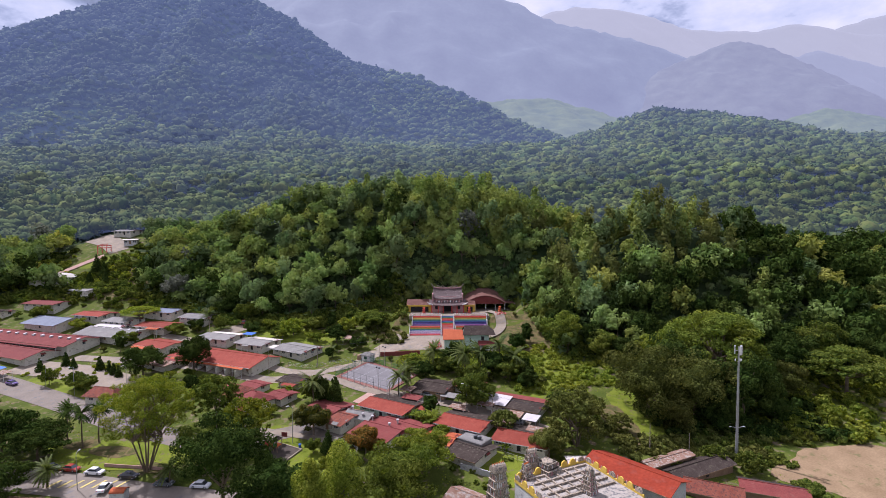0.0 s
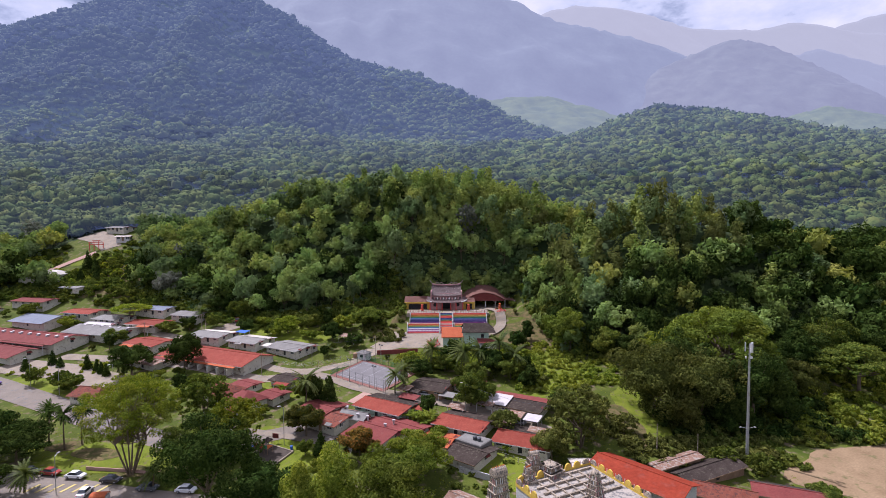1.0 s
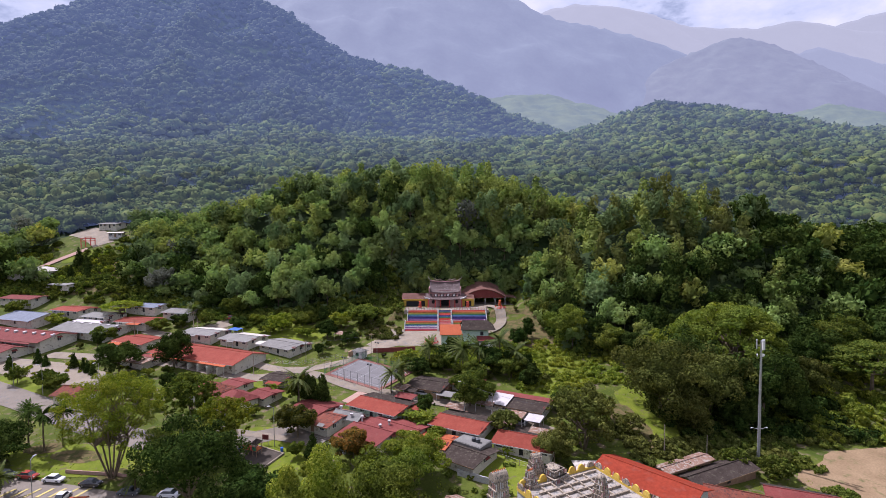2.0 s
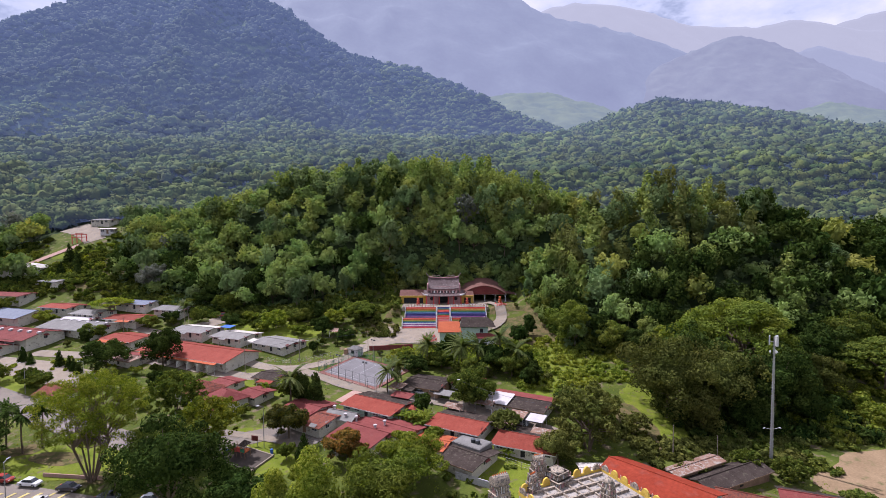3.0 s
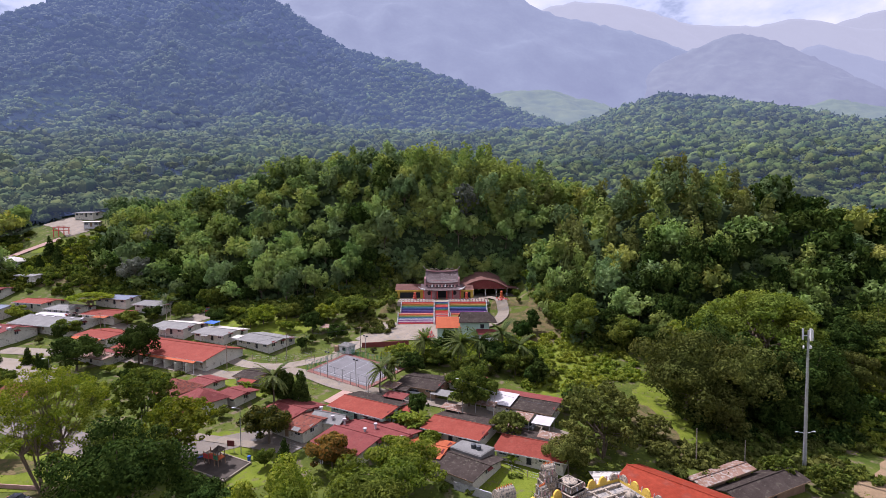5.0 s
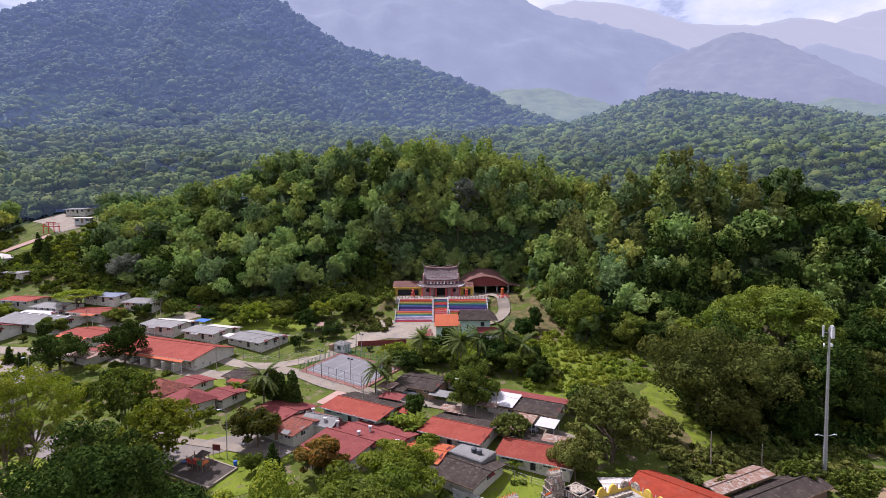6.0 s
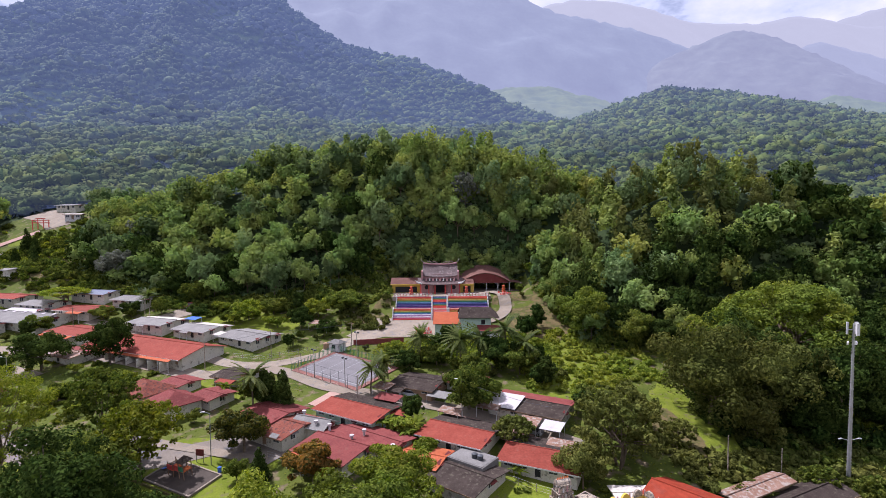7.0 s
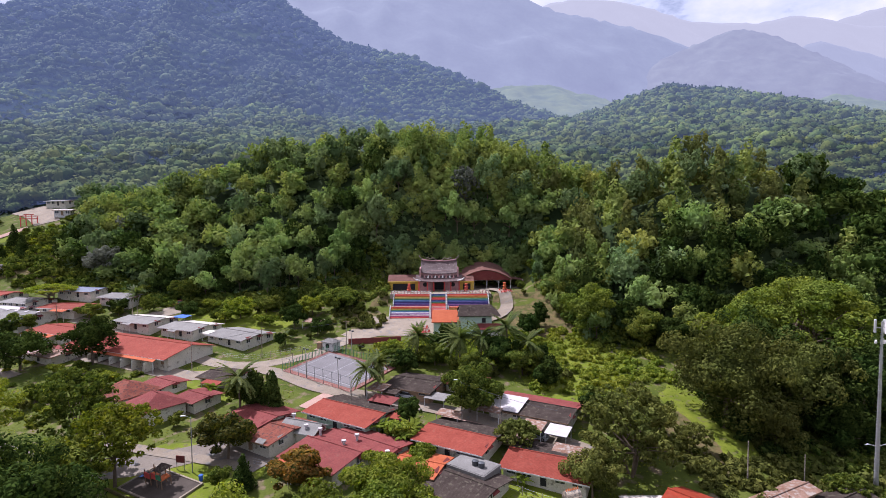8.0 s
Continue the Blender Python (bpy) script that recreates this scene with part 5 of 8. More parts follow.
# ---- trees of the village ----
def tree(x, y, R, H, mid, kind, lv, label, n=2600, size=0.36, thick=0.25, stems=1, turn=0.0, seed=None):
    fine = 1.6 if y < 124 else 1.0          # the trees that the path comes nearest to have finer leaves
    return tree_proto("tree", seed or int(abs(x) * 13 + abs(y) * 7), kind, R, H, mid, int(n * 1.25 * fine), size * 0.84 / fine ** 0.5, LEAF[lv], label, thick=thick, stems=stems, m=stand(x, y, turn))


# round the street and the park
tree(-70.7, 119.5, 10.5, 17.5, 15.0, "sparse", "light", "wide spreading tree with many stems and feathery leaves", 15000, 0.25, 0.21, 8)
tree(-43.5, 98.5, 9.4, 15.0, 15.6, "round", "dark", "tall dense dark green tree by the street", 6200, 0.38, 0.5)
tree(-100, 123.5, 9.0, 8.0, 6.0, "round", "dark", "dark low-branching tree at the street end", 4000, 0.42, 0.35)
tree(-111, 126, 8.0, 10.0, 7.0, "round", "dark", "dark leafy tree at the street end", 3500, 0.42, 0.35)
tree(-97, 107, 8.0, 9.0, 5.5, "round", "dark", "bushy dark green tree before the parking street", 3500, 0.4, 0.3)
tree(-106, 112, 7.0, 9.0, 5.5, "round", "dark", "leafy shrub tree by the parking street", 2600, 0.4, 0.3)
tree(-35, 135.4, 6.2, 7.6, 5.3, "round", "brown", "mango tree with bronze young leaves", 4600, 0.34, 0.28)
tree(-32.8, 126.6, 2.0, 3.6, 2.4, "round", "mid", "small round sapling on the grass", 1300, 0.24, 0.1)
tree(-29.3, 127.2, 2.1, 4.6, 2.9, "cone", "dark", "small conical dark tree on the grass", 1500, 0.24, 0.1)
tree(-104.2, 175.3, 8.0, 10.5, 6.2, "round", "dark", "round dark tree by the car park", 4200, 0.38, 0.35)
tree(-88.1, 178.8, 7.4, 12.0, 7.6, "round", "dark", "tall round dark tree before the long block", 4200, 0.38, 0.35)
tree(-50.3, 127.8, 7.8, 10.0, 8.8, "sparse", "light", "open-crowned yellow-green tree by the playground", 5600, 0.36, 0.3)
tree(-59.8, 132.8, 6.8, 13.0, 11.4, "sparse", "mid", "open tall tree by the park", 5200, 0.36, 0.3)
tree(-56.5, 121.5, 8.4, 9.0, 7.0, "round", "mid", "dense green tree by the park", 4800, 0.38, 0.35)
tree(-19.5, 125.4, 5.0, 6.2, 4.2, "round", "flush", "small tree flushed with orange leaves", 3600, 0.34, 0.22)
tree(-10.8, 106.5, 10.0, 12.0, 7.6, "round", "rain", "big dense green tree below the cottages", 6500, 0.38, 0.45)
tree(-21.0, 102.5, 6.5, 12.0, 8.8, "column", "light", "tall feathery light green tree", 4200, 0.36, 0.3)
tree(-5.0, 118.0, 8.0, 7.5, 6.6, "round", "light", "yellow-green spreading tree by the cottages", 5200, 0.36, 0.35)
tree(-27.5, 100.0, 5.0, 10.5, 7.6, "column", "light", "tall light green feathery tree", 3600, 0.36, 0.25)
tree(-36.0, 105.8, 9.6, 9.0, 5.6, "round", "dark", "dark broad tree below the playground", 4800, 0.42, 0.4)
tree(-26.0, 117.5, 3.4, 4.2, 2.6, "round", "light", "pale green bushy tree", 2600, 0.34, 0.2)
tree(34.2, 129.8, 8.8, 13.5, 8.6, "sparse", "olive", "tall open olive-green tree by the red shed", 7600, 0.38, 0.3, 3)
tree(26.0, 123.8, 4.8, 7.0, 4.6, "round", "olive", "olive-green small tree beside a cottage", 3000, 0.34, 0.2)
tree(16.2, 137.5, 4.4, 4.6, 3.2, "sparse", "olive", "low olive-green tree between cottages", 2600, 0.34, 0.18)
tree(60.0, 148.3, 14.0, 22.0, 11.4, "round", "olive", "huge dark olive tree flecked with brown", 8200, 0.44, 0.6)
tree(75.0, 150.5, 12.0, 20.0, 11.6, "round", "olive", "large olive tree tinged with bronze in the grove", 6200, 0.44, 0.5)
tree(89.0, 149.5, 12.0, 21.0, 11.5, "round", "dark", "large dark tree with glossy leaves", 6800, 0.42, 0.5)
tree(73.0, 160.0, 11.0, 20.0, 12.0, "round", "dark", "dark green tree below the rain tree", 4200, 0.44, 0.4)
tree(96.0, 155.0, 7.0, 12.0, 9.0, "round", "dark", "dark tree at the edge of the grove", 3600, 0.42, 0.4)
tree(88.6, 167.5, 17.8, 30.0, 14.2, "umbrella", "rain", "giant umbrella-shaped rain tree", 19000, 0.44, 0.8, 4)
tree(129.2, 161.9, 13.5, 14.0, 10.5, "umbrella", "mid", "broad spreading tree at the wood's edge", 7000, 0.48, 0.6)
tree(117.0, 170.0, 9.5, 13.0, 10.0, "round", "dark", "dark green tree at the wood's edge", 4800, 0.46, 0.4)
tree(131.0, 178.0, 10.0, 13.0, 10.0, "round", "mid", "leafy green tree at the wood's edge", 4800, 0.46, 0.4)
tree(147.0, 168.0, 10.0, 15.0, 11.0, "round", "dark", "tall dark tree at the wood's edge", 4800, 0.46, 0.4)
tree(46.0, 194.0, 9.2, 13.0, 8.6, "round", "rain", "broad-crowned tree beside the shrine slope", 6200, 0.42, 0.4)
tree(43.5, 210.0, 5.0, 9.0, 6.0, "round", "mid", "leafy tree at the rim of the dry slope", 3000, 0.42, 0.3)
tree(42.0, 222.0, 5.2, 10.0, 6.5, "round", "dark", "dark tree at the rim of the dry slope", 3000, 0.42, 0.3)
tree(58.0, 186.0, 6.5, 9.0, 6.5, "round", "mid", "leafy green tree before the spur", 3200, 0.42, 0.3)
tree(66.0, 183.0, 6.0, 8.0, 6.0, "round", "dark", "dark tree before the spur", 3000, 0.42, 0.3)
tree(76.0, 182.0, 6.5, 9.0, 7.5, "round", "light", "yellow-green tree before the spur", 3200, 0.42, 0.3)
tree(98.0, 180.0, 7.0, 10.0, 8.0, "round", "mid", "leafy green tree above the rain tree", 3200, 0.42, 0.3)
tree(8.5, 151.5, 7.2, 9.6, 6.0, "round", "mid", "dense rounded tree by the lane", 5600, 0.36, 0.3)
tree(-36.5, 153.0, 3.4, 7.0, 4.6, "column", "dark", "dark upright tree by the cottages", 2400, 0.34, 0.2)
tree(-33.0, 151.0, 3.4, 7.6, 4.9, "column", "dark", "dark upright tree near the lane", 2400, 0.34, 0.2)
tree(-40.5, 155.0, 3.6, 5.0, 3.8, "round", "mid", "leafy green tree in a garden", 2000, 0.34, 0.2)
tree(-43.5, 206.3, 4.4, 7.0, 4.4, "round", "dark", "round dark tree by the upper lane", 2800, 0.36, 0.22)
tree(-34.5, 200.2, 3.8, 5.0, 3.2, "round", "dark", "small dark tree by the ramp", 2000, 0.36, 0.2)
tree(-31.5, 220.0, 7.0, 8.0, 4.6, "round", "mid", "leafy tree at the foot of the hill", 3800, 0.4, 0.3)
tree(-40.0, 216.0, 5.0, 6.0, 3.8, "round", "light", "pale green tree at the foot of the hill", 2600, 0.4, 0.25)
tree(-85.8, 227.0, 6.6, 9.0, 5.8, "round", "mid", "broad tree behind the bungalows", 3600, 0.4, 0.3)
tree(-98.2, 232.0, 5.0, 8.0, 5.2, "round", "dark", "dark tree behind the bungalows", 2600, 0.4, 0.25)
tree(-129.7, 246.8, 7.6, 12.0, 8.4, "round", "gray", "pale silvery tree standing before the woods", 4200, 0.42, 0.35)
tree(-63.1, 213.5, 6.0, 6.0, 4.2, "sparse", "light", "light green fruit tree on the grass", 3000, 0.38, 0.25)
tree(-56.0, 218.0, 4.6, 5.5, 3.6, "round", "mid", "garden tree at the foot of the hill", 2200, 0.38, 0.2)
tree(-81.4, 215.0, 3.4, 5.0, 3.2, "round", "dark", "small round dark tree between bungalows", 2000, 0.36, 0.18)
tree(-135.8, 227.8, 8.4, 5.0, 5.4, "umbrella", "light", "flat-topped light green tree among the houses", 3600, 0.4, 0.3, 3)
tree(-112.9, 214.0, 4.4, 4.6, 3.0, "round", "mid", "bushy tree before a red-roofed house", 2200, 0.38, 0.2)
tree(-106.0, 219.0, 4.0, 4.6, 3.0, "round", "dark", "dark green tree in a garden", 2200, 0.38, 0.2)
tree(-96.0, 219.5, 3.6, 5.0, 3.4, "sparse", "mid", "thin garden tree in a yard", 1800, 0.38, 0.16)
tree(-114.7, 162.0, 4.6, 4.4, 3.2, "round", "mid", "leafy shrub tree on the verge", 2200, 0.36, 0.2)
tree(-119.5, 164.5, 3.6, 4.4, 3.6, "sparse", "mid", "thin open tree on the verge", 1600, 0.36, 0.16)
tree(-131.0, 168.0, 3.2, 4.4, 3.4, "sparse", "mid", "thin young tree by the street", 1300, 0.36, 0.14)
tree(-128.0, 205.0, 4.6, 5.2, 3.4, "round", "mid", "round tree by the pale-roofed block", 2400, 0.38, 0.25)
tree(-157.0, 219.0, 4.2, 5.0, 3.2, "round", "light", "garden tree between the long blocks", 2200, 0.38, 0.2)
tree(-184.0, 232.0, 5.0, 5.6, 3.6, "round", "mid", "garden tree by the houses", 2200, 0.4, 0.2)
tree(-5.0, 140.5, 3.2, 3.6, 2.6, "round", "light", "light green shrub between cottages", 1800, 0.34, 0.14)
tree(-1.0, 133.0, 2.8, 3.2, 2.2, "round", "light", "light green shrub by a porch", 1600, 0.34, 0.14)
tree(40.0, 143.0, 5.2, 7.0, 4.4, "round", "mid", "leafy tree beside the patched cottage", 3000, 0.38, 0.25)
tree(34.5, 148.0, 4.2, 5.0, 3.4, "round", "dark", "dark bushy tree beside the patched cottage", 2200, 0.38, 0.2)
tree(84.0, 114.0, 4.0, 4.0, 2.4, "round", "mid", "leafy shrub by the dirt field", 2200, 0.34, 0.18)
tree(86.5, 104.5, 5.0, 5.0, 3.0, "round", "olive", "round olive shrub by the dirt field", 2600, 0.34, 0.2)
tree(76.0, 124.0, 3.8, 5.0, 3.0, "sparse", "mid", "ragged shrub beside the mast", 2400, 0.34, 0.16)

tree(17.0, 173.5, 5.6, 8.0, 5.2, "round", "dark", "dark leafy tree below the shrine", 3000, 0.38, 0.25)
tree(22.5, 170.0, 5.0, 7.0, 4.4, "round", "mid", "leafy green tree among palms", 2600, 0.38, 0.22)
tree(27.0, 164.0, 4.2, 5.6, 3.6, "round", "dark", "dark bushy tree above the cottages", 2200, 0.38, 0.2)
tree(1.0, 177.0, 4.2, 5.0, 3.4, "round", "mid", "bushy green tree by the green building", 2400, 0.38, 0.2)
tree(-6.0, 172.0, 4.0, 5.6, 3.6, "round", "dark", "dark bushy tree by the court", 2200, 0.38, 0.2)
tree(-9.5, 177.5, 3.8, 4.6, 3.0, "round", "mid", "bushy green tree above the court", 2200, 0.38, 0.2)
tree(10.5, 168.5, 4.4, 5.4, 3.6, "round", "mid", "leafy green tree behind the old cottage", 2400, 0.38, 0.2)
for x, y, r, hh in ((-184.4, 272.0, 3.4, 8.5), (-178.0, 268.5, 3.0, 7.0), (-174.0, 263.0, 2.6, 6.0), (-181.0, 261.5, 2.8, 6.5), (-199.0, 258.0, 3.6, 7.0)):
    tree(x, y, r, hh, hh * 0.55, "cone", "dark", "dark conical tree on the terraced slope", 1300, 0.42, 0.18)

# clipped cones round the car park
cone = None
for x, y in ((-143, 179.3), (-137.5, 184.5), (-133, 182.1), (-122.5, 180.6), (-118.0, 178.5), (-115.0, 176.4), (-112.0, 174.5)):
    if cone is None:
        cone = tree_proto("cypress", 5, "cone", 1.7, 4.4, 2.3, 1000, 0.24, LEAF["dark"], "small clipped conical tree by the car park", thick=0.1, m=stand(x, y), group="clipped trees of the car park")
    else:
        copy_thing(cone, stand(x, y, x * 31, 0.85 + (x * 7 % 1) * 0.4))


# undergrowth
def bushes(name, places, lv, label, n=75, size=0.55, seed=1):
    r2 = np.random.default_rng(seed)
    out = []
    for x, y, r in places:
        lo = [(r2.uniform(-.5, .5) * r, r2.uniform(-.5, .5) * r, 0.35 * r + r2.uniform(0, .3) * r, r * .55, r * .55, r * .5) for _ in range(5)]
        v = lobed(r2, lo, int(n * max(0.5, r / 1.5)), size)
        out.append(v + np.array((x, y, terrain(x, y) - 0.1)))
    v = np.concatenate(out)
    tagged(new(name, quads_mesh(name, v, np.arange(len(v)).reshape(-1, 4), [LEAF[lv]])), label, "bushes", kind="stuff")


def thicket(x0, x1, y0, y1, n, r0, r1, seed, keep=lambda x, y: True):
    r2 = np.random.default_rng(seed)
    out = []
    while len(out) < n:
        x, y = r2.uniform(x0, x1), r2.uniform(y0, y1)
        if keep(x, y):
            out.append((x, y, r2.uniform(r0, r1)))
    return out


bushes("hedge", thicket(-16, 34, 176, 193, 300, 0.9, 2.1, 1, lambda x, y: y < 195 - abs(x - 8) * 0.16 and y > 181 - (x + 16) * 0.12), "light", "bright green bushes below the shrine", n=110, size=0.42, seed=2)
patch("lawn", 36, 176, 13, 24, M["lawn"], "bright weedy grass below the shrine slope", seed=21, lift=0.06)
bushes("undergrowth", thicket(24, 59, 150, 199, 430, 0.5, 1.7, 3, lambda x, y: not (x < 34 and y < 160) and not (46 < x < 60 and y < 166)), "light", "tangled bright green undergrowth", n=110, size=0.40, seed=4)
bushes("undergrowth", thicket(48, 120, 136, 150, 70, 0.9, 2.0, 5, lambda x, y: not (48 < x < 64 and y > 138)), "mid", "scrub below the big trees", seed=6)
bushes("undergrowth", thicket(92, 150, 138, 172, 150, 1.2, 3.0, 7), "light", "light green scrub along the field", seed=8)
bushes("undergrowth", thicket(-100, -30, 214, 228, 110, 1.0, 2.4, 9, lambda x, y: y > 219 + 4 * math.sin(x / 9) and not (-105 < x < -84 and y < 224)), "mid", "bushes at the foot of the woods", seed=10)
bushes("undergrowth", thicket(-215, -125, 236, 268, 170, 1.2, 3.0, 11, lambda x, y: y > 238 + (x + 125) * -0.12), "mid", "shrubs behind the houses", seed=12)
bushes("undergrowth", thicket(-225, -160, 256, 288, 150, 0.9, 2.4, 13, lambda x, y: not (-205 < x < -180 and y > 272)), "light", "scrub on the terraced slope", seed=14)
bushes("undergrowth", thicket(-228, -166, 258, 298, 190, 1.0, 2.8, 65, lambda x, y: not (-212 < x < -178 and y > 284) and not (-206 < x < -188 and 270 < y < 288)), "mid", "dark shrubs over the terraced slope", seed=66)
# understorey along the foot of the woods
edge_bushes = []
er = np.random.default_rng(77)
for x in np.arange(-235, 190, 1.5):
    for _ in range(2):
        yy = front(x) + er.uniform(-3.5, 5.0)
        if not (-27 < x < 37 and yy < 243):
            edge_bushes.append((x, yy, er.uniform(1.6, 3.8)))
slope_bushes = []
for x in np.arange(-150, 150, 3.4):
    for dy in np.arange(3, 44, 3.8):
        slope_bushes.append((x + er.uniform(-1.6, 1.6), front(x) + dy + er.uniform(-1.8, 1.8), er.uniform(1.6, 3.2)))
for x in np.arange(-30, 44, 2.6):               # the steep bank behind the shrine
    for yy in np.arange(246.5, 259, 1.0):
        slope_bushes.append((x + er.uniform(-1.3, 1.3), yy + er.uniform(-0.5, 0.5), er.uniform(1.5, 2.6)))
bushes("undergrowth", slope_bushes, "hill_dark", "dark leafy understorey beneath the hill woods", 26, 0.85, 32)
bushes("undergrowth", edge_bushes, "mid", "leafy understorey along the edge of the woods", 60, 0.7, 31)
bushes("undergrowth", thicket(44, 112, 122, 146, 150, 0.7, 2.2, 25, lambda x, y: y > 129 - (x - 44) * 0.05 and not (84 < x < 124 and y < 138) and not (47 < x < 63 and y > 134)), "olive", "dry scrub and weeds below the grove", seed=26)
bushes("undergrowth", thicket(45, 68, 123, 136, 90, 0.6, 1.6, 51), "olive", "dry scrub behind the red shed", seed=52)
bushes("undergrowth", thicket(74, 89, 126, 141, 50, 0.6, 1.6, 41), "mid", "green weeds round the edge of the field", seed=42)
bushes("undergrowth", thicket(60, 112, 140, 160, 90, 1.5, 3.5, 27), "dark", "dark undergrowth beneath the grove", seed=28)
tree(66.0, 141.5, 6.0, 9.0, 5.5, "round", "olive", "ragged olive tree at the grove's edge", 3400, 0.36, 0.25)
tree(80.0, 142.5, 6.5, 11.0, 6.0, "round", "dark", "dark tree at the grove's edge", 3800, 0.36, 0.3)
tree(97.0, 147.0, 6.5, 10.0, 5.6, "round", "dark", "dark leafy tree at the grove's edge", 3800, 0.36, 0.3)
tree(106.0, 158.0, 8.0, 12.0, 7.5, "round", "olive", "olive-green tree behind the field", 4200, 0.4, 0.3)
tree(112.0, 147.0, 4.0, 5.0, 3.2, "round", "light", "light green small tree by the field", 2200, 0.36, 0.2)
tree(48.0, 137.0, 3.6, 5.0, 3.0, "sparse", "olive", "thin olive shrub tree by the lawn", 1800, 0.34, 0.14)
tree(38.5, 136.5, 4.5, 6.0, 3.8, "round", "mid", "leafy green tree behind the red shed", 2600, 0.36, 0.2)
tree(69.0, 128.0, 3.4, 4.2, 2.6, "sparse", "mid", "ragged green shrub by the mast", 1800, 0.34, 0.14)
bushes("garden_shrubs", thicket(-100, -40, 146, 172, 46, 0.6, 1.3, 15, lambda x, y: not (-72 < x < -42 and 146 < y < 170)), "mid", "garden shrubs", seed=16)
bushes("garden_shrubs", thicket(-146, -100, 172, 190, 34, 0.5, 1.0, 17), "light", "clipped shrubs by the car park", seed=18)
bushes("garden_shrubs", thicket(-20, 34, 112, 124, 26, 0.6, 1.3, 19), "mid", "shrubs by the temple", seed=20)
bushes("undergrowth", thicket(-34, -17, 224, 250, 110, 1.0, 2.2, 61), "mid", "leafy bushes on the bank beside the shrine", seed=62)
bushes("undergrowth", thicket(34, 45, 224, 252, 90, 1.0, 2.2, 63, lambda x, y: x > 37 or y > 240), "mid", "leafy bushes beside the open hall", seed=64)
bushes("undergrowth", thicket(-32, -16, 205, 226, 60, 0.8, 1.8, 21), "olive", "dry bushes on the bank", seed=22)


def palm(x, y, h, r, label, fronds=20, lv="mid", turn=0, droop=0.95):
    ob = thing("palm_tree", stand(x, y, turn), label, "palm tree")
    bm = bmesh.new()
    pts = [Vector((0.15 * math.sin(i * 0.8) * h / 8, 0.05 * i, -0.5 + (h + 0.5) * i / 6)) for i in range(7)]
    for i in range(6):
        tube(bm, pts[i], pts[i + 1], 0.20 - i * 0.012, 0.19 - i * 0.012, 8)
    part("trunk", bm, M["bark"], ob, "slim ringed trunk")
    top = pts[-1]
    bm = bmesh.new()
    rib = [Vector((r * t, 0, -droop * 0.62 * r * t * t)) for t in (i / 9 for i in range(10))]
    for i in range(9):          # an arching rib, with leaflets hanging from both sides
        a, b = rib[i], rib[i + 1]
        w = r * 0.115 * math.sin(math.pi * min(1, 0.18 + i / 9 * 0.82)) + 0.04
        for sg in (1, -1):
            out = Vector((0.35 * w, sg * w, -0.7 * w))
            bm.faces.new([bm.verts.new(v) for v in (a, b, b.lerp(a, 0.2) + out, a.lerp(b, 0.15) + out)])
    me = finish(bm, "frond", LEAF[lv])
    for i in range(fronds):
        o = new("frond", me)
        o.parent = ob
        o.matrix_basis = Matrix.Translation(top) @ Matrix.Rotation(i * 2.399, 4, "Z") @ Matrix.Rotation(radians(-72 + 105 * ((i * 0.7549) % 1)), 4, "Y") @ Matrix.Diagonal((0.9 + 0.2 * ((i * 0.37) % 1),) * 3).to_4x4()
    return ob


for x, y, h, r, lb in ((-99.2, 132.5, 8.8, 3.0, "tall fan-headed palm on the verge"), (-93.0, 129.6, 9.4, 3.2, "tall palm on the verge"), (-90.6, 132.2, 8.8, 3.2, "tall bushy palm on the verge"),
                       (-89.7, 113.0, 4.4, 3.2, "drooping palm by the parking street"), (-62.2, 113.6, 4.2, 3.2, "short palm beside parked cars"), (-14.2, 159.6, 6.4, 4.2, "coconut palm beside the court"),
                       (-12.0, 163.0, 6.4, 3.6, "coconut palm by the court corner"), (7.2, 174.2, 8.2, 5.0, "coconut palm below the shrine"), (19.7, 176.6, 10.0, 5.2, "coconut palm below the shrine"),
                       (13.0, 175.5, 8.2, 4.8, "coconut palm in the bushes"), (-3.5, 179.0, 7.4, 4.4, "coconut palm in the bushes"), (24.0, 173.0, 7.4, 4.8, "coconut palm above the cottages"),
                       (-39.0, 150.5, 8.4, 4.6, "coconut palm in a garden"), (80.0, 158.0, 13.0, 4.0, "palm rising from the grove"), (-104.0, 226.0, 4.5, 3.4, "palm below the woods"), (-42.0, 192.0, 2.6, 2.4, "young palm by the lane")):
    fan = x < -90 and 125 < y < 140
    palm(x, y, h, r, lb, 36 if fan else 32, "dark" if fan else "palm", turn=x * 37 % 360, droop=0.8 if fan else 1.0)


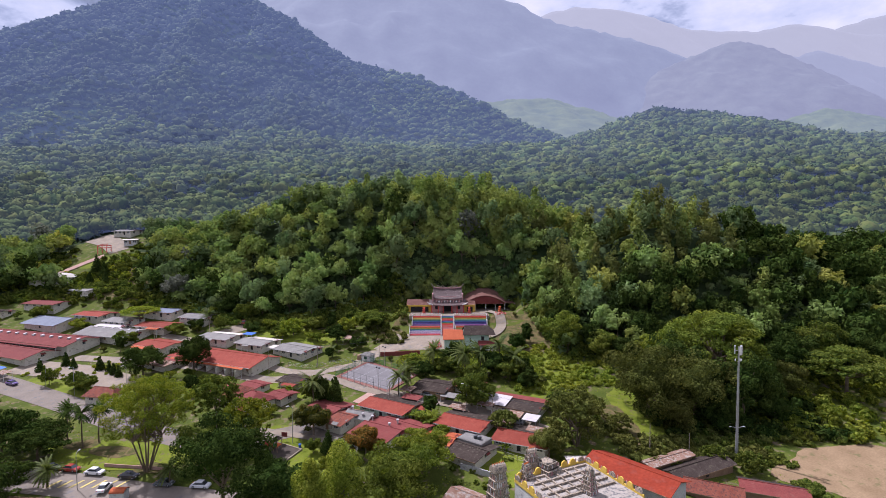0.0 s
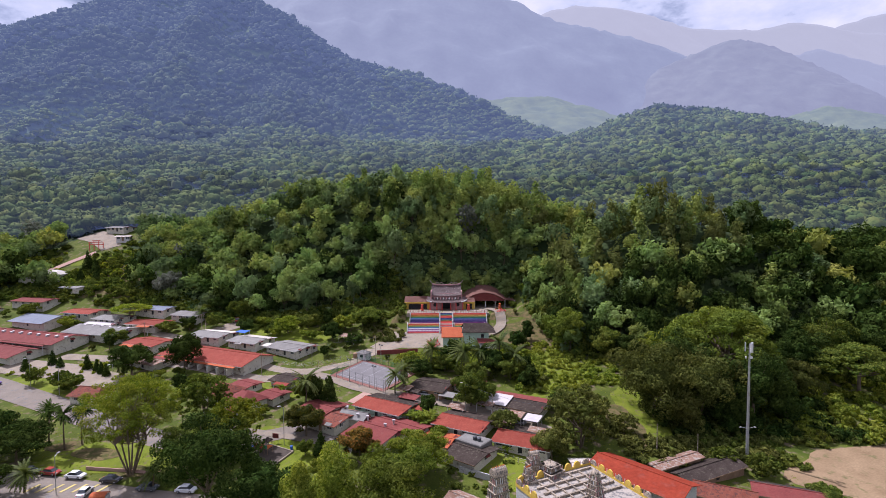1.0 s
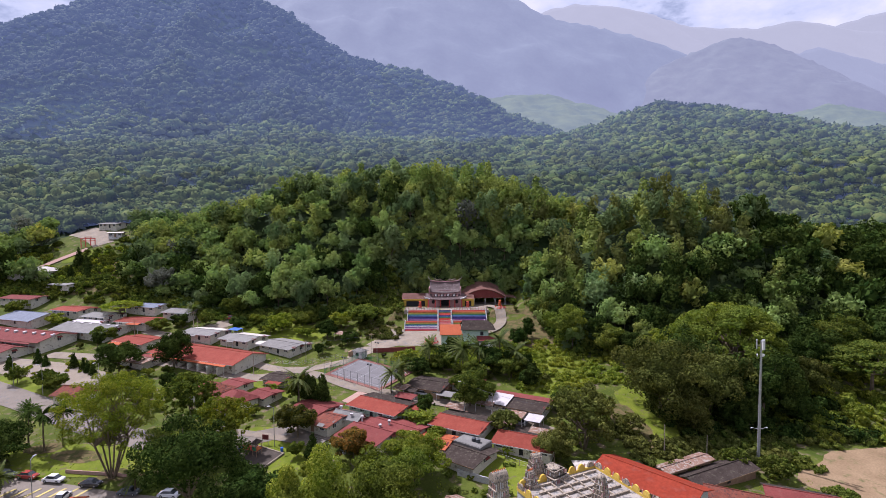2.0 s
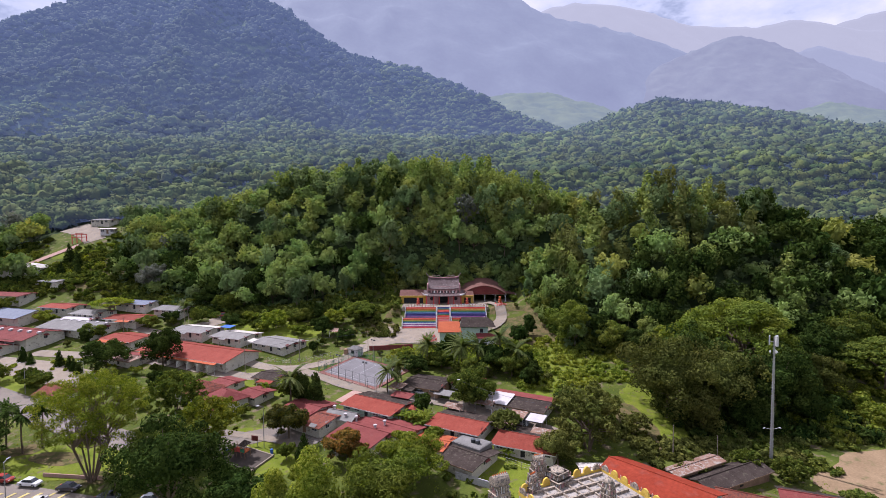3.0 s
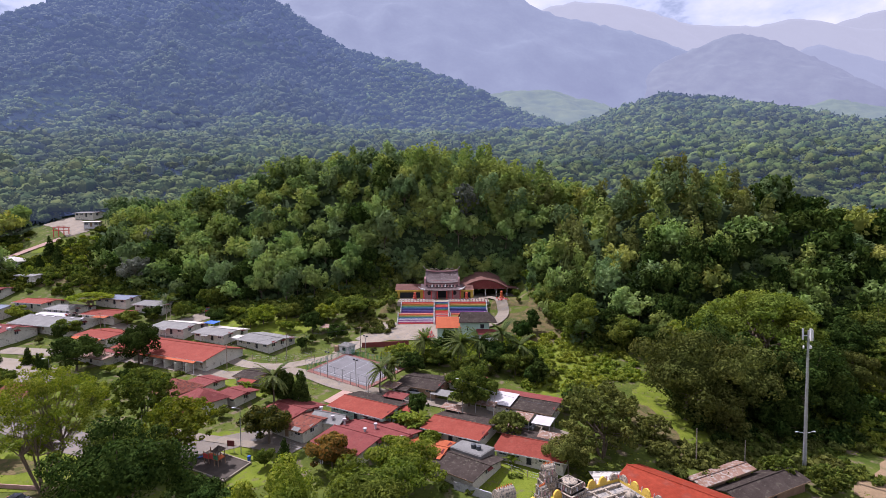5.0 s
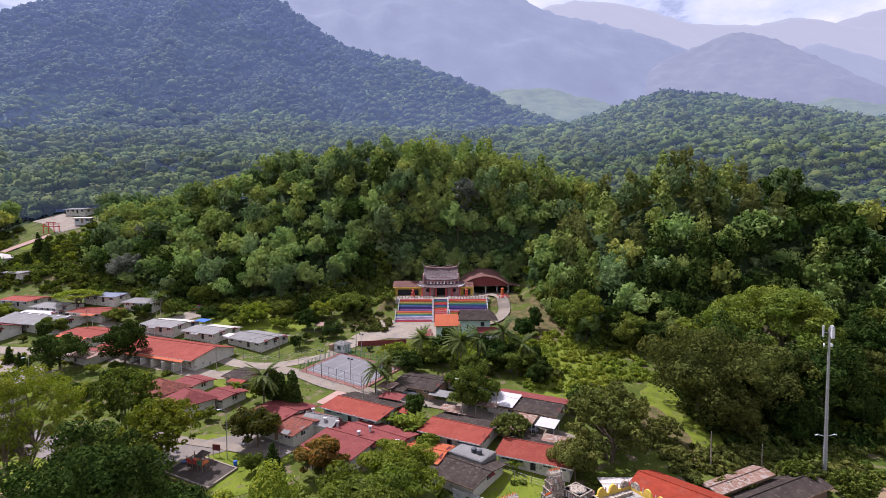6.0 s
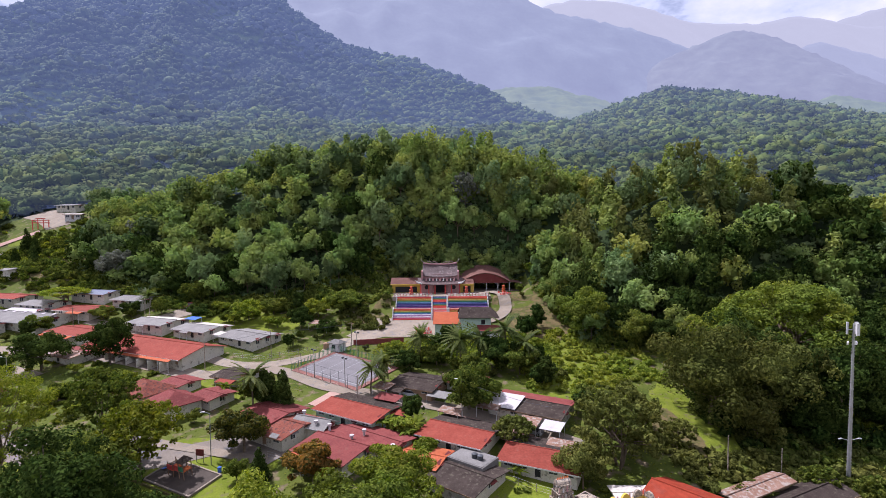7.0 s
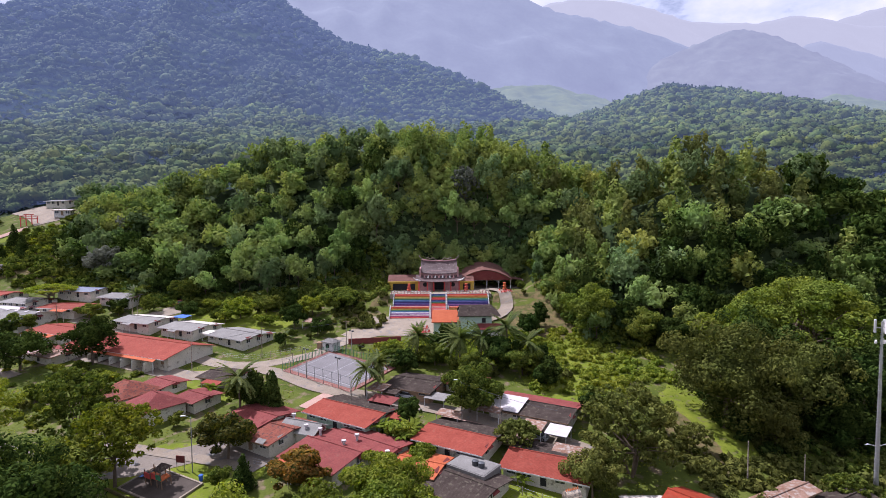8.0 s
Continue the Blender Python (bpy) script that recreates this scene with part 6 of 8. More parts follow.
def banana(x, y, s, turn=0):
    ob = thing("banana_plant", stand(x, y, turn), "banana clump with broad torn leaves", "plant", "banana plants")
    bm = bmesh.new()
    for k in range(3):
        tube(bm, (0.5 * math.cos(k * 2.1), 0.5 * math.sin(k * 2.1), -0.3), (0.7 * math.cos(k * 2.1), 0.7 * math.sin(k * 2.1), 2.2 * s), 0.14, 0.09, 7)
    part("stem", bm, LEAF["light"], ob)
    bm = bmesh.new()
    prev = None
    for i in range(7):
        t = i / 6
        w = 0.36 * math.sin(math.pi * (0.1 + 0.88 * t)) + 0.02
        c = Vector((2.3 * t, 0, 1.3 * t - 1.5 * t * t))
        row = [bm.verts.new(c + Vector((0, -w, -0.12))), bm.verts.new(c), bm.verts.new(c + Vector((0, w, -0.12)))]
        if prev:
            for j in (0, 1):
                bm.faces.new((prev[j], row[j], row[j + 1], prev[j + 1]))
        prev = row
    me = finish(bm, "leaf", LEAF["light"])
    for i in range(15):
        o = new("leaf", me)
        o.parent = ob
        k = i % 3
        o.matrix_basis = Matrix.Translation((0.7 * math.cos(k * 2.1), 0.7 * math.sin(k * 2.1), 2.1 * s)) @ Matrix.Rotation(i * 2.4, 4, "Z") @ Matrix.Rotation(radians(-40 + 50 * ((i * .618) % 1)), 4, "Y") @ Matrix.Diagonal((s, s, s, 1))


for i, (x, y, s) in enumerate(((-6.5, 140.8, 1.1), (-9.0, 142.3, 1.0), (-4.0, 139.0, 1.0), (-3.0, 141.5, 1.15), (-45.0, 163.0, 0.9), (-49.0, 160.5, 0.9), (15.5, 127.0, 0.7))):
    banana(x, y, s, i * 50)


# ---- the hillside shrine ----
def stairs(x0, x1, y0, y1, z0, z1, n, colours, label, edge=True, name="stairs"):
    ob = thing(name, Matrix.Translation(((x0 + x1) / 2, y0, z0)), label, "stairs")
    w, d, h = (x1 - x0) / 2, (y1 - y0) / n, (z1 - z0) / n
    for i in range(n):
        bm = bmesh.new()
        box(bm, -w, w, i * d, (i + 1) * d + 0.02, -1.5 + i * h * 0.5, (i + 1) * h)
        part("step", bm, colours[i % len(colours)], ob)
    if edge:
        for sx in (-w - 0.18, w + 0.18):
            bm = bmesh.new()
            for i in range(n):
                box(bm, sx - 0.16, sx + 0.16, i * d, (i + 1) * d, -1.2 + i * h * 0.5, (i + 1) * h + 0.55)
            part("balustrade", bm, M["white"], ob, "stepped white side wall")
    return ob


R8 = RAINBOW
up = [R8[6], R8[5], R8[5], R8[4], R8[3], R8[2], R8[1], R8[0]]
low = [R8[0], R8[7], M["white"], R8[6], M["white"], R8[4], R8[3], R8[2], R8[1], R8[0]]
stairs(-14.0, -1.2, 212.0, 216.5, 13.9, 16.9, 10, low, "lower flight of rainbow-painted steps")
stairs(-13.2, -1.2, 217.2, 222.0, 16.9, 20.3, 8, up, "upper flight of rainbow-painted steps")
stairs(4.8, 18.6, 217.2, 222.0, 16.9, 20.3, 8, up, "upper flight of rainbow-painted steps beside the stairway")
stairs(5.2, 17.6, 212.0, 216.5, 13.9, 16.9, 10, low, "lower rainbow steps behind the green building")
stairs(-0.6, 4.2, 211.5, 216.6, 13.7, 16.9, 12, [M["pink"], M["temple_red"]], "central pink and red stairway")
stairs(-0.6, 4.2, 217.2, 222.2, 16.9, 20.35, 12, [R8[0], R8[0], R8[1], R8[3], R8[4], R8[5]], "central stairway to the shrine")
bm = bmesh.new()
box(bm, -14.2, 19.4, 216.4, 217.4, 12.5, 16.92)
solo("landing", bm, M["concrete"], "concrete landing between the stair flights", "landing", kind="structure")
bm = bmesh.new()
box(bm, -15.0, 20.0, 221.9, 240.5, 14.0, 20.36)
solo("terrace", bm, M["concrete"], "concrete terrace carrying the shrine", "terrace", kind="structure")


def balustrade(x0, x1, y, z):
    ob = thing("balustrade", Matrix.Translation(((x0 + x1) / 2, y, z)), "white balustrade with small posts", "balustrade")
    w = (x1 - x0) / 2
    for z0, z1 in ((0.0, 0.14), (0.78, 0.92)):
        bm = bmesh.new()
        box(bm, -w, w, -0.1, 0.1, z0, z1)
        part("rail", bm, M["white"], ob)
    n = int(2 * w / 1.1)
    me = None
    for i in range(n + 1):
        bm = bmesh.new()
        if me is None:
            box(bm, -0.13, 0.13, -0.13, 0.13, 0, 1.05)
            tube(bm, (0, 0, 1.05), (0, 0, 1.25), 0.16, 0.03, 8)
            me = finish(bm, "post", M["pink"])
        else:
            bm.free()
        o = new("post", me)
        o.parent, o.location = ob, (-w + 2 * w * i / n, 0, 0)


balustrade(-14.4, -1.0, 222.2, 20.35)
balustrade(4.6, 19.2, 222.2, 20.35)


def curved_roof(bm, x0, x1, y0, z0, y1, z1, lift, thick=0.18, n=14, sag=0.25):
    """A tiled slope that dips between eave and ridge and turns up at its ends."""
    rows = []
    for i in range(n + 1):
        u = i / n * 2 - 1
        up_ = lift * abs(u) ** 3.0
        x = (x0 + x1) / 2 + u * (x1 - x0) / 2
        row = []
        for j in range(6):
            t = j / 5
            row.append((x, y0 + (y1 - y0) * t, z0 + (z1 - z0) * t - sag * math.sin(math.pi * t) + up_ * (1 - 0.5 * t)))
        rows.append(row)
    top = [[bm.verts.new(p) for p in r] for r in rows]
    bot = [[bm.verts.new((p[0], p[1], p[2] - thick)) for p in r] for r in rows]
    for i in range(n):
        for j in range(5):
            bm.faces.new((top[i][j], top[i + 1][j], top[i + 1][j + 1], top[i][j + 1]))
            bm.faces.new((bot[i][j + 1], bot[i + 1][j + 1], bot[i + 1][j], bot[i][j]))
        for j in (0, 5):
            bm.faces.new((top[i][j], bot[i][j], bot[i + 1][j], top[i + 1][j]))
    for i in (0, n):
        for j in range(5):
            bm.faces.new((top[i][j], top[i][j + 1], bot[i][j + 1], bot[i][j]))
    bmesh.ops.recalc_face_normals(bm, faces=bm.faces)


def shrine():
    ob = thing("shrine", Matrix.Translation((2.0, 229.0, 20.36)), "ornate red and pink hillside shrine with curved tiled roofs", "shrine")
    bm = bmesh.new()
    box(bm, -7.4, -2.6, 1.5, 10, 0, 4.4)
    box(bm, 2.6, 7.4, 1.5, 10, 0, 4.4)
    box(bm, -2.6, 2.6, 4.5, 10, 0, 4.4)
    box(bm, -6.4, 6.4, 3.0, 9.5, 4.3, 7.0)
    part("wall", bm, M["pink"], ob, "pink stucco wall")
    for x in (-5.0, 5.0):
        bm = bmesh.new()
        tube(bm, (x, 1.35, 2.2), (x, 1.55, 2.2), 0.8, 0.8, 14)
        part("window", bm, M["dark"], ob, "round dark window")
    # flat dark panel on the wall stands for the shade in the doorway
    bm = bmesh.new()
    box(bm, -1.9, 1.9, 4.35, 4.55, 0, 3.2)
    part("door", bm, M["dark"], ob, "dark panel painting a shaded doorway")
    for x in (-7.2, -4.2, -1.9, 1.9, 4.2, 7.2):
        bm = bmesh.new()
        tube(bm, (x, 0.2, 0), (x, 0.2, 3.5), 0.24, 0.22, 10)
        box(bm, x - 0.35, x + 0.35, -0.15, 0.55, 0, 0.35)
        part("column", bm, M["temple_red"], ob, "red column")
    bm = bmesh.new()
    curved_roof(bm, -8.4, 8.4, -1.2, 3.5, 3.2, 5.3, 0.7)
    lower = part("roof", bm, M["temple_roof"], ob, "lower tiled roof with upturned ends")
    for sg in (-1, 1):
        bm = bmesh.new()
        tube(bm, (sg * 6.6, -0.9, 3.8), (sg * 8.2, -1.1, 4.2), 0.32, 0.28, 8)
        tube(bm, (sg * 8.2, -1.1, 4.2), (sg * 9.1, -1.2, 5.1), 0.28, 0.06, 8)
        part("eave_ornament", bm, M["white"], lower, "white upturned eave ornament")
    for i in range(9):
        x = -5.2 + i * 1.3
        bm = bmesh.new()
        tube(bm, (x, 1.3, 4.6), (x, 1.4, 5.2), 0.34, 0.2, 7)
        tube(bm, (x, 1.4, 5.2), (x + 0.15, 1.4, 5.7), 0.2, 0.1, 7)
        part("finial", bm, M["white"] if i % 2 else M["pink"], lower, "small pale roof ornament")
    bm = bmesh.new()
    curved_roof(bm, -6.6, 6.6, 2.0, 6.1, 6.6, 10.2, 0.5)
    upper = part("roof", bm, M["temple_roof"], ob, "upper tiled roof")
    bm = bmesh.new()
    curved_roof(bm, -6.6, 6.6, 6.55, 10.2, 10.6, 6.6, 0.5)
    part("roof", bm, M["temple_roof"], ob, "rear tiled roof")
    bm = bmesh.new()
    for i in range(12):
        u0, u1 = -1 + i / 6, -1 + (i + 1) / 6
        tube(bm, (u0 * 6.4, 6.6, 10.35 + 0.55 * abs(u0) ** 2.5), (u1 * 6.4, 6.6, 10.35 + 0.55 * abs(u1) ** 2.5), 0.28, 0.28, 7)
    ridge = part("ridge", bm, M["pink"], upper, "painted curved ridge")
    for sg in (-1, 1):
        bm = bmesh.new()
        pts = [(sg * 5.9, 10.9), (sg * 6.7, 11.4), (sg * 7.3, 12.2), (sg * 7.2, 12.6)]
        for (a, za), (b, zb) in zip(pts, pts[1:]):
            tube(bm, (a, 6.6, za), (b, 6.6, zb), 0.24, 0.12, 7)
        part("ridge_end", bm, M["stone"], ridge, "upswept ridge end")
        bm = bmesh.new()
        pts = [(sg * 1.0, 10.7), (sg * 2.2, 11.5), (sg * 3.2, 11.0), (sg * 4.2, 11.6), (sg * 4.8, 11.2)]
        for (a, za), (b, zb) in zip(pts, pts[1:]):
            tube(bm, (a, 6.6, za), (b, 6.6, zb), 0.17, 0.14, 7)
        part("ridge_ornament", bm, M["stone"], ridge, "scrolling ridge ornament")
        bm = bmesh.new()
        box(bm, sg * 6.75 - 0.3, sg * 6.75 + 0.3, 1.9, 2.7, 4.4, 7.9)
        box(bm, sg * 6.75 - 0.25, sg * 6.75 + 0.25, 2.7, 6.9, 6.2, 8.2)
        part("pier", bm, M["pink"], upper, "pale pink roof pier")
    # wings
    for x0, x1, w in ((-18.0, -7.5, "left"), (7.5, 12.6, "right")):
        bm = bmesh.new()
        box(bm, x0, x1, 3.0, 9.5, 0, 3.3)
        wing = part("wing", bm, M["yellow"], ob, "yellow painted side wing")
        bm = bmesh.new()
        slab(bm, [(x0 - 0.6, 2.0, 3.25), (x1, 2.0, 3.25), (x1, 6.6, 5.3), (x0 - 0.6, 6.6, 5.3)], 0.16)
        slab(bm, [(x1, 10.2, 3.25), (x0 - 0.6, 10.2, 3.25), (x0 - 0.6, 6.6, 5.3), (x1, 6.6, 5.3)], 0.16)
        part("roof", bm, M["maroon_roof"], wing, "brownish red wing roof")
        # solid dark panel paints the shade of an open front
        bm = bmesh.new()
        box(bm, x0 + 1.2, x1 - 1.2, 2.9, 3.1, 0.1, 2.3)
        part("opening", bm, M["dark"], wing, "dark panel painting a shaded open front")
        bm = bmesh.new()
        box(bm, x0 - 0.6, x1, 1.9, 2.15, 2.95, 3.3)
        part("fascia", bm, M["yellow"], wing, "yellow eaves board")


shrine()


def side_hall():
    ob = thing("hall", Matrix.Translation((19.2, 237.0, 20.36)) @ Matrix.Diagonal((1.22, 1.0, 1.0, 1.0)), "open hall with an arched dark red roof", "hall")
    bm = bmesh.new()
    n = 16
    rows = []
    for i in range(n + 1):
        a = i / n * 2 - 1
        rows.append((a * 8.0, 3.4 + 3.6 * (1 - abs(a) ** 1.8)))
    for y0, y1 in ((-2.5, 10.0),):
        for (xa, za), (xb, zb) in zip(rows, rows[1:]):
            slab(bm, [(xa, y0, za), (xb, y0, zb), (xb * 0.96, y1, zb + 2.2), (xa * 0.96, y1, za + 2.2)], 0.16)
    part("roof", bm, M["maroon_roof"], ob, "arched ribbed roof")
    for sg in (-1, 1):
        bm = bmesh.new()
        pts = [(sg * 7.6, -1.6, 3.7), (sg * 11.6, -1.6, 2.9), (sg * 11.6, 9.5, 2.9), (sg * 7.6, 9.5, 3.7)]
        slab(bm, pts if sg < 0 else pts, 0.14)
        bmesh.ops.recalc_face_normals(bm, faces=bm.faces)
        part("side_roof", bm, M["maroon_roof"], ob, "lean-to side roof")
    bm = bmesh.new()
    vs = [bm.verts.new((x * 0.96, -2.2, z - 0.25)) for x, z in rows]
    vb = [bm.verts.new((x * 0.96, -2.0, z - 0.25)) for x, z in rows]
    for ring in (vs, vb):
        bm.faces.new(ring)
    for i in range(n):
        bm.faces.new((vs[i], vs[i + 1], vb[i + 1], vb[i]))
    bmesh.ops.recalc_face_normals(bm, faces=bm.faces)
    part("gable", bm, M["crimson_roof"], ob, "dark red arched gable")
    bm = bmesh.new()
    box(bm, -10.8, 10.8, 8.6, 8.8, 0, 3.4)
    part("back_wall", bm, M["gray_wall"], ob)
    bm = bmesh.new()
    box(bm, -11.0, 11.0, -1.6, 9.0, -0.6, 0.06)
    part("floor", bm, M["concrete"], ob)
    for x in (-11.2, -7.6, -3.6, 0.4, 4.0, 7.6, 11.2):
        bm = bmesh.new()
        tube(bm, (x, -1.4, -0.4), (x, -1.4, 3.2), 0.14, 0.14, 8)
        part("post", bm, M["white"], ob)
    bm = bmesh.new()
    box(bm, -8.0, 8.0, -1.6, -1.3, 3.0, 3.35)
    part("beam", bm, M["white"], ob, "white front beam")


side_hall()


def green_building():
    ob = thing("building", Matrix.Translation((0.2, 198.6, terrain(6, 200))), "pale green two-storey building with gray and orange roofs", "building")
    bm = bmesh.new()
    box(bm, 0.2, 7.8, 0.4, 8.0, -2.0, 4.4)
    part("wall", bm, M["green_wall"], ob, "pale green low block")
    bm = bmesh.new()
    box(bm, 7.8, 17.6, 0.0, 8.5, -2.0, 6.3)
    wall = part("wall", bm, M["green_wall"], ob, "pale green tall block")
    bm = bmesh.new()
    slab(bm, [(-0.4, -0.6, 4.15), (8.2, -0.6, 4.15), (7.4, 5.8, 6.8), (-0.2, 5.8, 6.8)], 0.16)
    slab(bm, [(8.2, 9.0, 4.9), (-0.4, 9.0, 4.9), (-0.2, 5.8, 6.8), (7.4, 5.8, 6.8)], 0.16)
    part("roof", bm, M["orange_roof"], ob, "orange-red lower roof")
    bm = bmesh.new()
    slab(bm, [(7.3, -0.9, 6.0), (20.2, -0.9, 6.0), (17.8, 4.3, 8.6), (8.2, 4.3, 8.6)], 0.16)
    slab(bm, [(20.2, 9.4, 6.0), (7.3, 9.4, 6.0), (8.2, 4.3, 8.6), (17.8, 4.3, 8.6)], 0.16)
    slab(bm, [(20.2, -0.9, 6.0), (20.2, 9.4, 6.0), (17.8, 4.3, 8.6)], 0.16)
    part("roof", bm, M["brown_roof"], ob, "gray-brown upper roof")
    bm = bmesh.new()
    slab(bm, [(13.2, -2.6, 2.3), (20.6, -2.6, 2.3), (20.6, -0.05, 3.6), (13.2, -0.05, 3.6)], 0.1)
    aw = part("awning", bm, M["crimson_roof"], ob, "dark red lean-to roof")
    bm = bmesh.new()
    box(bm, 13.6, 20.2, -2.2, -0.1, -1.5, 1.2)
    part("wall", bm, M["white"], aw)
    for x0, x1, z0, z1 in ((10.2, 10.5, 3.0, 4.5), (14.6, 15.8, 3.8, 5.2), (8.2, 10.8, 1.2, 1.6), (12.0, 13.4, 1.2, 1.6)):
        bm = bmesh.new()
        box(bm, x0, x1, -0.06, 0.06, z0, z1)
        wn_ = part("window", bm, M["dark"], wall, "small dark window")
    # the walls are closed here: dark panels paint the shaded ground floor
    for x0, x1 in ((0.6, 7.4), (8.4, 13.0)):
        bm = bmesh.new()
        box(bm, x0, x1, -0.05 if x0 > 5 else 0.33, 0.5, -1.6, 0.5)
        part("opening", bm, M["dark"], ob, "dark panel painting a shaded open ground floor")


green_building()

# chairs on the forecourt and red offerings stands beside the drive
def red_chairs(x0, y0, rows, cols, seed, dx=0.55, dy=0.7):
    r2 = random.Random(seed)
    bm = bmesh.new()
    for i in range(rows):
        for j in range(cols):
            if r2.random() < 0.45:
                continue
            x, y = x0 + j * dx + r2.uniform(-.2, .2), y0 + i * dy + r2.uniform(-.2, .2)
            z = terrain(x, y) + 0.2
            m = Matrix.Translation((x, y, z)) @ Matrix.Rotation(r2.uniform(0, 6), 4, "Z")
            k = 1 if r2.random() < 0.3 else 0
            box(bm, -0.22, 0.22, -0.22, 0.22, 0.38, 0.44, k, m)
            box(bm, -0.22, 0.22, 0.18, 0.23, 0.44, 0.85, k, m)
            for a in (-0.2, 0.2):
                for b in (-0.2, 0.2):
                    box(bm, a - 0.03, a + 0.03, b - 0.03, b + 0.03, 0, 0.38, k, m)
    return solo("plastic_chairs", bm, [M["temple_red"], M["pink"]], "jumbled red and pink plastic chairs", "chairs", kind="stuff")


red_chairs(-5.5, 199.5, 8, 9, 1)
red_chairs(23.5, 222.5, 7, 5, 2, 0.9, 0.8)
for k, (x, y) in enumerate(((25.5, 229.5), (-8.6, 227.2), (11.6, 227.2))):
    ob = thing("incense_pagoda", Matrix.Translation((x, y, terrain(x, y) + 0.05)), "small red tiered incense tower by the terrace", "pagoda", "incense towers")
    for i in range(3):
        bm = bmesh.new()
        tube(bm, (0, 0, i * 1.0), (0, 0, i * 1.0 + 0.8), 0.7 - i * 0.12, 0.66 - i * 0.12, 8)
        tier = part("tier", bm, M["temple_red"] if k else M["orange"], ob)
        bm = bmesh.new()
        tube(bm, (0, 0, i + 0.78), (0, 0, i + 1.05), 1.0 - i * 0.16, 0.4 - i * 0.08, 8)
        part("tier_roof", bm, M["orange_roof"], tier)


# ---- the stucco temple in the foreground ----
def tower(x, y, z, w, d, h, tiers, turn, label, crown="barrel"):
    """A stepped tower thick with plaster niches and little figures of plain shape."""
    ob = thing("temple_tower", Matrix.Translation((x, y, z)) @ Matrix.Rotation(radians(turn), 4, "Z"), label, "temple tower")
    r2 = random.Random(int(x * 10))
    for i in range(tiers):
        k0, k1 = 1 - 0.55 * i / tiers, 1 - 0.55 * (i + 0.75) / tiers
        z0, z1 = h * 0.86 * i / tiers, h * 0.86 * (i + 1) / tiers
        bm = bmesh.new()
        ww, dd = w / 2 * k0, d / 2 * k0
        box(bm, -ww * 0.86, ww * 0.86, -dd * 0.86, dd * 0.86, z0, z1)
        box(bm, -ww, ww, -dd, dd, z1 - 0.12, z1)
        box(bm, -ww * 0.95, ww * 0.95, -dd * 0.95, dd * 0.95, z0, z0 + 0.1)
        tier = part("tier", bm, M["stone"], ob, "weathered gray stucco tier")
        bm = bmesh.new()
        for side in range(4):
            a = side * math.pi / 2
            half, off = (ww, dd) if side % 2 == 0 else (dd, ww)
            n = max(3, int(half * 2 / 0.42))
            for j in range(n):
                u = -half * 0.9 + 1.8 * half * j / (n - 1)
                p = Matrix.Rotation(a, 4, "Z") @ Vector((u, -off * 0.92, 0))
                hh = (z1 - z0) * r2.uniform(0.5, 0.8)
                s = r2.uniform(0.09, 0.15)
                tube(bm, (p.x, p.y, z0 + 0.08), (p.x, p.y, z0 + 0.08 + hh), s, s * 0.7, 6, r2.choice((0, 0, 0, 1, 2)))
                tube(bm, (p.x, p.y, z0 + 0.08 + hh), (p.x, p.y, z0 + 0.22 + hh), s * 0.8, s * 0.3, 6, r2.choice((0, 1)))
        tagged(part("frieze", bm, [M["stone"], M["white"], M["pink"]], tier), "plaster frieze of small ornaments", kind="stuff")
    k = 0.45
    bm = bmesh.new()
    if crown == "barrel":
        arch(bm, [(d * 0.24 * math.cos(math.pi * i / 9), h * 0.86 + h * 0.12 * math.sin(math.pi * i / 9)) for i in range(10)], -w * 0.3, w * 0.3, Matrix.Rotation(radians(90), 4, "Z"))
    else:
        for i in range(6):
            a0, a1 = math.pi / 2 * i / 6, math.pi / 2 * (i + 1) / 6
            tube(bm, (0, 0, h * 0.86 + math.sin(a0) * h * 0.13), (0, 0, h * 0.86 + math.sin(a1) * h * 0.13), w * 0.3 * math.cos(a0) + 0.02, w * 0.3 * math.cos(a1) + 0.02, 12)
    part("vault", bm, M["stone"], ob, "rounded stucco top")
    for i in range(7 if crown == "barrel" else 1):
        u = (-1 + i / 3) * w * 0.25 if crown == "barrel" else 0
        bm = bmesh.new()
        tube(bm, (u, 0, h * 0.96), (u, 0, h * 0.98 + 0.12), 0.07, 0.11, 7)
        tube(bm, (u, 0, h * 0.98 + 0.12), (u, 0, h * 0.98 + 0.36), 0.09, 0.02, 7)
        part("finial", bm, M["orange"] if crown == "barrel" else M["stone"], ob, "small pot finial")
    return ob


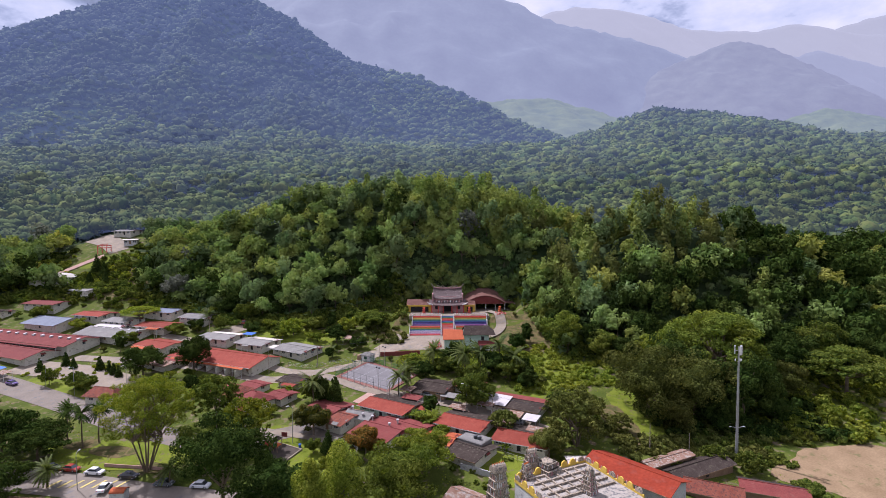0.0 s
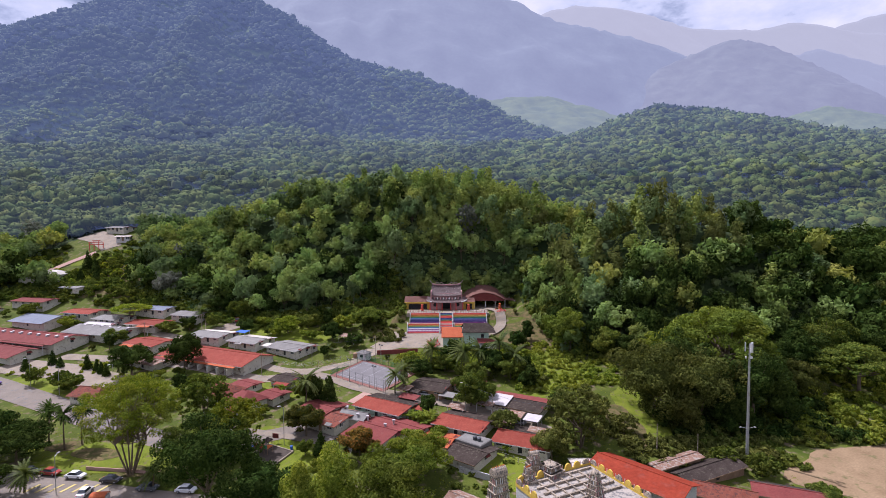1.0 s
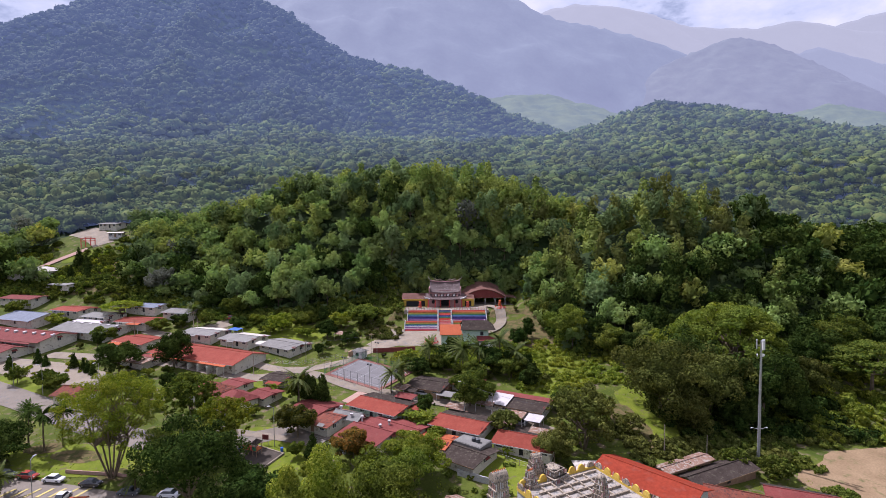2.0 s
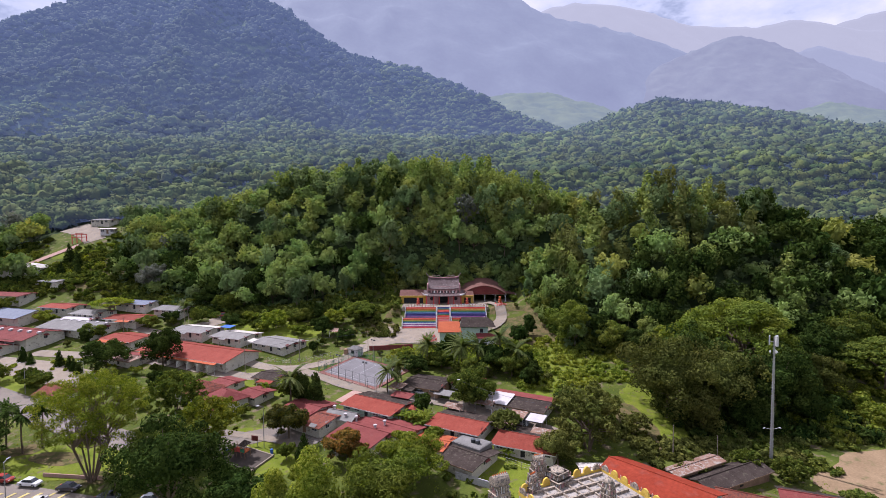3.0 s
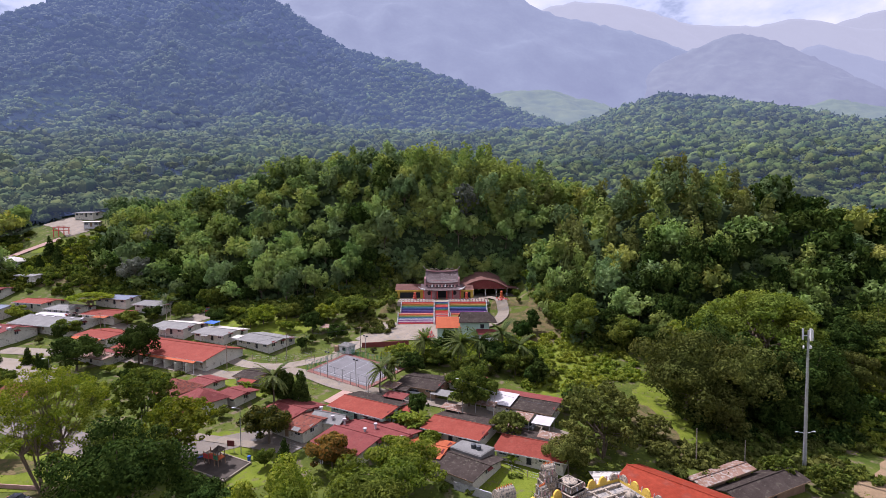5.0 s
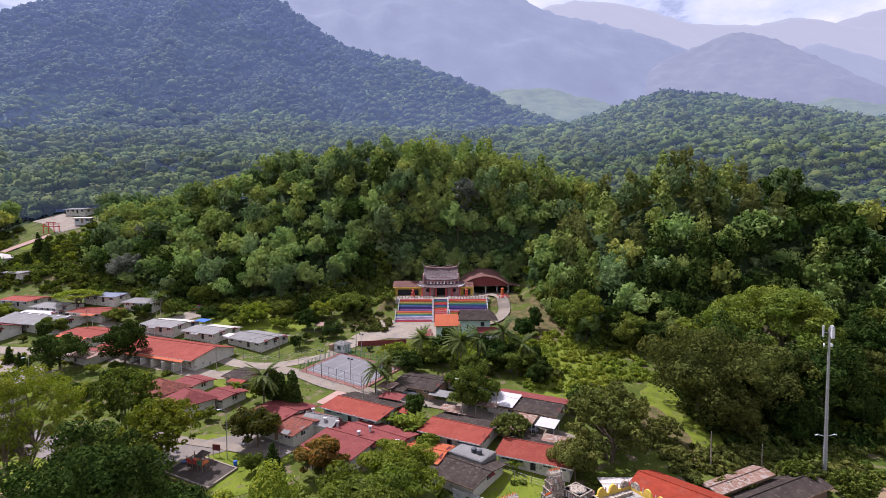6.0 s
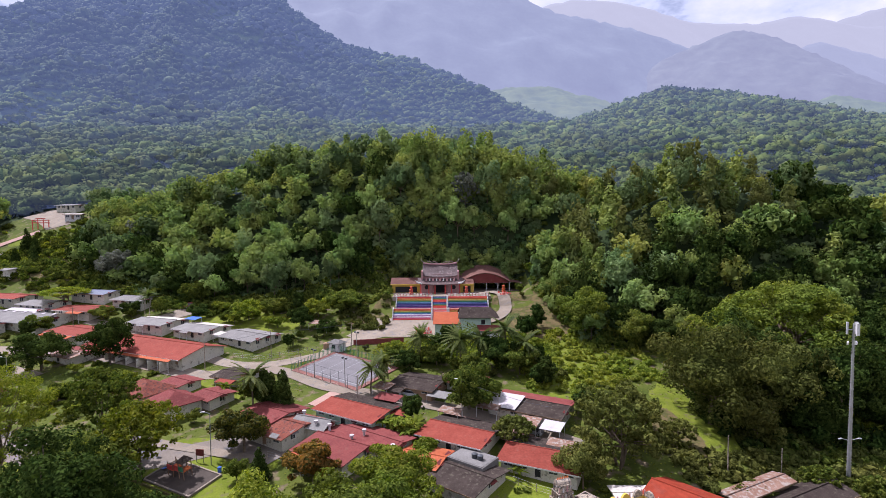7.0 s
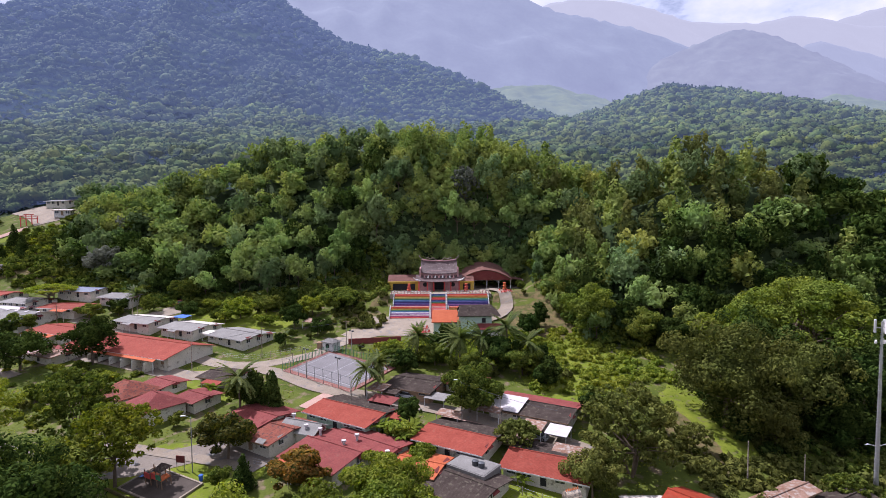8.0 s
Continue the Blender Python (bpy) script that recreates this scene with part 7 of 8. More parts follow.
def stucco_temple():
    yaw = -64.0
    # right-hand parapet runs from the far corner to the near one
    o = Vector((32.0, 113.8))
    u = Vector((math.cos(radians(yaw)), math.sin(radians(yaw))))
    v = Vector((math.cos(radians(yaw + 180 - 62)), math.sin(radians(yaw + 180 - 62))))
    z = 6.1
    m = Matrix.Translation((o.x, o.y, 0)) @ Matrix.Rotation(radians(yaw), 4, "Z")
    ob = thing("temple", m, "flat-roofed white temple hall with yellow parapets", "temple")
    L, W = 17.0, 19.0           # along the parapet; across to the street side
    bm = bmesh.new()
    box(bm, 0, L, -W, 0, -1.5, z)
    part("wall", bm, M["gray_wall"], ob, "shaded side walls")
    bm = bmesh.new()
    box(bm, 0.02, L - 0.02, -W + 0.02, -0.02, z, z + 0.06)
    part("flat_roof", bm, M["roof_slab"], ob, "stained whitewashed roof slab")
    for i in range(5):
        bm = bmesh.new()
        box(bm, 1.2 + i * 2.2, 1.6 + i * 2.2, -W + 2.5, -1.0, z + 0.06, z + 0.5)
        part("roof_beam", bm, M["stone"], ob, "gray raised beam")
    for j in range(5):
        bm = bmesh.new()
        box(bm, 1.3, 10.2, -W + 4.0 + j * 2.6, -W + 4.25 + j * 2.6, z + 0.06, z + 0.42)
        part("roof_beam", bm, M["stone"], ob, "gray cross beam")
    # yellow parapets with arched crests
    for a, b in (((0, 0), (L, 0)), ((0, 0), (0, -W)), ((0, -W), (L, -W))):
        a, b = Vector((*a, 0)), Vector((*b, 0))
        d = (b - a).normalized()
        bm = bmesh.new()
        mm = Matrix.Translation(a) @ d.to_track_quat("X", "Z").to_matrix().to_4x4()
        ln = (b - a).length
        box(bm, 0, ln, -0.14, 0.14, z - 0.2, z + 0.55, 0, mm)
        pr = part("parapet", bm, M["yellow"], ob, "yellow parapet wall")
        n = int(ln / 2.2)
        for i in range(n):
            bm = bmesh.new()
            c = (i + 0.5) * ln / n
            arch(bm, [(c + 0.8 * math.cos(math.pi * k / 8), z + 0.55 + 1.05 * math.sin(math.pi * k / 8)) for k in range(9)], -0.16, 0.16, mm)
            part("crest", bm, M["yellow"] if i % 3 else M["stone"], pr, "arched crest ornament")
        for i in range(n * 2):
            bm = bmesh.new()
            p = mm @ Vector(((i + 0.25) * ln / (2 * n), 0, z + 0.55))
            tube(bm, p, p + Vector((0, 0, 0.7)), 0.16, 0.10, 7)
            tube(bm, p + Vector((0, 0, 0.7)), p + Vector((0, 0, 0.95)), 0.13, 0.04, 7)
            part("figure_ornament", bm, M["stone"] if i % 2 else M["pink"], pr, "small plaster ornament")


stucco_temple()
tower(19.3, 110.4, 6.1, 3.4, 2.6, 4.9, 4, 20, "tiered gray stucco temple tower with small finials")
tower(22.6, 109.6, 6.1, 4.4, 4.4, 2.6, 2, 38, "low domed stucco shrine on the roof", "dome")
tower(11.0, 102.0, -0.5, 5.2, 4.0, 12.2, 7, 30, "tall gateway tower crowded with plaster ornaments")
tower(29.2, 100.6, 6.1, 2.6, 2.6, 5.4, 5, 38, "slender tapering stucco tower", "dome")
tower(17.5, 106.5, 6.1, 2.4, 2.0, 3.2, 3, 38, "small stucco roof shrine", "barrel")
tower(33.8, 93.5, 0, 3.0, 3.0, 7.0, 5, 38, "stucco corner tower of the temple", "dome")
house(1.5, 106.5, 8.0, 101.5, 5.5, 3.4, 4.4, "rust", "low temple annex crowded with reddish ornaments", windows=0, gable=0, doors=0, name="annex", category="annex", wall="pink")


# red gate frame before the hillside yard
ob = thing("gateway", stand(-192.5, 291.0, 25, drop=0.0), "red timber gateway on the hillside", "gateway")
for x in (-3.2, -1.1, 1.1, 3.2):
    bm = bmesh.new()
    tube(bm, (x, 0, -1.0), (x, 0, 4.6 if abs(x) < 2 else 3.8), 0.22, 0.2, 8)
    part("post", bm, M["temple_red"], ob)
for z, w in ((2.6, 3.6), (3.9, 3.6), (4.7, 1.9)):
    bm = bmesh.new()
    box(bm, -w, w, -0.2, 0.2, z, z + 0.4)
    part("beam", bm, M["temple_red"], ob)


# small garden trees scattered between the houses
def built_on(x, y, margin):
    for cx, cy, hw, hl, yaw in HOUSES:
        dx, dy = x - cx, y - cy
        u, v = dx * math.cos(yaw) + dy * math.sin(yaw), -dx * math.sin(yaw) + dy * math.cos(yaw)
        if abs(u) < hl + margin and abs(v) < hw + margin + 1.5:
            return True
    if abs(x + 22) < 15 and abs(y - 172) < 13:
        return True
    return any((p.x - x) ** 2 + (p.y - y) ** 2 < (w / 2 + margin) ** 2 for line, w in PAVED for p in line[::2])


garden = [None] * 4
gr = np.random.default_rng(301)
count = 0
for _ in range(4000):
    x, y = gr.uniform(-205, 36), gr.uniform(128, 240)
    if count >= 95 or built_on(x, y, 2.2) or y > front(x) - 4 or y < 150 and x < -60 or (-20 < x < 30 and y > 195):
        continue
    k = int(gr.integers(4))
    m = stand(x, y, gr.uniform(0, 360), gr.uniform(0.7, 1.25))
    if garden[k] is None:
        R, H, mid, lv, lb = ((2.6, 3.6, 2.6, "mid", "small leafy green garden tree"), (2.2, 4.2, 3.0, "dark", "small dark green garden tree"),
                             (2.8, 3.2, 2.4, "light", "small yellow-green fruit tree in a garden"), (1.8, 3.0, 1.9, "olive", "small olive-green garden shrub"))[k]
        garden[k] = tree_proto("tree", 400 + k, "round", R, H, mid, 950, 0.32, LEAF[lv], lb, thick=0.12, m=m, group="garden trees of the village")
    else:
        copy_thing(garden[k], m)
    count += 1


# ---- mast, poles and wires ----
def mast(x, y, z, h):
    ob = thing("antenna_mast", Matrix.Translation((x, y, z)), "tall gray steel antenna mast beside the shacks", "mast")
    bm = bmesh.new()
    for i in range(5):
        tube(bm, (0, 0, h * i / 5), (0, 0, h * (i + 1) / 5), 0.36 - 0.04 * i, 0.36 - 0.04 * (i + 1), 12)
        tube(bm, (0, 0, h * i / 5 - 0.1), (0, 0, h * i / 5 + 0.1), 0.42 - 0.04 * i, 0.42 - 0.04 * i, 12)
    part("pole", bm, M["metal"], ob, "tapered galvanised pole")
    bm = bmesh.new()
    box(bm, -0.15, 0.15, -0.04, 0.04, 0, 0.06)
    rung = finish(bm, "rung", M["metal"])
    for i in range(44):
        z0 = 1.5 + i * (h - 3) / 44
        r = 0.36 - 0.2 * z0 / h + 0.03
        for sx, dz in ((-r, 0.0), (r, 0.3)):
            o = new("rung", rung)
            o.parent, o.location = ob, (sx, 0, z0 + dz)
    for k, zz in enumerate((h - 0.9, h - 3.6)):
        for i in range(3):
            a = i * 2.094 + 0.5
            bm = bmesh.new()
            if k == 0:
                mm = Matrix.Rotation(a, 4, "Z") @ Matrix.Translation((0.95, 0, zz))
                box(bm, -0.14, 0.14, -0.26, 0.26, -1.1, 1.1, 0, mm)
                box(bm, -0.75, -0.1, -0.05, 0.05, -0.3, -0.2, 0, mm)
                part("antenna_panel", bm, M["white"], ob, "pale antenna panel")
            elif i < 2:
                mm = Matrix.Rotation(a, 4, "Z") @ Matrix.Translation((0.65, 0, zz))
                tube(bm, mm @ Vector((0, 0, 0)), mm @ Vector((0.25, 0, 0)), 0.35, 0.35, 12)
                part("dish", bm, M["white"], ob, "small round dish")
    for sg in (-1, 1):
        bm = bmesh.new()
        tube(bm, (0, 0, 8.2), (sg * 1.6, 0, 8.6), 0.05, 0.05, 6)
        tube(bm, (sg * 1.6, 0, 8.6), (sg * 2.1, 0, 8.5), 0.13, 0.1, 8)
        part("lamp_arm", bm, M["white"], ob, "side lamp on a short arm")


mast(76.8, 131.7, -1.6, 29.7)


def pole(x, y, h, label, lamp=0, cross=False, name="street_lamp", category="lamp post", r=0.09, turn=0, group="street poles"):
    ob = thing(name, stand(x, y, turn, drop=0.0), label, category, group)
    bm = bmesh.new()
    tube(bm, (0, 0, -0.6), (0, 0, h), r, r * 0.65, 8)
    part("pole", bm, M["metal"] if lamp else M["stone"], ob)
    if lamp:
        bm = bmesh.new()
        tube(bm, (0, 0, h - 0.1), (lamp, 0, h + 0.35), 0.045, 0.04, 6)
        arm = part("arm", bm, M["metal"], ob)
        bm = bmesh.new()
        box(bm, lamp - 0.1, lamp + 0.65, -0.14, 0.14, h + 0.28, h + 0.42)
        part("lamp_head", bm, M["white"], arm)
    if cross:
        bm = bmesh.new()
        box(bm, -0.9, 0.9, -0.06, 0.06, h - 0.5, h - 0.38)
        part("crossarm", bm, M["wood"], ob)


pole(-39.5, 131.5, 9.6, "dark slim lamp post by the footpath", 0.9, turn=200)
pole(-58.9, 130.2, 9.0, "slim lamp post at the bend", 0.9, turn=30)
pole(-82.2, 112.2, 8.4, "gray lamp post by the parking street", 0.8, turn=90)
pole(-117.0, 160.0, 9.0, "slim lamp post on the verge", 1.0, turn=250)
pole(-131.0, 166.5, 9.0, "slim lamp post beside the main road", 1.0, turn=250)
pole(-101.0, 161.0, 9.0, "slim lamp post by the kiosk", 1.0, turn=250)
pole(52.5, 128.0, 7.6, "plain concrete pole by the scrub", 0, False, "utility_pole", "pole", 0.13)
pole(6.7, 148.0, 8.2, "street lamp by the lane under a big tree", 0.9, turn=180)
pole(-24.0, 189.5, 8.0, "utility pole at the foot of the ramp", 0, True, "utility_pole", "pole", 0.12)
pole(-45.5, 183.0, 8.0, "utility pole along the upper lane", 0, True, "utility_pole", "pole", 0.12, turn=40)
pole(-60.0, 174.0, 8.0, "utility pole before the long block", 0, True, "utility_pole", "pole", 0.12, turn=40)
pole(-98.0, 213.0, 8.0, "utility pole between bungalows", 0, True, "utility_pole", "pole", 0.12, turn=40)
pole(-117.0, 205.5, 8.0, "utility pole behind the red roof", 0, True, "utility_pole", "pole", 0.12, turn=40)
pole(-16.5, 154.0, 7.0, "thin pole at the yard", 0, False, "utility_pole", "pole", 0.1)
pole(14.0, 144.0, 7.0, "thin pole before the patched cottage", 0, False, "utility_pole", "pole", 0.1)
pole(64.0, 131.0, 5.5, "short thin pole by the scrub", 0, False, "utility_pole", "pole", 0.1)
pole(-97.0, 214.0, 6.0, "short pole in the yard", 0, False, "utility_pole", "pole", 0.1)


def wire(name, a, b, sag, label):
    bm = bmesh.new()
    a, b = Vector(a), Vector(b)
    pts = [a.lerp(b, i / 12) - Vector((0, 0, sag * 4 * (i / 12) * (1 - i / 12))) for i in range(13)]
    for p, q in zip(pts, pts[1:]):
        tube(bm, p, q, 0.03, 0.03, 5)
    solo(name, bm, M["dark_metal"], label, "cable")


wire("cable", (-24, 189.5, terrain(-24, 189.5) + 7.6), (-45.5, 183, terrain(-45.5, 183) + 7.6), 0.6, "dark overhead cable along the lane")
wire("cable", (6.7, 148.0, terrain(6.7, 148) + 8.0), (24, 139, terrain(24, 139) + 6.5), 0.5, "dark overhead cable across the yard")
wire("cable", (-45.5, 183, terrain(-45.5, 183) + 7.6), (-60, 174, terrain(-60, 174) + 7.6), 0.5, "dark overhead cable by the houses")


# ---- vehicles ----
def car(x, y, turn, paint, label, long=4.3, high=1.48):
    ob = thing("car", stand(x, y, turn, drop=-0.2), label, "car", "parked cars")
    col = surface("car_paint", paint, [min(1, c * 1.08) for c in paint], 0.5, 0.25, 0.02, 10, vary=0.0, spec=0.6)
    prof = [(-0.5, 0.32), (-0.5, 0.72), (-0.46, 0.86), (-0.30, 0.92), (0.24, 0.95), (0.44, 0.84), (0.5, 0.66), (0.5, 0.32)]
    bm = bmesh.new()
    rows = []
    for w in (-0.84, -0.78, 0.78, 0.84):
        rows.append([bm.verts.new((px * long, w, pz - (0.05 if abs(w) > 0.8 else 0))) for px, pz in prof])
    for r, q in zip(rows, rows[1:]):
        for i in range(len(prof)):
            j = (i + 1) % len(prof)
            bm.faces.new((r[i], r[j], q[j], q[i]))
    bm.faces.new(rows[0])
    bm.faces.new(rows[-1])
    bmesh.ops.recalc_face_normals(bm, faces=bm.faces)
    body = part("body", bm, col, ob, "painted car body")
    bm = bmesh.new()
    cab = [(-0.36, 0.90), (-0.20, high - 0.06), (0.14, high - 0.04), (0.31, 0.92)]
    lo = [[bm.verts.new((px * long, sg * (0.76 if pz < 1 else 0.62), pz)) for px, pz in cab] for sg in (-1, 1)]
    bm.faces.new(lo[0])
    bm.faces.new(lo[1])
    for i in range(4):
        j = (i + 1) % 4
        bm.faces.new((lo[0][i], lo[0][j], lo[1][j], lo[1][i]))
    bmesh.ops.recalc_face_normals(bm, faces=bm.faces)
    part("cabin", bm, M["glass"], ob, "dark glazed cabin")
    bm = bmesh.new()
    box(bm, -0.21 * long, 0.15 * long, -0.64, 0.64, high - 0.08, high)
    part("car_roof", bm, col, ob)
    for wx in (-0.31, 0.31):
        for sg in (-1, 1):
            bm = bmesh.new()
            tube(bm, (wx * long, sg * 0.66, 0.32), (wx * long, sg * 0.87, 0.32), 0.32, 0.32, 14)
            wh = part("wheel", bm, M["rubber"], ob)
            bm = bmesh.new()
            tube(bm, (wx * long, sg * 0.86, 0.32), (wx * long, sg * 0.885, 0.32), 0.19, 0.17, 10)
            part("rim", bm, M["metal"], wh)
    for sg in (-1, 1):
        bm = bmesh.new()
        box(bm, 0.485 * long, 0.505 * long, sg * 0.6 - 0.18, sg * 0.6 + 0.18, 0.6, 0.74)
        part("headlight", bm, M["white"], body)
        bm = bmesh.new()
        box(bm, -0.505 * long, -0.49 * long, sg * 0.62 - 0.15, sg * 0.62 + 0.15, 0.64, 0.8)
        part("tail_light", bm, M["temple_red"], body)


car(-88.8, 119.3, -8, (0.28, 0.04, 0.03), "dark red car parked under trees")
car(-82.2, 118.0, -6, (0.62, 0.62, 0.62), "white sedan parked by the verge")
car(-73.2, 116.4, -4, (0.02, 0.02, 0.025), "black car parked by the verge")
car(-76.0, 112.0, 95, (0.66, 0.66, 0.66), "white hatchback on the parking street", 3.8)
car(-54.8, 112.8, -5, (0.55, 0.56, 0.57), "silver car parked under a dark tree")
car(-63.5, 113.6, -3, (0.10, 0.11, 0.12), "dark gray car parked by the palms")
car(-94.0, 119.8, -6, (0.18, 0.19, 0.2), "gray car in tree shade")
car(-143.5, 168.0, -22, (0.12, 0.08, 0.22), "dark purple car on the main road")
car(-5.0, 158.2, -25, (0.42, 0.43, 0.44), "silver car beside the lane")
car(-88.0, 224.5, 20, (0.30, 0.05, 0.04), "dark red van in the yard", 4.4, 1.8)
car(20.6, 141.0, -30, (0.25, 0.26, 0.27), "gray car under a carport")

# zebra strips of the parking street
for i in range(7):
    bm = bmesh.new()
    x = -90.0 + i * 2.6
    z = terrain(x, 114.5) + 0.2
    vs = [(x, 112.8, terrain(x, 112.8) + 0.2), (x + 0.6, 112.8, terrain(x, 112.8) + 0.2), (x + 2.0, 115.6, terrain(x, 115.6) + 0.2), (x + 1.4, 115.6, terrain(x, 115.6) + 0.2)]
    slab(bm, vs, 0.03)
    solo("bay_marking", bm, M["yellow_line"], "worn yellow parking bay stripe", "road marking", group="bay markings", kind="structure")


# ---- small roofs, the hut and the playground ----
def shelter(x, y, w, d, h, turn, mat, label, slope=0.4):
    ob = thing("carport", stand(x, y, turn, drop=0.0), label, "carport")
    bm = bmesh.new()
    slab(bm, [(-w / 2, -d / 2, h), (w / 2, -d / 2, h), (w / 2, d / 2, h + slope), (-w / 2, d / 2, h + slope)], 0.08)
    part("roof", bm, M[mat], ob)
    for a in (-1, 1):
        for b in (-1, 1):
            bm = bmesh.new()
            tube(bm, (a * (w / 2 - 0.2), b * (d / 2 - 0.2), -0.8), (a * (w / 2 - 0.2), b * (d / 2 - 0.2), h + (slope if b > 0 else 0) - 0.05), 0.06, 0.06, 6)
            part("post", bm, M["white"], ob)


shelter(20.0, 141.4, 4.2, 4.0, 2.5, -28, "rust", "rusty carport roof before the cottage")
shelter(24.2, 139.4, 4.2, 4.2, 2.5, -28, "white_roof", "white carport roof before the cottage")
shelter(12.6, 148.4, 5.0, 3.6, 2.4, -28, "rust", "brownish porch roof beside the patched cottage")
shelter(4.2, 146.8, 5.0, 2.6, 2.2, -28, "rust", "small pinkish roof along the yard")
shelter(-7.2, 146.6, 5.0, 3.0, 2.2, -28, "red_roof", "small red carport by the yard wall")
shelter(-9.5, 152.8, 6.0, 3.4, 2.3, -28, "crimson_roof", "dull red carport by the lane")
shelter(24.6, 133.4, 5.2, 2.8, 2.3, -28, "rust", "rust-brown lean-to behind the cottage")
shelter(-11.2, 158.6, 4.4, 4.0, 2.4, -28, "rust", "rusty shelter by the court corner")
shelter(1.8, 154.2, 5.0, 3.4, 2.2, -28, "gray_roof", "gray shelter by the old cottage")
shelter(-36.8, 205.5, 7.0, 4.0, 2.2, -20, "rust", "old rusty shelter by the upper lane")
shelter(-80.0, 209.5, 5.0, 3.0, 2.4, -24, "blue", "blue tarpaulin shelter between bungalows")
shelter(-66.0, 197.0, 3.0, 3.0, 2.2, -28, "pale_roof", "pale lean-to beside a bungalow")
shelter(-150.0, 172.5, 5.0, 3.0, 2.4, -22, "rust", "stall roof by the main road")
shelter(-155.0, 176.0, 5.0, 3.0, 2.4, -22, "blue", "stall with a blue tarpaulin by the road")

ob = thing("hut", stand(-28.0, 188.3, -33, drop=0.0), "small pale hut with a gray hipped roof at the court corner", "hut")
bm = bmesh.new()
box(bm, -1.9, 1.9, -1.5, 1.5, -1.0, 2.5)
part("wall", bm, M["white"], ob)
bm = bmesh.new()
for q in ([(-2.3, -1.9, 2.4), (2.3, -1.9, 2.4), (1.0, 0, 3.3), (-1.0, 0, 3.3)], [(2.3, 1.9, 2.4), (-2.3, 1.9, 2.4), (-1.0, 0, 3.3), (1.0, 0, 3.3)],
          [(2.3, -1.9, 2.4), (2.3, 1.9, 2.4), (1.0, 0, 3.3)], [(-2.3, 1.9, 2.4), (-2.3, -1.9, 2.4), (-1.0, 0, 3.3)]):
    slab(bm, q, 0.08)
part("roof", bm, M["gray_roof"], ob)
bm = bmesh.new()
box(bm, -0.6, 0.6, -1.56, -1.4, 0.9, 1.9)
part("window", bm, M["dark"], ob)
bm = bmesh.new()
tube(bm, (-3.4, -1.0, -0.8), (-3.4, -1.0, 1.9), 0.9, 0.9, 14)
tube(bm, (-3.4, -1.0, 1.9), (-3.4, -1.0, 2.2), 0.92, 0.3, 14)
part("water_tank", bm, M["wood"], ob, "brown round tank")


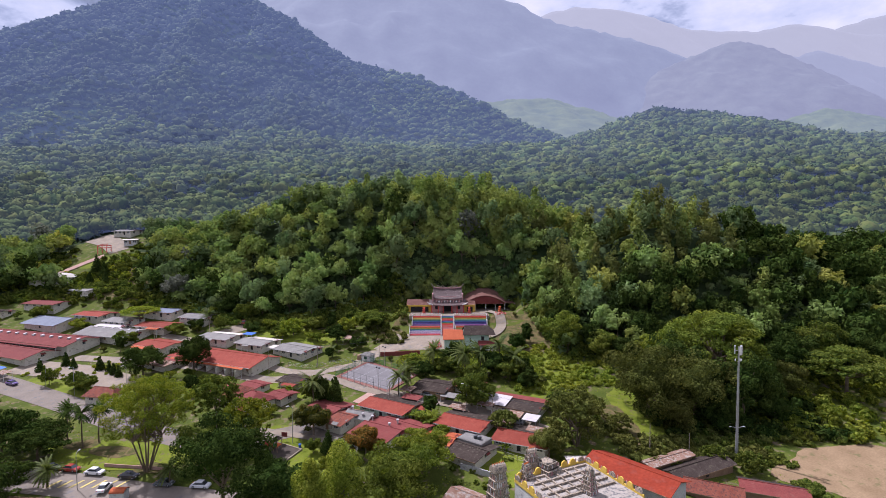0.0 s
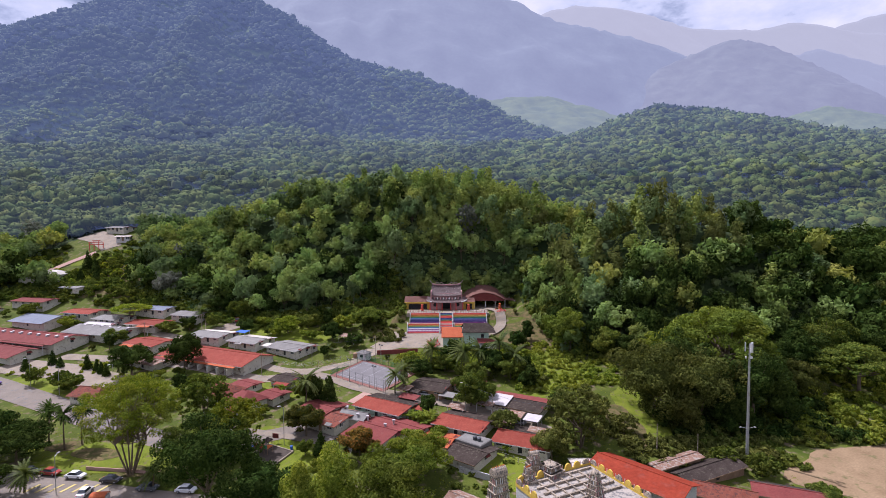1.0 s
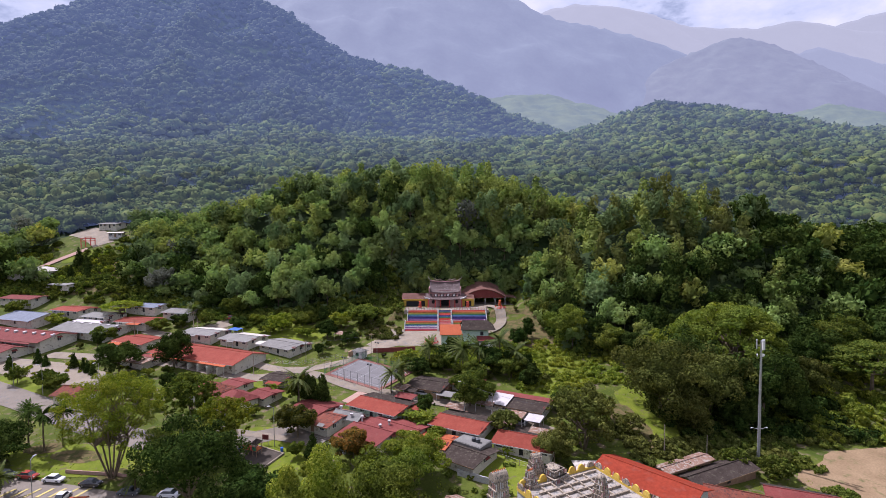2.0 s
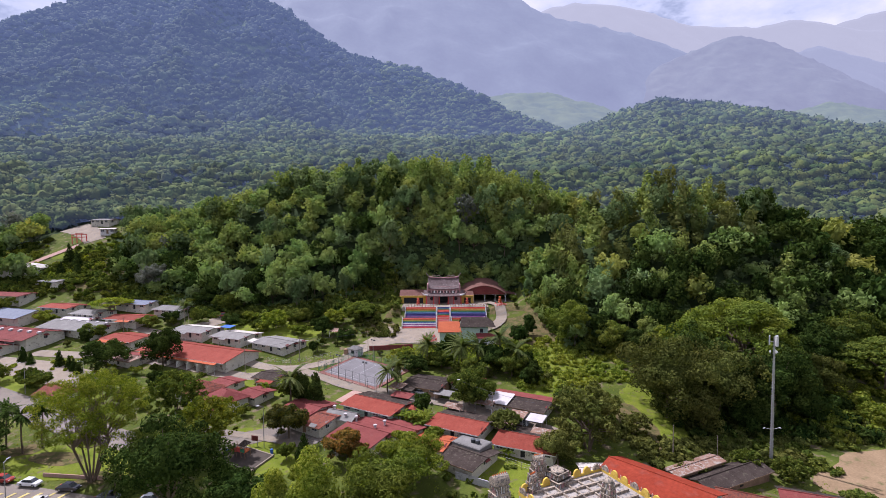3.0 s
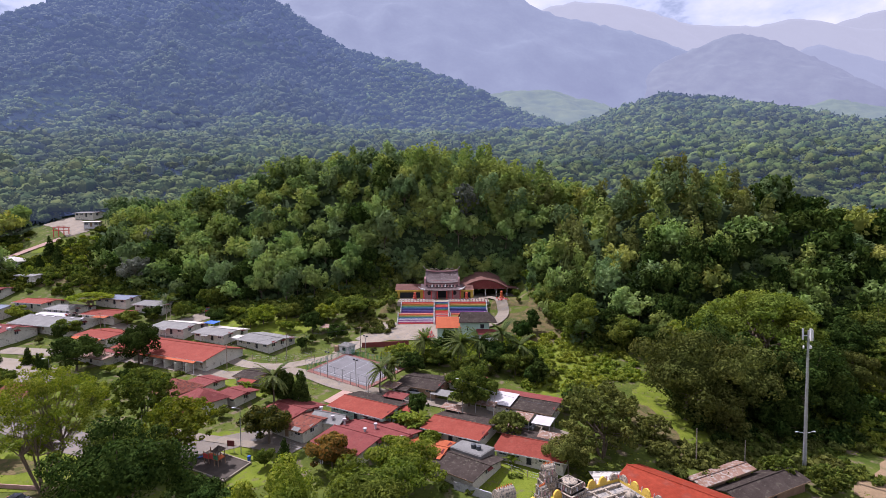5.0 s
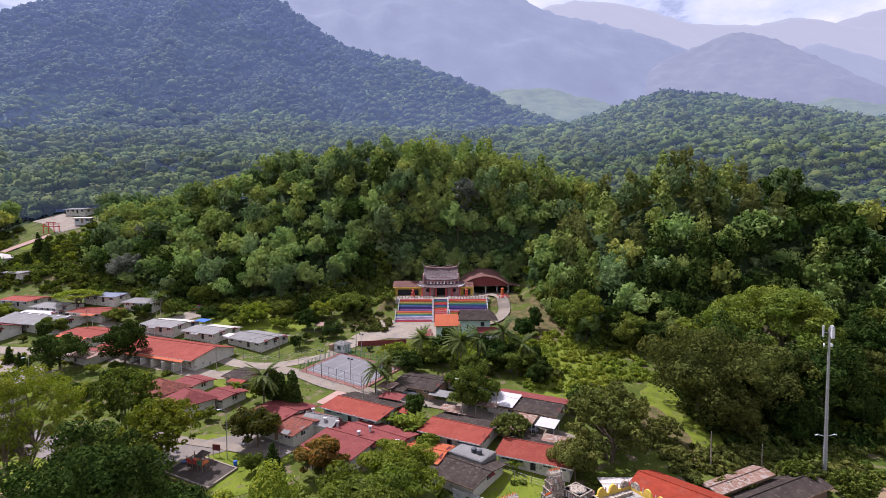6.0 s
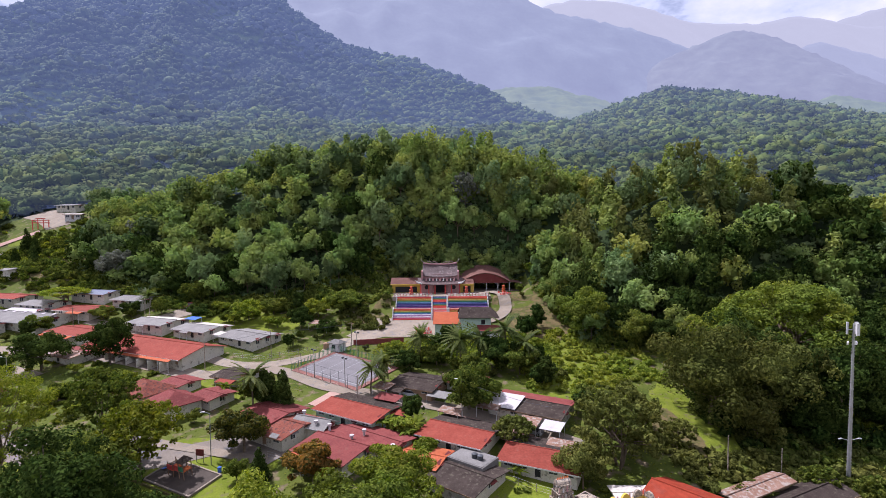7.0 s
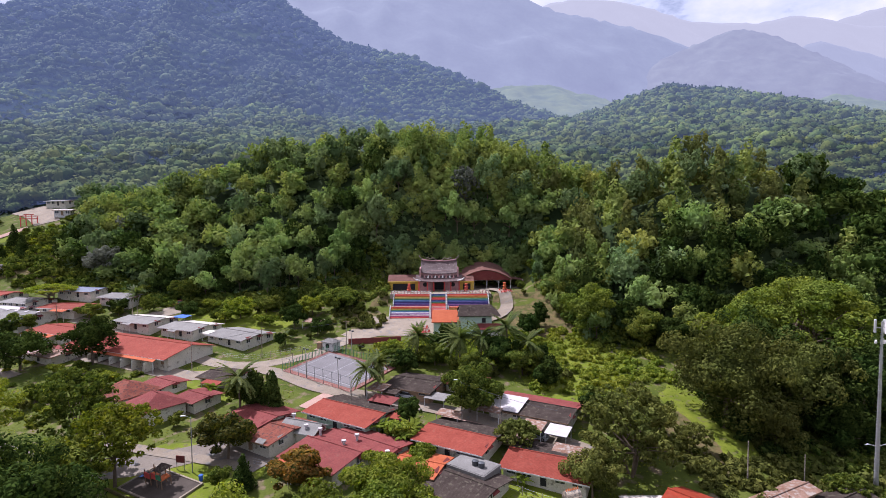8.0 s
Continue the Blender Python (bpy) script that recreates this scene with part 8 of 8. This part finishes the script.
def playground():
    x, y = -42.8, 127.6
    m = stand(x, y, -26, drop=-0.14) @ Matrix.Rotation(radians(6.2), 4, "X") @ Matrix.Rotation(radians(2.8), 4, "Y")
    ob = thing("play_area", m, "dark rubber play surface edged with a pale kerb", "play area")
    bm = bmesh.new()
    box(bm, -5.5, 5.5, -3.1, 3.1, -0.8, 0.14)
    part("surface", bm, M["mat"], ob, "dark rubber mat")
    for a, b, c, d in ((-5.8, 5.8, -3.4, -3.1), (-5.8, 5.8, 3.1, 3.4), (-5.8, -5.5, -3.1, 3.1), (5.5, 5.8, -3.1, 3.1)):
        bm = bmesh.new()
        box(bm, a, b, c, d, -0.8, 0.26)
        part("kerb", bm, M["concrete"], ob, "pale concrete kerb")
    pl = thing("climbing_frame", m @ Matrix.Translation((-1.5, 0.3, 0.14)) @ Matrix.Diagonal((0.82, 0.82, 0.82, 1.0)), "colourful playground climbing frame with slide and towers", "play equipment")
    for px, py, h in ((-1.6, -1, 3.0), (0, -1, 3.2), (-1.6, 1, 3.0), (0, 1, 3.2), (1.8, -1, 4.0), (1.8, 1, 4.0), (3.2, -1, 4.0), (3.2, 1, 4.0)):
        bm = bmesh.new()
        tube(bm, (px, py, 0), (px, py, h), 0.1, 0.1, 8)
        part("post", bm, M["wood"], pl, "brown post")
    for x0, x1, z in ((-1.7, 0.1, 1.3), (1.7, 3.3, 1.7)):
        bm = bmesh.new()
        box(bm, x0, x1, -1.1, 1.1, z, z + 0.12)
        part("deck", bm, M["orange"], pl, "orange deck")
    bm = bmesh.new()
    for k in range(4):
        a, b = [(1.4, -1.4), (3.6, -1.4), (3.6, 1.4), (1.4, 1.4)][k], [(3.6, -1.4), (3.6, 1.4), (1.4, 1.4), (1.4, -1.4)][k]
        bm.faces.new([bm.verts.new(p) for p in ((*a, 3.8), (*b, 3.8), (2.5, 0, 5.0))])
    part("tower_roof", bm, M["brown_roof"], pl, "brown pointed roof")
    bm = bmesh.new()
    box(bm, 0.0, 1.8, -0.9, -0.75, 1.4, 2.6)
    box(bm, -1.7, 0.0, -1.15, -1.0, 1.4, 2.5)
    part("panel", bm, M["temple_red"], pl, "red side panel")
    bm = bmesh.new()
    box(bm, 1.8, 3.2, -1.15, -1.0, 1.8, 2.8)
    part("panel", bm, M["green_mesh"], pl, "green side panel")
    bm = bmesh.new()
    for i in range(8):
        t0, t1 = i / 8, (i + 1) / 8
        f = lambda t: (-1.7 - 3.0 * t, 0, 1.4 * (1 - t) ** 1.3 + 0.15)
        a, b = f(t0), f(t1)
        slab(bm, [(b[0], -0.4, b[2]), (a[0], -0.4, a[2]), (a[0], 0.4, a[2]), (b[0], 0.4, b[2])], 0.06)
    bmesh.ops.recalc_face_normals(bm, faces=bm.faces)
    part("slide", bm, M["blue"], pl, "blue slide chute")
    sign = thing("sign_board", stand(-41.9, 132.3, -10, drop=0.0), "brown notice board on two posts", "sign")
    bm = bmesh.new()
    box(bm, -0.8, 0.8, -0.05, 0.05, 1.3, 2.5)
    part("board", bm, M["crimson_roof"], sign)
    for sx in (-0.7, 0.7):
        bm = bmesh.new()
        tube(bm, (sx, 0, -0.4), (sx, 0, 1.4), 0.06, 0.06, 6)
        part("post", bm, M["metal"], sign)
    bn = thing("litter_bin", stand(-37.0, 129.2, 0, drop=0.0), "blue litter bin on the paving", "bin")
    bm = bmesh.new()
    tube(bm, (0, 0, 0), (0, 0, 1.0), 0.3, 0.36, 12)
    part("body", bm, M["blue"], bn)
    bm = bmesh.new()
    tube(bm, (0, 0, 1.0), (0, 0, 1.12), 0.38, 0.2, 12)
    part("lid", bm, M["blue"], bn)


playground()

# shuttered stall with an orange canopy and low walls at the street's near edge
ob = thing("stall", stand(-70.5, 108.6, 5, drop=0.0), "street stall with a rounded orange canopy", "stall")
bm = bmesh.new()
n = 8
for i in range(n):
    a0, a1 = math.pi * i / n, math.pi * (i + 1) / n
    slab(bm, [(-1.6, -1.2 * math.cos(a0), 2.2 + 0.6 * math.sin(a0)), (1.6, -1.2 * math.cos(a0), 2.2 + 0.6 * math.sin(a0)), (1.6, -1.2 * math.cos(a1), 2.2 + 0.6 * math.sin(a1)), (-1.6, -1.2 * math.cos(a1), 2.2 + 0.6 * math.sin(a1))], 0.06)
bmesh.ops.recalc_face_normals(bm, faces=bm.faces)
part("canopy", bm, M["orange_roof"], ob)
bm = bmesh.new()
box(bm, -1.5, 1.5, -1.1, 1.1, -0.5, 2.1)
part("counter", bm, M["gray_wall"], ob)
for (ax, ay), (bx, by), h, mat, lb in (((-96, 108.6), (-74, 106.8), 1.1, "wood", "low brown boundary wall by the street"), ((-82, 121.2), (-66, 119.5), 0.8, "pink_paving", "low brick kerb wall of the verge"),
                                       ((-51.8, 127.2), (-39.9, 121.4), 0.5, "soil", "low earth-coloured retaining kerb by the playground"), ((-24, 192.5), (-9, 194.2), 1.6, "crimson_roof", "dark red screen wall under the forecourt"),
                                       ((4, 119.8), (14, 114.6), 1.4, "gray_wall", "gray boundary wall behind the temple")):
    bm = bmesh.new()
    k = 8
    for i in range(k):
        p, q = Vector((ax + (bx - ax) * i / k, ay + (by - ay) * i / k)), Vector((ax + (bx - ax) * (i + 1) / k, ay + (by - ay) * (i + 1) / k))
        d = (q - p).normalized()
        nn = Vector((-d.y, d.x)) * 0.12
        z = terrain(p.x, p.y)
        slab(bm, [(p.x - nn.x, p.y - nn.y, z + h), (q.x - nn.x, q.y - nn.y, z + h), (q.x + nn.x, q.y + nn.y, z + h), (p.x + nn.x, p.y + nn.y, z + h)], h + 0.6)
    bmesh.ops.recalc_face_normals(bm, faces=bm.faces)
    solo("garden_wall", bm, M[mat], lb, "wall", kind="structure")

# rooftop ventilators of the long crimson block and the houses' drums
def vents(ax, ay, bx, by, z, n, off, label):
    yaw = math.atan2(by - ay, bx - ax)
    me = None
    for i in range(n):
        t = (i + 0.5) / n
        x, y = ax + (bx - ax) * t - math.sin(yaw) * off, ay + (by - ay) * t + math.cos(yaw) * off
        if me is None:
            bm = bmesh.new()
            box(bm, -0.5, 0.5, -0.5, 0.5, -0.6, 0.25)
            slab(bm, [(-0.6, -0.6, 0.3), (0.6, -0.6, 0.3), (0.6, 0.6, 0.5), (-0.6, 0.6, 0.5)], 0.06)
            me = finish(bm, "roof_vent", M["white_roof"])
        o = new("roof_vent", me)
        o.matrix_basis = Matrix.Translation((x, y, z)) @ Matrix.Rotation(yaw, 4, "Z")
        tagged(o, label, "roof vent", "roof vents")


vents(-192, 216, -139, 197.2, terrain(-165.5, 206.6) + 3.75, 11, -1.0, "small pale ventilator on a red roof")
vents(-150, 215.8, -123.5, 207.1, terrain(-136.7, 211.4) + 3.7, 6, 0.9, "small pale ventilator on a gray roof")
for x, y in ((-22.5, 140.3), (-19.6, 139.0), (-12.5, 136.8), (-14.5, 134.8), (-6.5, 131.4), (-26.0, 144.5)):
    bm = bmesh.new()
    tube(bm, (0, 0, -1.2), (0, 0, 0.55), 0.22, 0.22, 10)
    tube(bm, (0, 0, 0.5), (0, 0, 0.85), 0.42, 0.42, 12)
    solo("roof_cowl", bm, M["white_roof"], "round white cowl on a crimson roof", "roof vent", Matrix.Translation((x, y, terrain(x, y) + 2.8)), "roof cowls")


# ---- grass tufts on the open ground ----
def open_ground(x, y):
    for line, w in PAVED:
        if any((q.x - x) ** 2 + (q.y - y) ** 2 < (w / 2 + 0.6) ** 2 for q in line):
            return False
    for cx, cy, hw, hl, yaw in HOUSES:
        dx, dy = x - cx, y - cy
        u, v = dx * math.cos(yaw) + dy * math.sin(yaw), -dx * math.sin(yaw) + dy * math.cos(yaw)
        if abs(u) < hl and abs(v) < hw:
            return False
    du, dv = (x + 21.8) * 0.835 - (y - 173.6) * 0.55, (x + 21.8) * 0.55 + (y - 173.6) * 0.835
    return not (abs(du) < 12.5 and abs(dv) < 8) and not (-52 < x < -34 and 121 < y < 135) and not (8 < x < 42 and y < 113)


tr_ = np.random.default_rng(99)
kept = []
for x, y in tr_.uniform((-160, 108), (120, 232), (40000, 2)):
    if y < front(x) and abs(x) < 0.93 * y + 10 and noise.noise(Vector((x / 6, y / 6, 1.0))) > -0.22 and not (x > 84 and y < 136) and open_ground(x, y):
        kept.append((x, y, terrain(x, y) + 0.12))
kept = np.array(kept)
tv = blades(kept, np.tile(np.array((0.0, 0.0, 1.0)), (len(kept), 1)), 0.21, tr_, 0.5)
tagged(new("grass_tufts", quads_mesh("grass_tufts", tv, np.arange(len(tv)).reshape(-1, 4), [LEAF["light"]])), "uneven tufts of grass on open ground", "grass", kind="stuff")


# wire fence along the lane beside the court
def wire_fence(pts, label, h=1.5):
    ob = thing("fence", Matrix.Translation((pts[0][0], pts[0][1], 0)), label, "fence")
    ox, oy = pts[0]
    posts = []
    for (ax, ay), (bx, by) in zip(pts, pts[1:]):
        n = max(1, int(math.hypot(bx - ax, by - ay) / 2.6))
        posts += [(ax + (bx - ax) * i / n, ay + (by - ay) * i / n) for i in range(n)]
    posts.append(pts[-1])
    bm = bmesh.new()
    tube(bm, (0, 0, -0.5), (0, 0, h), 0.07, 0.06, 6)
    me = finish(bm, "post", M["stone"])
    for x, y in posts:
        o = new("post", me)
        o.parent, o.location = ob, (x - ox, y - oy, terrain(x, y))
    for k in (0.4, 0.9, 1.35):
        bm = bmesh.new()
        for (ax, ay), (bx, by) in zip(posts, posts[1:]):
            tube(bm, (ax - ox, ay - oy, terrain(ax, ay) + k), (bx - ox, by - oy, terrain(bx, by) + k), 0.018, 0.018, 4)
        tagged(part("wire", bm, M["metal"], ob), "strand of thin fence wire", kind="stuff")


wire_fence([(-34, 188.5), (-41, 184.5), (-48, 181.0), (-56, 183.0)], "low wire fence on pale posts along the lane")
wire_fence([(-30, 133.5), (-24, 131.0), (-22, 127.0)], "low wire fence beside the cottage yard")
wire_fence([(12.5, 126.5), (18, 123.0), (24, 120.0)], "low wire fence behind the cottages")
